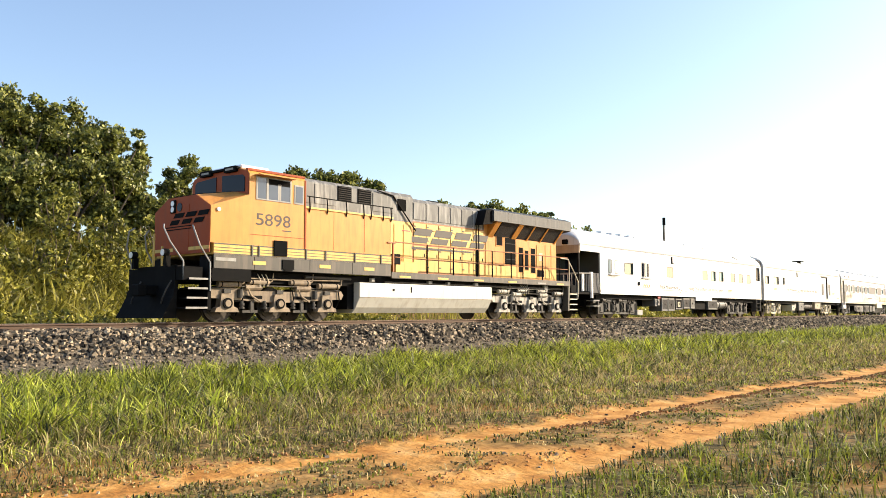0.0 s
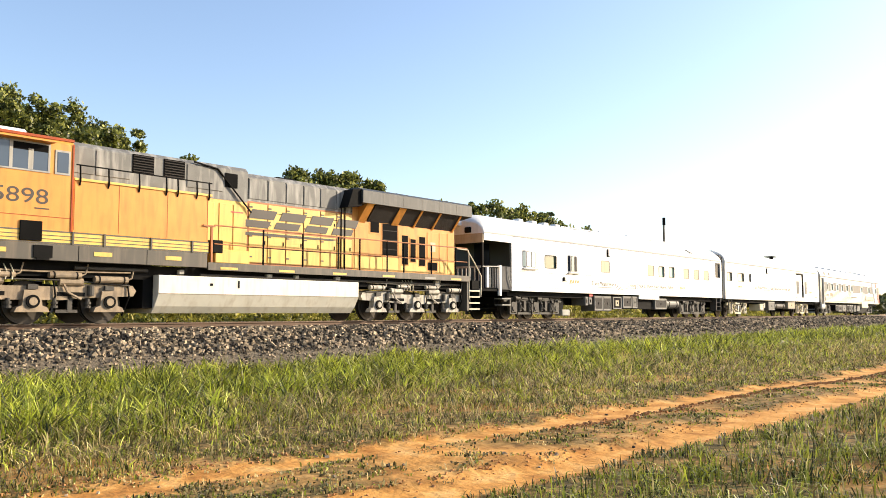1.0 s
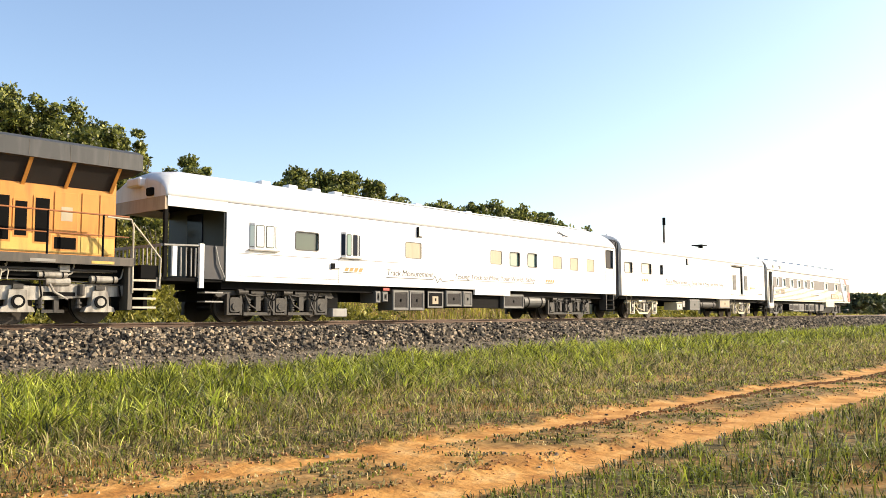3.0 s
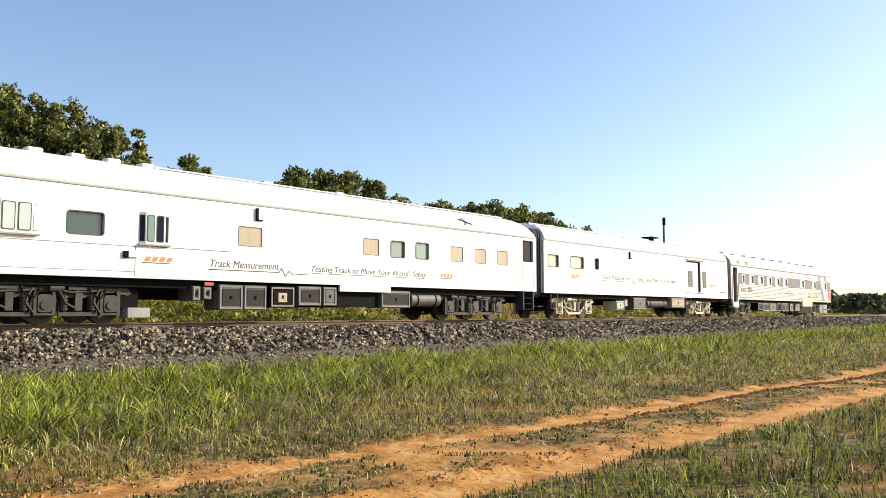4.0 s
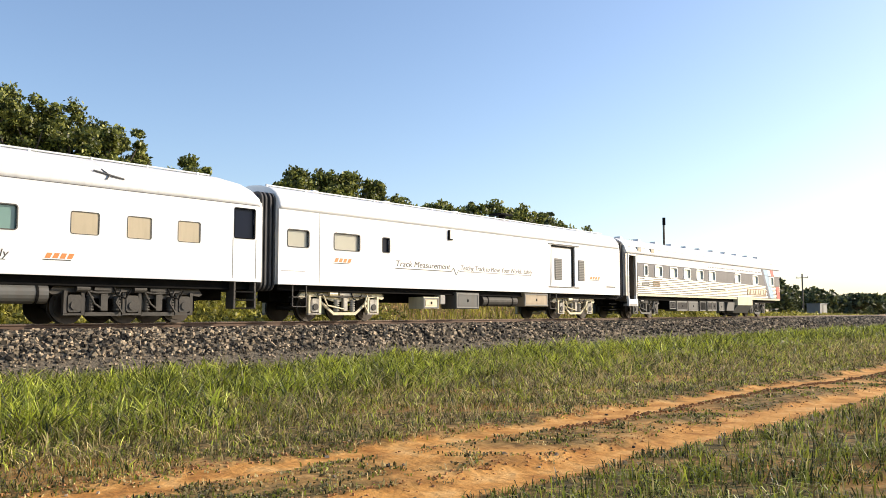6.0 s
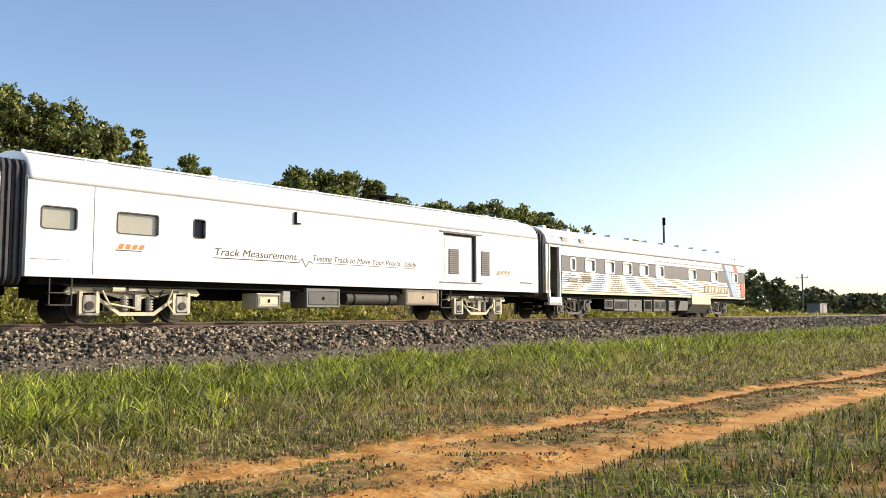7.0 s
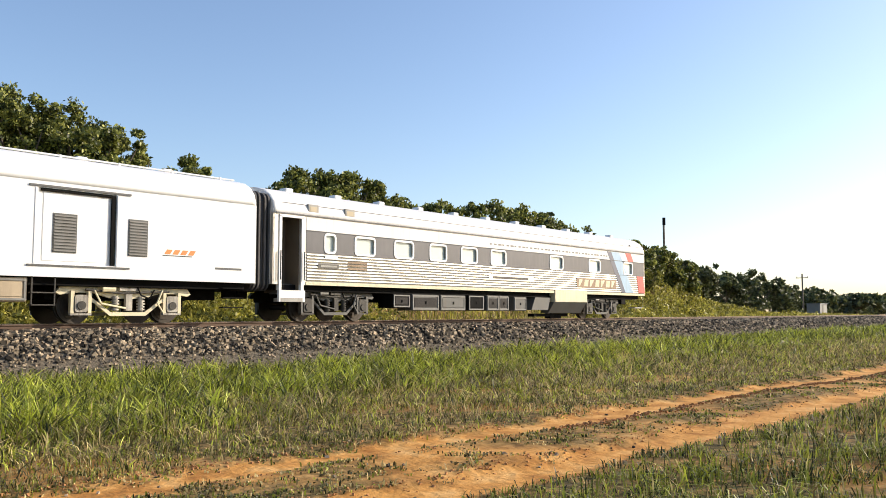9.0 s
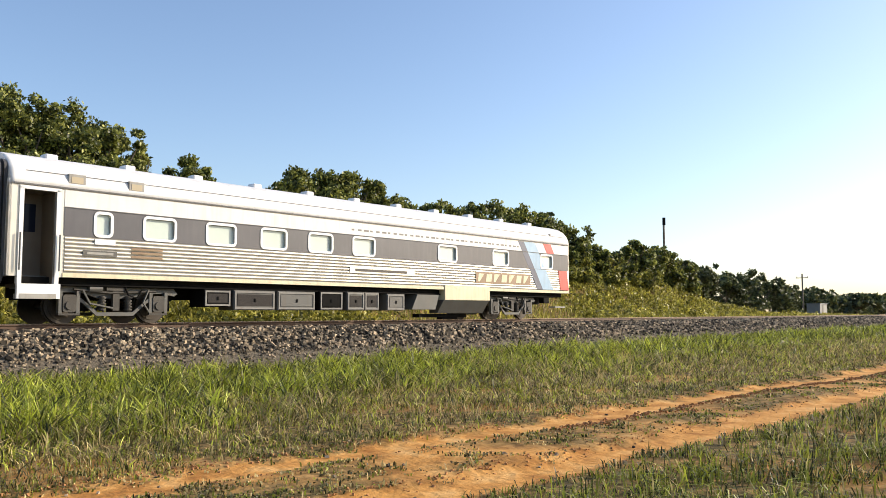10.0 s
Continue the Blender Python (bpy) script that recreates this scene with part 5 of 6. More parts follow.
def roof(x0, x1, eave, top, round0, round1):
    """Turtle-backed roof whose ends curve down."""
    st = [(x0, 0.62 if round0 else 1.0), (x0 + 0.12, 0.78 if round0 else 1.0), (x0 + 0.4, 0.91 if round0 else 1.0), (x0 + 0.95, 1.0)]
    n = max(2, int((x1 - x0) / 2.0))
    st += [(x0 + 0.95 + (x1 - x0 - 1.9) * i / n, 1.0) for i in range(1, n)]
    st += [(x1 - 0.95, 1.0), (x1 - 0.4, 0.91 if round1 else 1.0), (x1 - 0.12, 0.78 if round1 else 1.0), (x1, 0.62 if round1 else 1.0)]
    prof = [(-y, f) for y, f in ARCH] + [(y, f) for y, f in ARCH[-2::-1]]
    bm = bmesh.new()
    rows = [[bm.verts.new((x, y, eave + (top - eave) * f * s)) for y, f in prof] for x, s in st]
    for a, b in zip(rows, rows[1:]):
        for i in range(len(prof) - 1):
            bm.faces.new((a[i], b[i], b[i + 1], a[i + 1]))
        bm.faces.new((a[-1], b[-1], b[0], a[0]))
    bm.faces.new(rows[0])
    bm.faces.new(rows[-1][::-1])
    bmesh.ops.recalc_face_normals(bm, faces=bm.faces)
    for f in bm.faces:
        f.smooth = f.normal.z > 0.02 and abs(f.normal.x) < 0.97
    return bm


def window(parent, x0, x1, z0, z1, pane_mat, frame_mat=None, y=-1.52, deep=0.05, label="", r=0.06, rim=0.03, proud=0.012):
    fm = frame_mat or M_FRAME
    o, i = rounded(x0 - rim, x1 + rim, z0 - rim, z1 + rim, r + rim), rounded(x0, x1, z0, z1, r)
    w = vpart("window", ring_y(bmesh.new(), o, i, y - proud, y + deep + 0.01), fm, parent, label)
    vpart("pane", prism_y(bmesh.new(), rounded(x0 - 0.005, x1 + 0.005, z0 - 0.005, z1 + 0.005, r), y + deep, y + deep + 0.012), pane_mat, w)
    return w


def car_truck(car, axles, material, label, cream=None, bars=True):
    """Passenger truck: frame, equalizer bars that dip between the axles, springs, journal boxes."""
    tr = vpart("truck", boxes((axles[0] - 0.7, axles[-1] + 0.7, -0.7, 0.7, 0.62, 0.95)), M_BLACK, car, "dark truck bolster")
    hi = cream or material
    for s in (-1, 1):
        y0, y1 = sorted((s * 1.02, s * 1.14))
        x0, x1 = axles[0] - 0.62, axles[-1] + 0.62
        top = [(x0, 0.80), (x0 + 0.12, 0.95), (x1 - 0.12, 0.95), (x1, 0.80), (x1 - 0.1, 0.74), (x1 - 0.5, 0.80)]
        for a, b in list(zip(axles, axles[1:]))[::-1]:
            c = (a + b) / 2
            top += [(b - 0.35, 0.80), (c + 0.45, 0.66), (c - 0.45, 0.66), (a + 0.35, 0.80)]
        top += [(x0 + 0.5, 0.80), (x0 + 0.1, 0.74)]
        fr = vpart("side_frame", prism_y(bmesh.new(), top, y0, y1), hi, tr, label)
        for a, b in zip(axles, axles[1:]):
            c = (a + b) / 2
            if bars:
                ye0, ye1 = sorted((s * 1.14, s * 1.20))
                vpart("equalizer_bar", prism_y(bmesh.new(), [(a + 0.05, 0.72), (a + 0.3, 0.66), (c - 0.48, 0.30), (c + 0.48, 0.30), (b - 0.3, 0.66), (b - 0.05, 0.72), (b - 0.05, 0.62), (b - 0.34, 0.54),
                                                           (c + 0.5, 0.20), (c - 0.5, 0.20), (a + 0.34, 0.54), (a + 0.05, 0.62)], ye0, ye1), hi, fr)
            for d in (-0.36, 0.36):
                bm = bmesh.new()
                for i in range(5):
                    rod(bm, (c + d, s * 1.17, 0.35 + i * 0.075), (c + d, s * 1.17, 0.39 + i * 0.075), 0.105, 12)
                rod(bm, (c + d, s * 1.17, 0.32), (c + d, s * 1.17, 0.72), 0.07, 10)
                vpart("spring", bm, material, fr, "coil spring")
            vpart("swing_hanger", boxes((c - 0.09, c + 0.09, min(s * 1.13, s * 1.24), max(s * 1.13, s * 1.24), 0.34, 0.96), (c - 0.28, c + 0.28, min(s * 1.16, s * 1.27), max(s * 1.16, s * 1.27), 0.86, 0.98)), material, fr)
            vpart("brake_lever", pipe(bmesh.new(), [(a + 0.32, s * 1.25, 0.86), (a + 0.5, s * 1.27, 0.52), (c - 0.1, s * 1.26, 0.40)], 0.028), hi, fr)
            vpart("brake_lever", pipe(bmesh.new(), [(b - 0.32, s * 1.25, 0.90), (b - 0.48, s * 1.27, 0.55), (b - 0.30, s * 1.26, 0.30)], 0.028), hi, fr)
            vpart("air_hose", pipe(bmesh.new(), [(c + 0.2, s * 1.28, 1.0), (c + 0.3, s * 1.30, 0.75), (c + 0.55, s * 1.30, 0.66), (c + 0.7, s * 1.28, 0.9)], 0.022), M_BLACK, fr)
            vpart("brake_rod", pipe(bmesh.new(), [(a + 0.1, s * 1.22, 0.88), (c - 0.2, s * 1.25, 0.80), (b - 0.1, s * 1.22, 0.86)], 0.03), M_TRUCKGREY, fr)
            vpart("brake_cylinder", rod(bmesh.new(), (c - 0.75, s * 1.22, 0.90), (c - 0.4, s * 1.22, 0.90), 0.09, 12), hi, fr)
        for ax in axles:
            yb0, yb1 = sorted((s * 1.05, s * 1.24))
            jb = vpart("journal_box", prism_y(bmesh.new(), rounded(ax - 0.17, ax + 0.17, 0.30, 0.74, 0.06, 2), yb0, yb1), material, fr)
            vpart("bearing_cap", rod(bmesh.new(), (ax, s * 1.23, 0.47), (ax, s * 1.27, 0.47), 0.11, 14), M_TRUCKGREY, jb)
            for xa in (ax - 0.27, ax + 0.18):
                vpart("pedestal", boxes((xa, xa + 0.09, yb0 + 0.02, yb1 - 0.04, 0.26, 0.84)), hi, fr)
            vpart("pedestal_tie", boxes((ax - 0.27, ax + 0.27, yb0 + 0.02, yb1 - 0.04, 0.22, 0.27)), material, fr)
            vpart("brake_shoe", boxes((ax + 0.44, ax + 0.54, min(s * 0.70, s * 0.86), max(s * 0.70, s * 0.86), 0.32, 0.72)), M_BLACK, fr)
    for ax in axles:
        wheelset(car, ax, 0.457)


def gear_box(car, x0, x1, z0, z1, m, label, door=None, y=-1.42, legs=True):
    """Equipment box under the floor, with a framed door."""
    b = vpart("equipment_box", boxes((x0, x1, y, y + 0.75, z0, z1), bevel=0.012), m, car, label)
    vpart("box_frame", boxes((x0 + 0.03, x0 + 0.08, y - 0.025, y, z0 + 0.03, z1 - 0.03), (x1 - 0.08, x1 - 0.03, y - 0.025, y, z0 + 0.03, z1 - 0.03),
                             (x0 + 0.08, x1 - 0.08, y - 0.025, y, z1 - 0.08, z1 - 0.03), (x0 + 0.08, x1 - 0.08, y - 0.025, y, z0 + 0.03, z0 + 0.08)), M_BOXMID, b)
    vpart("box_door", boxes((x0 + 0.12, x1 - 0.12, y - 0.015, y, z0 + 0.12, z1 - 0.12), bevel=0.004), M_SCREEN if door is M_BOXLIGHT else m, b)
    vpart("box_latch", boxes(((x0 + x1) / 2 - 0.03, (x0 + x1) / 2 + 0.03, y - 0.035, y - 0.015, (z0 + z1) / 2 - 0.05, (z0 + z1) / 2 + 0.05)), M_BLACK, b)
    return b


def under(car, x0, x1, z1=1.2):
    vpart("underframe", boxes((x0 + 0.2, x1 - 0.2, -1.25, 1.25, 0.98, z1), (x0 + 0.6, x1 - 0.6, -0.3, 0.3, 0.66, 0.99)), M_BLACK, car, "black underframe")
    vpart("brake_pipe", pipe(bmesh.new(), [(x0 + 1, -1.3, 0.98), (x1 - 1, -1.3, 0.98)], 0.03), M_BLACK, car)


def coupler(car, x0, x1):
    vpart("coupler", boxes((x0, x1, -0.14, 0.14, 0.72, 1.0), bevel=0.03), M_BLACK, car)


def diaphragm(car, x0, x1, z0=0.95, z1=4.02):
    """Dark folded bellows round the end passage, with a striker plate."""
    n = 4
    w = (x1 - x0) / n
    for i in range(n):
        hw = 1.36 if i % 2 else 1.28
        o, q = rounded(-hw, hw, z0, z1 - (0.0 if i % 2 else 0.06), 0.26, 5), rounded(-0.55, 0.55, z0 + 0.1, z1 - 0.55, 0.1, 5)
        bm = ring_y(bmesh.new(), o, q, x0 + i * w, x0 + (i + 1) * w - 0.01)
        for v in bm.verts:
            v.co = Vector((v.co.y, v.co.x, v.co.z))
        vpart("bellows", bm, M_DIAPH, car, "dark grey folded rubber bellows")


def end_wall(car, x, z0, eave, m, side):
    """End of the body with the passage door; side: +1 faces along +x."""
    t = 0.06 * side
    bm = wall(-1.5, 1.5, z0, eave + 0.1, min(x, x + t), max(x, x + t), [(-0.5, 0.5, 1.25, 3.25)])
    for v in bm.verts:
        v.co = Vector((v.co.y, v.co.x, v.co.z))
    vpart("end_wall", bm, m, car)
    vpart("end_door", boxes((x - 0.02, x + 0.02, -0.5, 0.5, 1.25, 3.25)), M_DIAPH, car)


def roof_pipe(car, x0, x1, y, z):
    vpart("roof_conduit", pipe(bmesh.new(), [(x0, y, z), (x1, y, z)], 0.026), M_ROOFWHITE, car, "thin white conduit along the roof")
    for i in range(int((x1 - x0) / 1.6) + 1):
        x = x0 + i * 1.6
        vpart("conduit_clip", boxes((x - 0.03, x + 0.03, y - 0.03, y + 0.03, z - 0.16, z + 0.03)), M_ROOFWHITE, car)


def seam(car, x0, x1, z, y=-1.52, m=None):
    vpart("side_seam", boxes((x0, x1, y - 0.005, y, z, z + 0.018)), m or M_SEAM, car)


def black_grab(car, x, z0, z1):
    vpart("lift_bracket", boxes((x, x + 0.07, -1.58, -1.52, z0, z1), (x + 0.07, x + 0.24, -1.57, -1.52, z0, z0 + 0.04)), M_BLACK, car, "black steel bracket")


def small_mark(car, x, z, w=0.9):
    """Small orange company mark as a slanted shape with a line under it."""
    for i in range(4):
        a = x + w * 0.24 * i
        vpart("emblem", prism_y(bmesh.new(), [(a, z), (a + w * 0.17, z), (a + w * 0.25, z + 0.13), (a + w * 0.08, z + 0.13)], -1.525, -1.52), M_LOGO, car, "small slanted orange emblem")
    vpart("emblem_line", boxes((x - 0.05, x + w * 0.85, -1.525, -1.52, z - 0.05, z - 0.025)), M_LETTER, car)


# -- first car: white business car with an open end platform --
MID = 47.0
c1 = thing("business_car", "white passenger car with open end platform and tan-covered windows", "railway car", "passenger cars of the train")
VEH.append((c1, MID))
W1 = [(38.14, 39.06, 2.28, 2.83, M_DEEPGREEN),
      (43.2, 44.03, 2.27, 2.83, M_TAN), (48.28, 49.02, 2.28, 2.82, M_TAN), (49.63, 50.31, 2.26, 2.82, M_GREENGLASS), (50.94, 51.62, 2.27, 2.84, M_GREENGLASS),
      (52.92, 53.63, 2.27, 2.82, M_TAN), (54.41, 55.08, 2.26, 2.82, M_TAN), (55.89, 56.57, 2.26, 2.82, M_TAN)]
gap = [w[:4] for w in W1] + [(57.73, 58.42, 2.5, 3.36)]
vpart("side_wall", wall(35.57, 58.7, 1.2, 3.5, -1.52, -1.44, gap), M_WHITE, c1, "glossy white side wall")
vpart("side_wall", boxes((35.57, 58.7, 1.44, 1.52, 1.2, 3.5)), M_WHITE, c1, "glossy white side wall")
vpart("roof", roof(33.6, 58.65, 3.48, 4.44, True, True), M_ROOFWHITE, c1, "white turtle-back roof", smooth=False)
# added black sheet stands in for the unlit inside behind the windows
vpart("interior_dark_sheet", boxes((35.9, 58.4, -1.1, -1.0, 1.25, 3.45)), M_DARK, c1)
for x0, x1, z0, z1, m in W1:
    if m is M_TAN:
        window(c1, x0, x1, z0, z1, m, deep=0.012, label="square window covered in tan", r=0.05, rim=0.018, proud=0.006)
    else:
        window(c1, x0, x1, z0, z1, m, M_FRAME if x0 > 38 else M_BOXLIGHT, deep=0.06, label="tinted glass window in a rubber frame")
def bay_window(car, x0, x1, z0, z1, slant, front):
    """Small bay: slanted cheeks and a front, each with its own rounded pane."""
    y0, y1 = -1.52, -1.60
    plan = [(x0, y0), (x0 + 0.16, y1), (x1 - 0.16, y1), (x1, y0)]
    bm = bmesh.new()
    lo, hi = [bm.verts.new((x, y, z0)) for x, y in plan], [bm.verts.new((x, y, z1)) for x, y in plan]
    bm.faces.new(lo)
    bm.faces.new(hi[::-1])
    for i in range(4):
        bm.faces.new((lo[i], lo[(i + 1) % 4], hi[(i + 1) % 4], hi[i]))
    bay = vpart("bay_window", bm, M_ROOFWHITE, car, "white bay window with rounded panes")
    for s, a, b in ((-1, plan[0], plan[1]), (1, plan[3], plan[2])):
        out = Vector((s * (y0 - y1), -0.16, 0)).normalized() * 0.006
        for grow, m, nm in ((0.0, M_FRAME, "pane_rubber"), (0.018, slant, "pane")):
            vs = []
            pb = bmesh.new()
            for u, z in ((0.14 + grow, z0 + 0.07 + grow), (0.86 - grow, z0 + 0.07 + grow), (0.86 - grow, z1 - 0.07 - grow), (0.14 + grow, z1 - 0.07 - grow)):
                vs.append(Vector((a[0] + (b[0] - a[0]) * u, a[1] + (b[1] - a[1]) * u, z)))
            k = 1.0 if nm == "pane_rubber" else 2.0
            f0, f1 = [pb.verts.new(v - out) for v in vs], [pb.verts.new(v + out * k) for v in vs]
            pb.faces.new(f0)
            pb.faces.new(f1[::-1])
            for i in range(4):
                pb.faces.new((f0[i], f0[(i + 1) % 4], f1[(i + 1) % 4], f1[i]))
            vpart(nm, pb, m, bay)
    xs = [x0 + 0.16, (x0 + x1) / 2, x1 - 0.16]
    for i in range(2):
        a, b = xs[i] + 0.03, xs[i + 1] - 0.03
        vpart("pane_rubber", prism_y(bmesh.new(), rounded(a, b, z0 + 0.06, z1 - 0.06, 0.05), y1 - 0.008, y1 + 0.01), M_FRAME, bay)
        vpart("pane", prism_y(bmesh.new(), rounded(a + 0.025, b - 0.025, z0 + 0.085, z1 - 0.085, 0.04), y1 - 0.014, y1 - 0.008), front[i], bay)
    vpart("window_sill", boxes((x0 - 0.02, x1 + 0.02, -1.615, -1.52, z0 - 0.04, z0)), M_BOXLIGHT, bay, "grey sill under the bay")
    return bay


bay_window(c1, 36.36, 37.42, 2.18, 2.98, M_PALEGLASS, (M_PALEGLASS, M_PALEGLASS))
bay_window(c1, 40.04, 40.92, 2.12, 2.97, M_DARKGLASS, (M_GREENGLASS, M_DARKGLASS))
vpart("latch_box", boxes((39.62, 39.74, -1.58, -1.52, 1.72, 1.90)), M_BLACK, c1, "black end of the latch box")
vpart("latch_box", boxes((39.74, 40.0, -1.58, -1.52, 1.74, 1.92), bevel=0.01), M_WHITE, c1, "white latch box")
for x0, x1, z0, z1 in ((36.0, 40.0, 2.03, 2.045), (36.0, 39.95, 1.36, 1.372), (39.95, 39.965, 1.25, 2.03)):
    vpart("panel_seam", boxes((x0, x1, -1.524, -1.52, z0, z1)), M_SEAM, c1)
window(c1, 57.73, 58.42, 2.5, 3.36, M_DARKGLASS, M_BLACK, deep=0.06, label="dark vestibule door window", r=0.03)
vpart("vestibule_door", boxes((57.66, 57.675, -1.525, -1.52, 1.3, 2.46), (58.47, 58.485, -1.525, -1.52, 1.3, 2.46)), M_SEAM, c1)
seam(c1, 35.6, 58.6, 3.49)
seam(c1, 40.4, 43.0, 2.05)
black_grab(c1, 43.80, 3.05, 3.43)
antenna = vpart("antenna", pipe(bmesh.new(), [(53.5, -1.40, 3.95), (53.95, -1.47, 3.86), (54.3, -1.47, 3.80)], 0.022), M_SEAM, c1, "grey roof-side antenna")
vpart("antenna_arm", pipe(bmesh.new(), [(53.75, -1.30, 4.02), (53.9, -1.47, 3.86), (53.82, -1.50, 3.74)], 0.018), M_SEAM, antenna)
small_mark(c1, 40.2, 1.66)
small_mark(c1, 52.3, 1.62, 0.75)
vwriting("lettering", "Track Measurement", 0.30, 42.25, -1.522, 1.60, 2.45, M_LETTER, c1, "dark italic side lettering", 0.2)
vpart("lettering_line", pipe(bmesh.new(), [(42.2, -1.524, 1.52), (44.7, -1.524, 1.52), (44.8, -1.524, 1.66), (44.95, -1.524, 1.40), (45.1, -1.524, 1.58), (45.25, -1.524, 1.46), (45.9, -1.524, 1.52)], 0.012, 4), M_LETTER, c1)
vwriting("lettering", "Testing Track to Move Your World.. Safely", 0.27, 45.98, -1.522, 1.60, 5.5, M_LETTER, c1, "dark italic side lettering", 0.2)
vpart("lettering_line", boxes((46.0, 51.4, -1.525, -1.52, 1.53, 1.55)), M_SEAM, c1)
roof_pipe(c1, 41.0, 57.4, -0.62, 4.405)
for x in (37.5, 38.6, 39.6, 40.6, 44.8, 47.9, 50.6):
    vpart("roof_vent", boxes((x, x + 0.4, -0.55, -0.2, 4.36, 4.50), bevel=0.03), M_ROOFWHITE, c1, "small white roof vent")
under(c1, 35.4, 58.7)
vpart("lower_skirt", boxes((47.24, 49.62, -1.515, -1.42, 0.99, 1.21)), M_WHITE, c1)
gear_box(c1, 41.75, 42.02, 0.62, 1.04, M_BOXGREY, "small grey equipment box", M_BOXLIGHT)
gear_box(c1, 42.1, 42.38, 0.66, 1.02, M_BOXGREY, "small grey equipment box with red tag", M_BOXLIGHT)
vpart("warning_tag", boxes((42.12, 42.42, -1.46, -1.44, 1.06, 1.15)), M_RED, c1, "red warning tag")
gear_box(c1, 42.62, 43.46, 0.36, 1.1, M_BOXGREY, "grey battery box with mesh door", M_BOXLIGHT)
gear_box(c1, 43.48, 44.32, 0.36, 1.1, M_BOXGREY, "grey battery box with mesh door", M_BOXLIGHT)
gear_box(c1, 44.46, 45.4, 0.44, 1.1, M_BLACK, "black framed box with brown machinery", M_BOXGREY)
vpart("machinery", boxes((44.7, 45.15, -1.44, -1.3, 0.55, 0.95), bevel=0.06), M_BOXTAN, c1)
gear_box(c1, 45.54, 46.5, 0.5, 1.13, M_BOXGREY, "plain grey equipment box", M_BOXLIGHT)
gear_box(c1, 46.57, 47.17, 0.5, 1.13, M_BOXGREY, "plain grey equipment box")
vpart("side_sill_tank", boxes((47.3, 49.2, -1.3, 1.3, 0.48, 0.98)), M_BLACK, c1)
gear_box(c1, 49.24, 50.72, 0.45, 1.06, M_BOXGREY, "grey framed equipment box", M_BOXLIGHT)
vpart("air_tank", rod(bmesh.new(), (50.9, -1.12, 0.76), (52.5, -1.12, 0.76), 0.26, 18), M_BOXGREY, c1, "grey cylindrical air tank", smooth=False)
for x in (51.2, 52.2):
    vpart("tank_strap", rod(bmesh.new(), (x, -1.12, 0.76), (x + 0.06, -1.12, 0.76), 0.275, 18), M_BLACK, c1)
car_truck(c1, (36.1, 37.78, 39.46), M_TRUCKGREY, "grey six-wheel truck side frame", M_TRUCKGREY)
car_truck(c1, (53.2, 54.75, 56.3), M_TRUCKGREY, "grey six-wheel truck side frame", M_TRUCKGREY)
vpart("sensor_box", boxes((39.9, 40.55, -1.3, -0.9, 0.14, 0.42), bevel=0.02), M_BOXLIGHT, c1, "pale track sensor box near the rail")
vpart("sensor_arm", boxes((39.6, 40.3, -1.1, -0.95, 0.42, 1.0)), M_BLACK, c1)
for i, z in enumerate((0.42, 0.66, 0.90)):
    vpart("step", boxes((57.78, 58.5, -1.5, -1.1, z - 0.02, z + 0.02)), M_BLACK, c1)
for x in (57.74, 58.46):
    vpart("step_side", boxes((x, x + 0.06, -1.5, -1.1, 0.40, 1.2)), M_TRUCKGREY, c1)
end_wall(c1, 58.64, 1.2, 3.5, M_WHITE, 1)
diaphragm(c1, 58.72, 59.0)
coupler(c1, 58.6, 59.3)
# open end platform
vpart("bulkhead", boxes((35.5, 35.57, -1.48, 1.48, 1.2, 3.5)), mat("dark_green_bulkhead", (0.02, 0.026, 0.022), 0.5, var=0.2), c1, "dark green bulkhead behind the platform")
vpart("bulkhead_door", boxes((35.47, 35.5, -0.4, 0.4, 1.3, 3.25)), M_DARKGLASS, c1)
vpart("platform_floor", boxes((33.45, 35.5, -1.45, 1.45, 1.16, 1.26)), M_BLACK, c1)
vpart("platform_beam", boxes((33.40, 33.55, -1.45, 1.45, 0.92, 1.24)), M_TRUCKGREY, c1)
for y in (-1.49, 1.49):
    vpart("canopy_side", boxes((33.66, 35.57, y - 0.03, y + 0.03, 3.22, 3.50)), M_WHITE, c1, "white canopy side")
vpart("canopy_fascia", boxes((33.58, 33.66, -1.5, 1.5, 3.12, 3.50)), M_BOXTAN, c1, "dull tan canopy edge")
vpart("canopy_ceiling", boxes((33.6, 35.57, -1.5, 1.5, 3.44, 3.48)), M_BLACK, c1)
for y in (-1.4, 1.4):
    vpart("canopy_post", boxes((33.62, 33.72, y - 0.05, y + 0.05, 1.2, 3.45)), M_BLACK, c1)
vpart("platform_post", boxes((34.70, 34.84, -1.52, -1.42, 0.98, 2.24)), M_WHITE, c1, "white platform post")
vpart("platform_post", boxes((33.84, 33.98, -1.52, -1.44, 1.3, 2.12)), M_WHITE, c1, "white platform post")
for x in (34.12, 34.28, 34.44, 34.58):
    vpart("rail_bar", rod(bmesh.new(), (x, -1.48, 1.3), (x, -1.48, 2.1), 0.022, 6), M_BOXLIGHT, c1)
vpart("platform_rail", pipe(bmesh.new(), [(33.6, -1.48, 2.14), (34.8, -1.48, 2.18)], 0.03), M_BOXLIGHT, c1)
vpart("platform_gate", boxes((33.56, 33.60, -1.4, 1.4, 2.1, 2.18), (33.56, 33.60, -1.4, 1.4, 1.3, 1.36)), M_BOXLIGHT, c1)
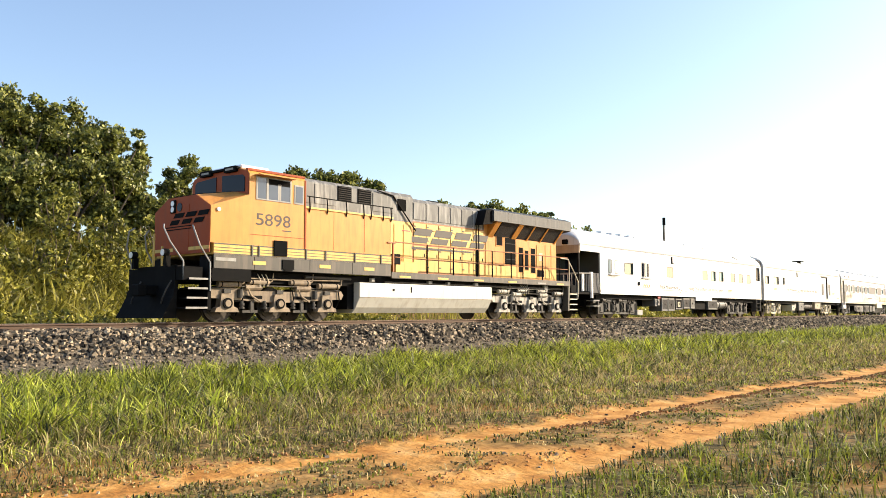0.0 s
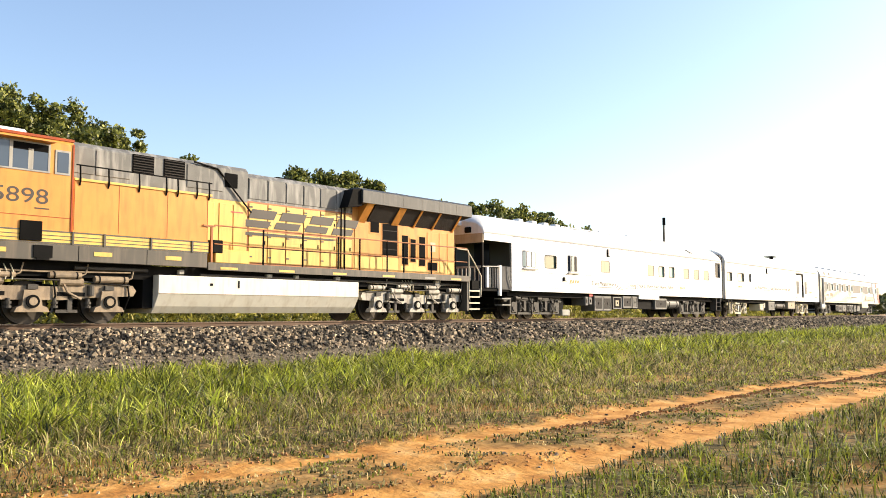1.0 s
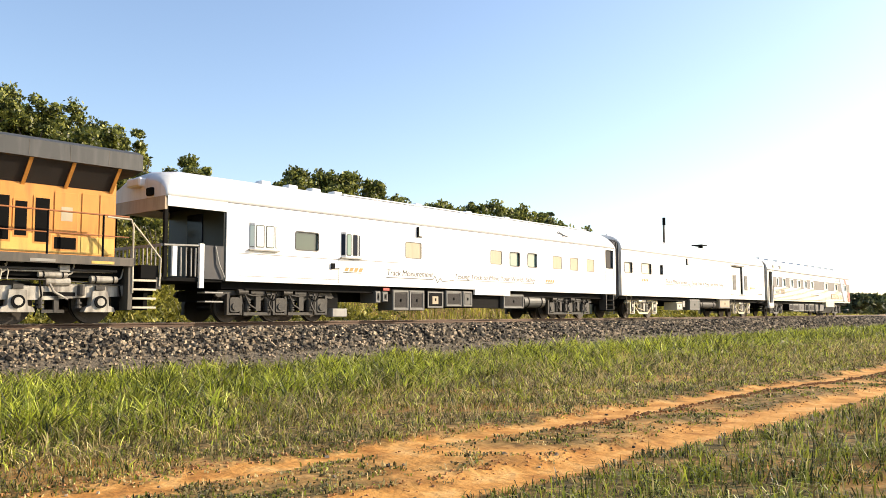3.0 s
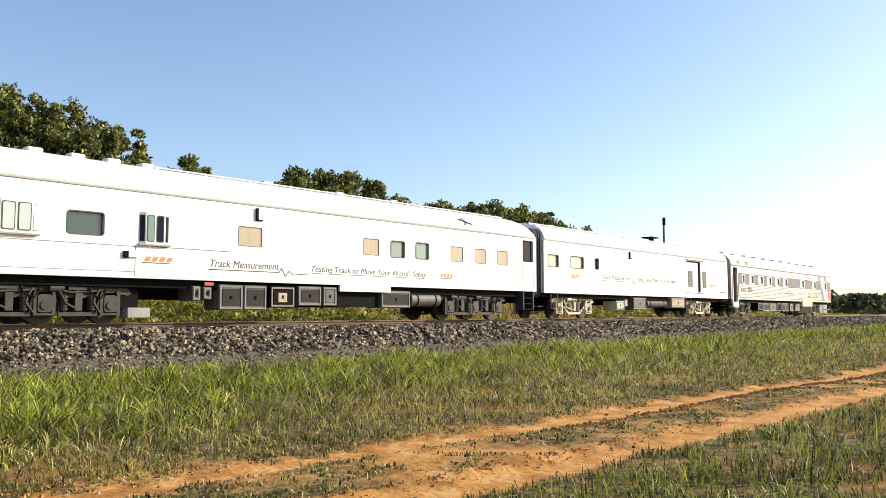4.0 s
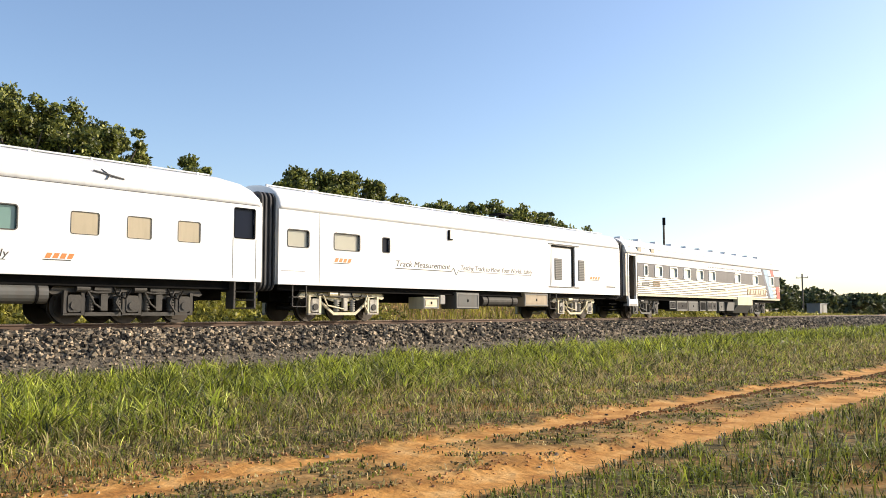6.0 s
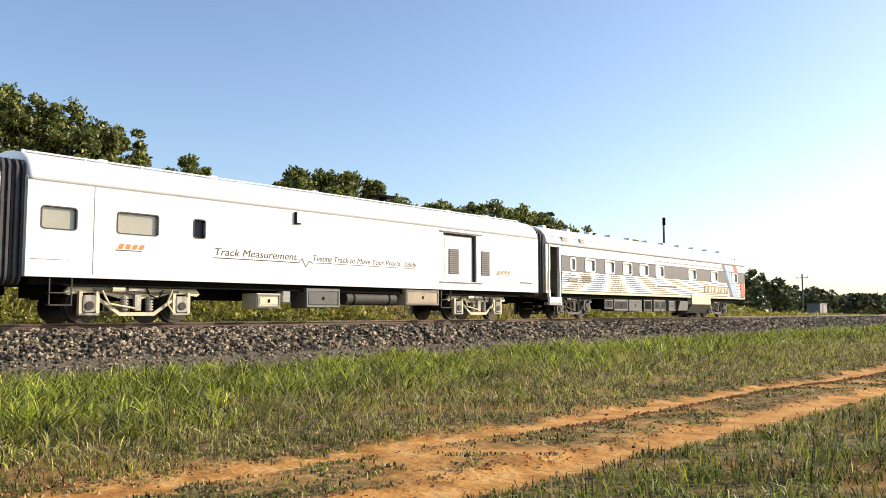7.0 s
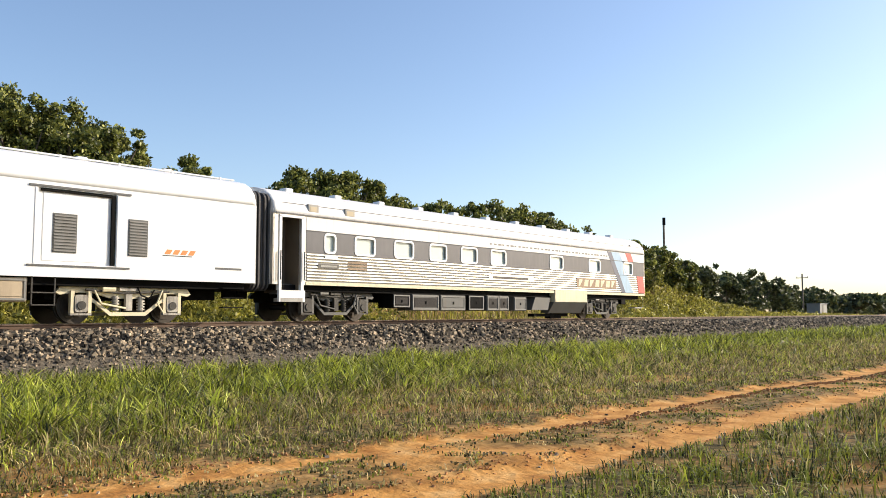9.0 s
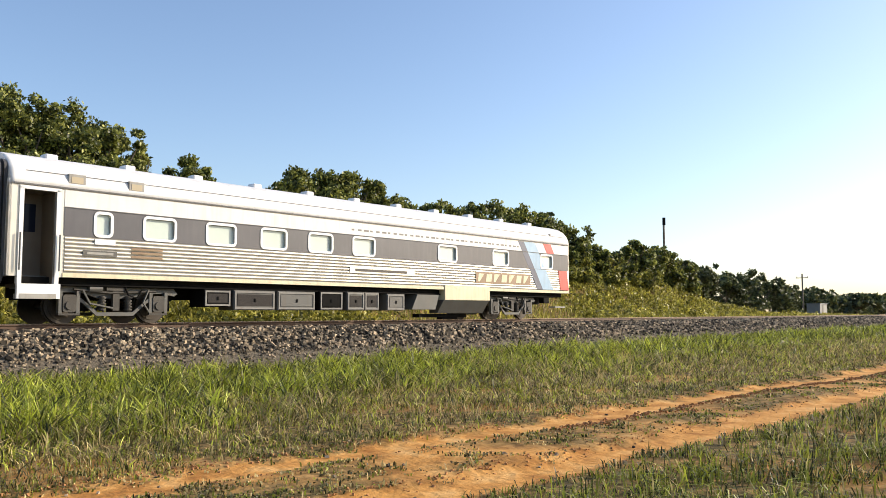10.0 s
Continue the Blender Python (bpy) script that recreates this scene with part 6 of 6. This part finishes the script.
for i in range(13):
    vpart("gate_bar", boxes((33.565, 33.595, -1.32 + i * 0.22, -1.28 + i * 0.22, 1.36, 2.1)), M_BOXLIGHT, c1)
vpart("side_panel", boxes((34.86, 35.5, -1.5, -1.44, 1.24, 2.2)), M_DIAPH, c1, "dark grey platform side panel")
vpart("grab_iron", pipe(bmesh.new(), [(35.2, -1.52, 2.2), (35.3, -1.56, 1.7), (35.5, -1.56, 1.3)], 0.022), M_BOXLIGHT, c1)
vpart("platform_step", boxes((34.9, 35.5, -1.5, -1.1, 0.58, 0.62), (34.9, 35.5, -1.5, -1.1, 0.84, 0.88)), M_BOXLIGHT, c1, "pale platform steps")
vpart("floodlight", boxes((33.5, 33.7, -0.9, -0.6, 3.55, 3.78), bevel=0.03), M_BLACK, c1)
vpart("horn_box", boxes((33.4, 33.75, -0.4, 0.3, 3.85, 4.1), bevel=0.04), M_WHITE, c1, "white box on the canopy end")
coupler(c1, 33.0, 33.5)

# -- second car: white baggage car with a wide side door --
MID = 70.2
c2 = thing("baggage_car", "white passenger baggage car with louvred sliding door", "railway car", "passenger cars of the train")
VEH.append((c2, MID))
W2 = [(59.66, 60.5, 2.36, 2.88, M_BLIND), (61.6, 62.74, 2.37, 2.90, M_BLIND), (63.85, 64.2, 2.40, 2.90, M_DARKGLASS)]
DOOR2 = (74.62, 76.62, 1.48, 3.34)
vpart("side_wall", wall(59.3, 81.0, 1.16, 3.5, -1.52, -1.40, [w[:4] for w in W2] + [DOOR2]), M_WHITE, c2, "glossy white side wall")
vpart("side_wall", boxes((59.3, 81.0, 1.44, 1.52, 1.16, 3.5)), M_WHITE, c2, "glossy white side wall")
vpart("roof", roof(59.32, 80.98, 3.502, 4.38, False, False), M_WHITE, c2, "white turtle-back roof")
for x0, x1, z0, z1, m in W2:
    window(c2, x0, x1, z0, z1, m, deep=0.07, label="pale window in a rubber frame")
# black strips paint the gap and the shaded right and top of the recess
vpart("door_gap_shade", boxes((76.50, 76.60, -1.50, -1.44, 1.5, 3.32), (74.7, 76.5, -1.50, -1.44, 3.27, 3.33)), M_BLACK, c2, "black strips for the gap and shade in the door recess")
door2 = vpart("baggage_door", boxes((DOOR2[0], DOOR2[1], -1.43, -1.39, DOOR2[2], DOOR2[3])), M_WHITE, c2, "recessed white sliding door")
vpart("door_panel", boxes((74.78, 76.45, -1.445, -1.43, 1.56, 3.25), bevel=0.005), M_WHITE, door2)
for z0, z1 in ((3.36, 3.41), (1.42, 1.46)):
    vpart("door_track", boxes((74.4, 77.0, -1.55, -1.52, z0, z1)), M_SEAM, c2)
for x0 in (74.55, 76.64):
    vpart("door_trim", boxes((x0, x0 + 0.05, -1.535, -1.52, 1.48, 3.34)), M_WHITE, c2)
for x0, x1, y in ((75.02, 75.62, -1.445), (76.95, 77.5, -1.52)):
    lv = vpart("louvre", boxes((x0, x1, y - 0.015, y, 1.77, 2.75)), M_BOXGREY, c2, "grey louvred air grille")
    for i in range(12):
        vpart("slat", boxes((x0 + 0.03, x1 - 0.03, y - 0.035, y - 0.015, 1.80 + i * 0.079, 1.838 + i * 0.079)), M_BOXMID, lv)
vpart("panel_seam", boxes((60.95, 60.965, -1.524, -1.52, 1.25, 3.5)), M_SEAM, c2)
vpart("panel_seam", boxes((59.4, 60.35, -1.524, -1.52, 1.58, 1.592)), M_SEAM, c2)
black_grab(c2, 67.42, 3.07, 3.45)
small_mark(c2, 61.6, 1.95, 0.8)
small_mark(c2, 78.0, 1.88, 1.0)
vpart("reporting_mark", boxes((79.6, 80.5, -1.525, -1.52, 1.52, 1.58)), M_SEAM, c2)
vwriting("lettering", "Track Measurement", 0.30, 64.55, -1.522, 1.94, 3.0, M_LETTER, c2, "dark italic side lettering", 0.2)
vpart("lettering_line", pipe(bmesh.new(), [(64.5, -1.524, 1.86), (67.6, -1.524, 1.86), (67.75, -1.524, 2.0), (67.9, -1.524, 1.74), (68.05, -1.524, 1.92), (68.2, -1.524, 1.86)], 0.012, 4), M_LETTER, c2)
vwriting("lettering", "Testing Track to Move Your World.. Safely", 0.27, 68.2, -1.522, 1.94, 4.9, M_LETTER, c2, "dark italic side lettering", 0.2)
vpart("lettering_line", boxes((68.2, 73.0, -1.525, -1.52, 1.87, 1.89)), M_SEAM, c2)
roof_pipe(c2, 59.5, 80.8, -0.62, 4.35)
vpart("roof_fan", boxes((72.45, 72.65, -0.45, -0.2, 4.30, 4.58), (72.1, 73.0, -0.6, 0.1, 4.57, 4.64), bevel=0.02), M_BLACK, c2, "dark roof fan")
for x in (61.5, 65.0, 69.0, 76.0, 78.5):
    vpart("roof_vent", boxes((x, x + 0.3, -0.5, -0.2, 4.32, 4.44), bevel=0.03), M_ROOFWHITE, c2, "small white roof vent")
under(c2, 59.3, 81.0, 1.16)
gear_box(c2, 66.1, 67.0, 0.42, 0.87, M_CREAM, "cream equipment box")
gear_box(c2, 68.0, 69.46, 0.43, 1.07, M_BOXGREY, "grey battery box")
gear_box(c2, 72.63, 74.48, 0.55, 1.13, M_BOXTAN, "tan dusty equipment box")
vpart("air_tank", rod(bmesh.new(), (69.9, -1.1, 0.76), (72.3, -1.1, 0.76), 0.22, 18), M_TRUCKGREY, c2, "grey cylindrical air tank")
for x in (70.2, 71.9):
    vpart("tank_strap", rod(bmesh.new(), (x, -1.1, 0.76), (x + 0.06, -1.1, 0.76), 0.235, 18), M_BLACK, c2)
vpart("valve_box", boxes((67.1, 67.4, -1.4, -1.1, 0.6, 0.95), bevel=0.02), M_BOXLIGHT, c2)
for x0 in (74.55, 57.9 + 2.0):
    vpart("step_frame", boxes((x0, x0 + 0.03, -1.48, -1.44, 0.46, 1.16), (x0 + 0.55, x0 + 0.58, -1.48, -1.44, 0.46, 1.16), (x0, x0 + 0.58, -1.5, -1.3, 0.46, 0.49), (x0, x0 + 0.58, -1.5, -1.3, 0.76, 0.79)), M_TRUCKGREY, c2, "steel rung steps")
for z in (0.42, 0.70, 0.98):
    vpart("step", boxes((79.9, 80.6, -1.5, -1.3, z, z + 0.03)), M_BLACK, c2)
car_truck(c2, (61.05, 63.7), M_TRUCKSILVER, "dirty silver four-wheel truck frame", M_CREAM)
car_truck(c2, (75.9, 78.45), M_TRUCKSILVER, "dirty silver four-wheel truck frame", M_CREAM)
end_wall(c2, 59.36, 1.16, 3.5, M_WHITE, -1)
end_wall(c2, 80.94, 1.16, 3.5, M_WHITE, 1)
diaphragm(c2, 59.02, 59.3)
diaphragm(c2, 81.0, 81.28)
coupler(c2, 59.0, 59.4)
coupler(c2, 80.9, 81.3)

# -- third car: stainless fluted sleeper --
MID = 94.0
c3 = thing("fluted_car", "stainless steel fluted passenger car with grey window band", "railway car", "passenger cars of the train")
VEH.append((c3, MID))
W3 = [(83.74, 84.12), (85.09, 85.95), (87.02, 87.92), (88.92, 89.8), (90.78, 91.7), (92.7, 93.65), (97.1, 98.1), (100.5, 101.5), (103.98, 104.85)]
VEST = (81.94, 82.72, 0.98, 3.26)
vpart("side_wall", wall(81.6, 106.3, 1.16, 3.38, -1.50, -1.38, [(a, b, 2.28, 2.80) for a, b in W3] + [(VEST[0], VEST[1], 1.16, 3.26)]), M_STEEL, c3, "dull stainless steel side wall")
vpart("side_wall", boxes((81.6, 106.3, 1.42, 1.50, 1.16, 3.38)), M_STEEL, c3, "dull stainless steel side wall")
vpart("roof", roof(81.62, 106.28, 3.36, 4.30, False, False), M_ROOFWHITE, c3, "pale stainless roof")
vpart("window_band", wall(82.92, 106.2, 2.20, 2.90, -1.515, -1.50, [(a - 0.02, b + 0.02, 2.26, 2.82) for a, b in W3]), M_BAND, c3, "dark grey window band")
for a, b in W3:
    window(c3, a, b, 2.28, 2.80, M_PALEGLASS, M_WHITE, y=-1.515, deep=0.07, label="pale window in a white rounded frame", r=0.07, rim=0.075, proud=0.018)
# grey sheet over the steel wall stands in for shade between the flutes
vpart("flute_backing", boxes((82.94, 106.2, -1.506, -1.50, 1.27, 2.20)), M_BOXMID, c3, "grey backing that paints shade between the flutes")
for i in range(9):
    z = 1.30 + i * 0.1
    vpart("flute", prism_x(bmesh.new(), [(-1.50, z), (-1.528, z + 0.012), (-1.535, z + 0.035), (-1.528, z + 0.058), (-1.50, z + 0.07)], 82.95, 106.2), M_STEEL, c3)
vpart("letter_board", boxes((82.92, 106.2, -1.512, -1.50, 2.92, 3.34)), M_ROOFWHITE, c3, "plain pale letter board")
vpart("gutter", boxes((81.7, 106.2, -1.54, -1.50, 3.36, 3.40)), M_SEAM, c3)
vpart("gutter", boxes((82.92, 106.2, -1.53, -1.50, 2.895, 2.915)), M_SEAM, c3)
vpart("sill_band", boxes((82.92, 106.2, -1.525, -1.50, 1.16, 1.27)), M_CREAM, c3)
vpart("roof_seam", boxes((82.0, 106.0, -1.445, -1.41, 3.72, 3.735)), M_SEAM, c3)
for x in (83.0, 84.6):
    hatch = vpart("roof_hatch", boxes((x, x + 0.44, -1.505, -1.36, 3.46, 3.76), bevel=0.01), M_BOXLIGHT, c3, "framed roof-side hatch")
    vpart("hatch_cover", boxes((x + 0.07, x + 0.37, -1.512, -1.505, 3.53, 3.69)), M_TAN, hatch)
for i in range(11):
    x = 82.8 + i * 2.15
    vpart("roof_vent", boxes((x, x + 0.32, -0.6, -0.25, 4.2, 4.36), bevel=0.03), M_ROOFWHITE, c3, "small white roof vent")
vpart("roof_end_mark", boxes((104.6, 105.3, -1.43, -1.34, 3.66, 3.72), (104.8, 104.9, -1.43, -1.34, 3.72, 3.82)), M_SEAM, c3)
for i in range(34):
    x = 92.6 + i * 0.29
    vpart("lettering_bar", boxes((x, x + 0.12 + 0.1 * (i * 7 % 3) / 2, -1.516, -1.512, 3.06, 3.12)), M_BOXMID, c3)
# vestibule
vd = vpart("vestibule", boxes((81.94, 82.72, -0.72, -0.68, 0.9, 3.3), (81.9, 81.95, -1.4, -0.7, 0.9, 3.3), (82.71, 82.76, -1.4, -0.7, 0.9, 3.3), (81.94, 82.72, -1.38, -0.7, 3.26, 3.3)), mat("brown_vestibule_paint", (0.11, 0.09, 0.065), 0.6, var=0.2, grime=0.4), c3, "brown open vestibule")
vpart("vestibule_window", boxes((82.1, 82.55, -0.73, -0.72, 2.3, 3.0)), M_DARKGLASS, vd)
vpart("door_frame", boxes((81.84, 81.94, -1.53, -1.40, 0.98, 3.3), (82.72, 82.82, -1.53, -1.40, 0.98, 3.3), (81.84, 82.82, -1.53, -1.40, 3.26, 3.34)), M_WHITE, vd, "white door frame")
for i, z in enumerate((0.74, 0.98, 1.2)):
    vpart("step", boxes((81.9, 82.76, -1.56 + i * 0.24, -1.2 + i * 0.24, z - 0.12, z)), M_BOXLIGHT if i == 0 else M_BOXGREY, vd, "pale vestibule step")
vpart("step_skirt", boxes((81.84, 82.86, -1.55, -1.45, 0.62, 0.98)), M_WHITE, vd)
vpart("grab_iron", pipe(bmesh.new(), [(81.86, -1.58, 1.3), (81.86, -1.58, 2.2)], 0.02), M_SEAM, vd)
vpart("grab_iron", pipe(bmesh.new(), [(82.80, -1.58, 1.3), (82.80, -1.58, 2.2)], 0.02), M_SEAM, vd)
# signs and stripes
np_ = vpart("small_plate", boxes((83.4, 84.3, -1.545, -1.535, 1.72, 1.86)), M_BOXGREY, c3, "grey plate with pale bar")
vpart("plate_bar", boxes((83.5, 84.2, -1.55, -1.545, 1.76, 1.82)), M_BOXLIGHT, np_)
vpart("small_plate", boxes((83.7, 84.25, -1.545, -1.535, 2.02, 2.16)), M_WHITE, c3)
for z in (1.72, 1.83, 1.93):
    vpart("small_plate", boxes((84.7, 85.6, -1.545, -1.535, z, z + 0.06)), M_BRASS, c3)
nm = vpart("name_plate", boxes((92.5, 95.7, -1.545, -1.535, 1.62, 1.82)), M_STEEL, c3, "steel plate with a dark bar")
vpart("name_bar", boxes((92.75, 95.3, -1.549, -1.545, 1.68, 1.77)), M_LETTER, nm)
sg = vpart("side_sign", boxes((99.3, 103.1, -1.55, -1.535, 1.46, 1.92)), M_BRASS, c3, "brown sign with pale slanted shapes")
for i in range(7):
    x = 99.42 + i * 0.52
    vpart("sign_shape", prism_y(bmesh.new(), [(x, 1.53), (x + 0.36, 1.53), (x + 0.42, 1.85), (x + 0.06, 1.85)] if i % 2 else [(x, 1.53), (x + 0.12, 1.53), (x + 0.3, 1.72), (x + 0.42, 1.85), (x + 0.05, 1.85)], -1.556, -1.55), M_CREAM, sg)
for dx, w, m, zt, zb in ((0.0, 0.42, M_NAVY, 3.34, 1.3), (0.42, 0.85, M_BLUE, 3.34, 1.3), (1.9, 0.6, M_RED, 3.34, 2.92), (2.25, 0.7, M_RED, 2.18, 1.3)):
    xt = 102.25 + dx + (3.34 - zt) * 0.72
    xb = 102.25 + dx + (3.34 - zb) * 0.72
    xb = min(xb, 106.2 - w)
    yy = -1.542
    vpart("stripe", prism_y(bmesh.new(), [(xt, zt), (xt + w, zt), (xb + w, zb), (xb, zb)], yy - 0.002 * (dx + 1), -1.50) if zt < 3 else prism_y(bmesh.new(), [(xt, zt), (xt + w, zt), (102.25 + dx + w + 0.3, 2.92), (102.25 + dx + 0.3, 2.92)], -1.519, -1.50), m, c3, "slanted painted stripe")
for dx, w, m in ((0.3, 0.42, M_NAVY), (0.72, 0.85, M_BLUE)):
    vpart("stripe", prism_y(bmesh.new(), [(102.25 + dx, 2.9), (102.25 + dx + w, 2.9), (102.25 + dx + w + 0.5, 2.2), (102.25 + dx + 0.5, 2.2)], -1.519, -1.513), m, c3, "slanted painted stripe")
    vpart("stripe", prism_y(bmesh.new(), [(102.75 + dx, 2.18), (102.75 + dx + w, 2.18), (102.75 + dx + w + 0.6, 1.3), (102.75 + dx + 0.6, 1.3)], -1.541, -1.50), m, c3, "slanted painted stripe")
# underfloor
under(c3, 81.7, 106.2, 1.16)
gear_box(c3, 87.0, 87.9, 0.45, 0.95, M_BLACK, "black equipment frame", M_BOXLIGHT)
gear_box(c3, 88.0, 89.5, 0.36, 0.95, M_BOXGREY, "grey equipment box with window", M_BOXLIGHT)
gear_box(c3, 89.6, 91.1, 0.36, 0.95, M_BOXGREY, "plain grey equipment box")
gear_box(c3, 91.3, 92.3, 0.36, 0.98, M_BLACK, "dark equipment box", M_BOXGREY)
gear_box(c3, 92.5, 93.3, 0.36, 0.98, M_BOXGREY, "grey louvred box", M_BOXLIGHT)
gear_box(c3, 93.3, 94.0, 0.36, 0.98, M_BOXGREY, "grey louvred box", M_BOXLIGHT)
gear_box(c3, 94.4, 95.3, 0.36, 0.95, M_BOXGREY, "plain grey equipment box")
vpart("equipment_box", prism_y(bmesh.new(), [(95.7, 0.4), (97.0, 0.4), (97.2, 0.95), (96.0, 0.95)], -1.42, -0.7), M_BOXGREY, c3, "slanted grey equipment box")
vpart("side_locker", boxes((97.4, 100.2, -1.56, -0.8, 0.76, 1.34), bevel=0.015), M_CREAM, c3, "cream locker under the sill")
vpart("side_locker_base", prism_x(bmesh.new(), [(-1.54, 0.76), (-1.2, 0.26), (-0.8, 0.26), (-0.8, 0.76)], 97.35, 100.15), M_BOXGREY, c3, "dark lower locker")
vpart("gauge_beam", boxes((96.6, 99.4, -0.95, -0.6, 0.1, 0.24), (98.0, 98.9, -0.9, -0.6, 0.02, 0.12)), M_BLACK, c3, "low black measuring beam over the rail")
car_truck(c3, (83.25, 85.7), M_TRUCKGREY, "grey four-wheel truck frame", M_BOXGREY)
car_truck(c3, (101.0, 103.4), M_TRUCKGREY, "grey four-wheel truck frame", M_BOXGREY)
end_wall(c3, 81.66, 1.16, 3.38, M_ROOFWHITE, -1)
end_wall(c3, 106.24, 1.16, 3.38, M_STEEL, 1)
diaphragm(c3, 81.32, 81.6, z1=3.98)
coupler(c3, 81.3, 81.7)
coupler(c3, 106.2, 106.7)
vpart("end_step", boxes((105.2, 106.0, -1.45, -1.1, 0.5, 0.56)), M_BOXLIGHT, c3)

# ---- poles and the hut ----
def pole(x, y, top, lamp, arm, label):
    z0 = float(ground_z(np.array([x]), np.array([y]))[0])
    p = thing("utility_pole", label, "pole")
    p.location = (x, y, z0)
    h = top - z0
    bm = bmesh.new()
    bmesh.ops.create_cone(bm, cap_ends=True, segments=10, radius1=0.16, radius2=0.11, depth=h + 0.5, matrix=Matrix.Translation((0, 0, h / 2 - 0.25)))
    part("shaft", bm, M_POLE, p)
    if lamp:
        part("transformer", rod(bmesh.new(), (0.03, -0.03, h - 0.8), (0.03, -0.03, h + 0.02), 0.17, 14), M_BLACK, p, "dark can at the pole top")
    if arm:
        part("cross_arm", boxes((-0.06, 0.06, -0.9, 0.9, h - 0.7, h - 0.58)), M_POLE, p)
        for y_ in (-0.8, 0.0, 0.8):
            part("insulator", rod(bmesh.new(), (0, y_, h - 0.58), (0, y_, h - 0.4), 0.05, 8), M_BOXLIGHT, p)
    return p


pole(84.75, 18.2, 10.8, True, False, "tall dark wooden pole with a can on top")
pole(135.2, 18.8, 6.4, False, True, "pale utility pole with a cross arm")
hut_z = float(ground_z(np.array([138.5]), np.array([17.7]))[0])
hut = thing("signal_hut", "small grey metal signal hut beside the track", "signal hut")
hut.location = (138.5, 17.7, hut_z)
part("hut_body", boxes((-1.9, 1.9, -1.0, 1.0, 0.0, 1.95), bevel=0.03), M_CABINET, hut)
part("hut_roof", boxes((-2.0, 2.0, -1.1, 1.1, 1.95, 2.05), bevel=0.02), M_CABINET, hut)
part("hut_door", boxes((-0.9, -0.1, -1.03, -1.0, 0.1, 1.85), bevel=0.01), M_BOXGREY, hut)
mk = thing("marker_post", "short white marker post beside the hut", "post")
mk.location = (144.0, 18.0, float(ground_z(np.array([144.0]), np.array([18.0]))[0]))
part("post", boxes((-0.25, 0.25, -0.2, 0.2, 0.0, 1.8), bevel=0.02), M_WHITE, mk)
# ---- what moves ----
def motions():
    for v, mid in VEH:
        walk(v, [(t, rail_pose(mid + s)) for t, s in RUN])
    steps = [i / 15 for i in range(151)]
    for ob, x, r in TURNING:
        walk(ob, [(t, Matrix.Translation((x, 0, r)) @ Matrix.Rotation(run_at(t) / r, 4, "Y")) for t in steps])


motions()
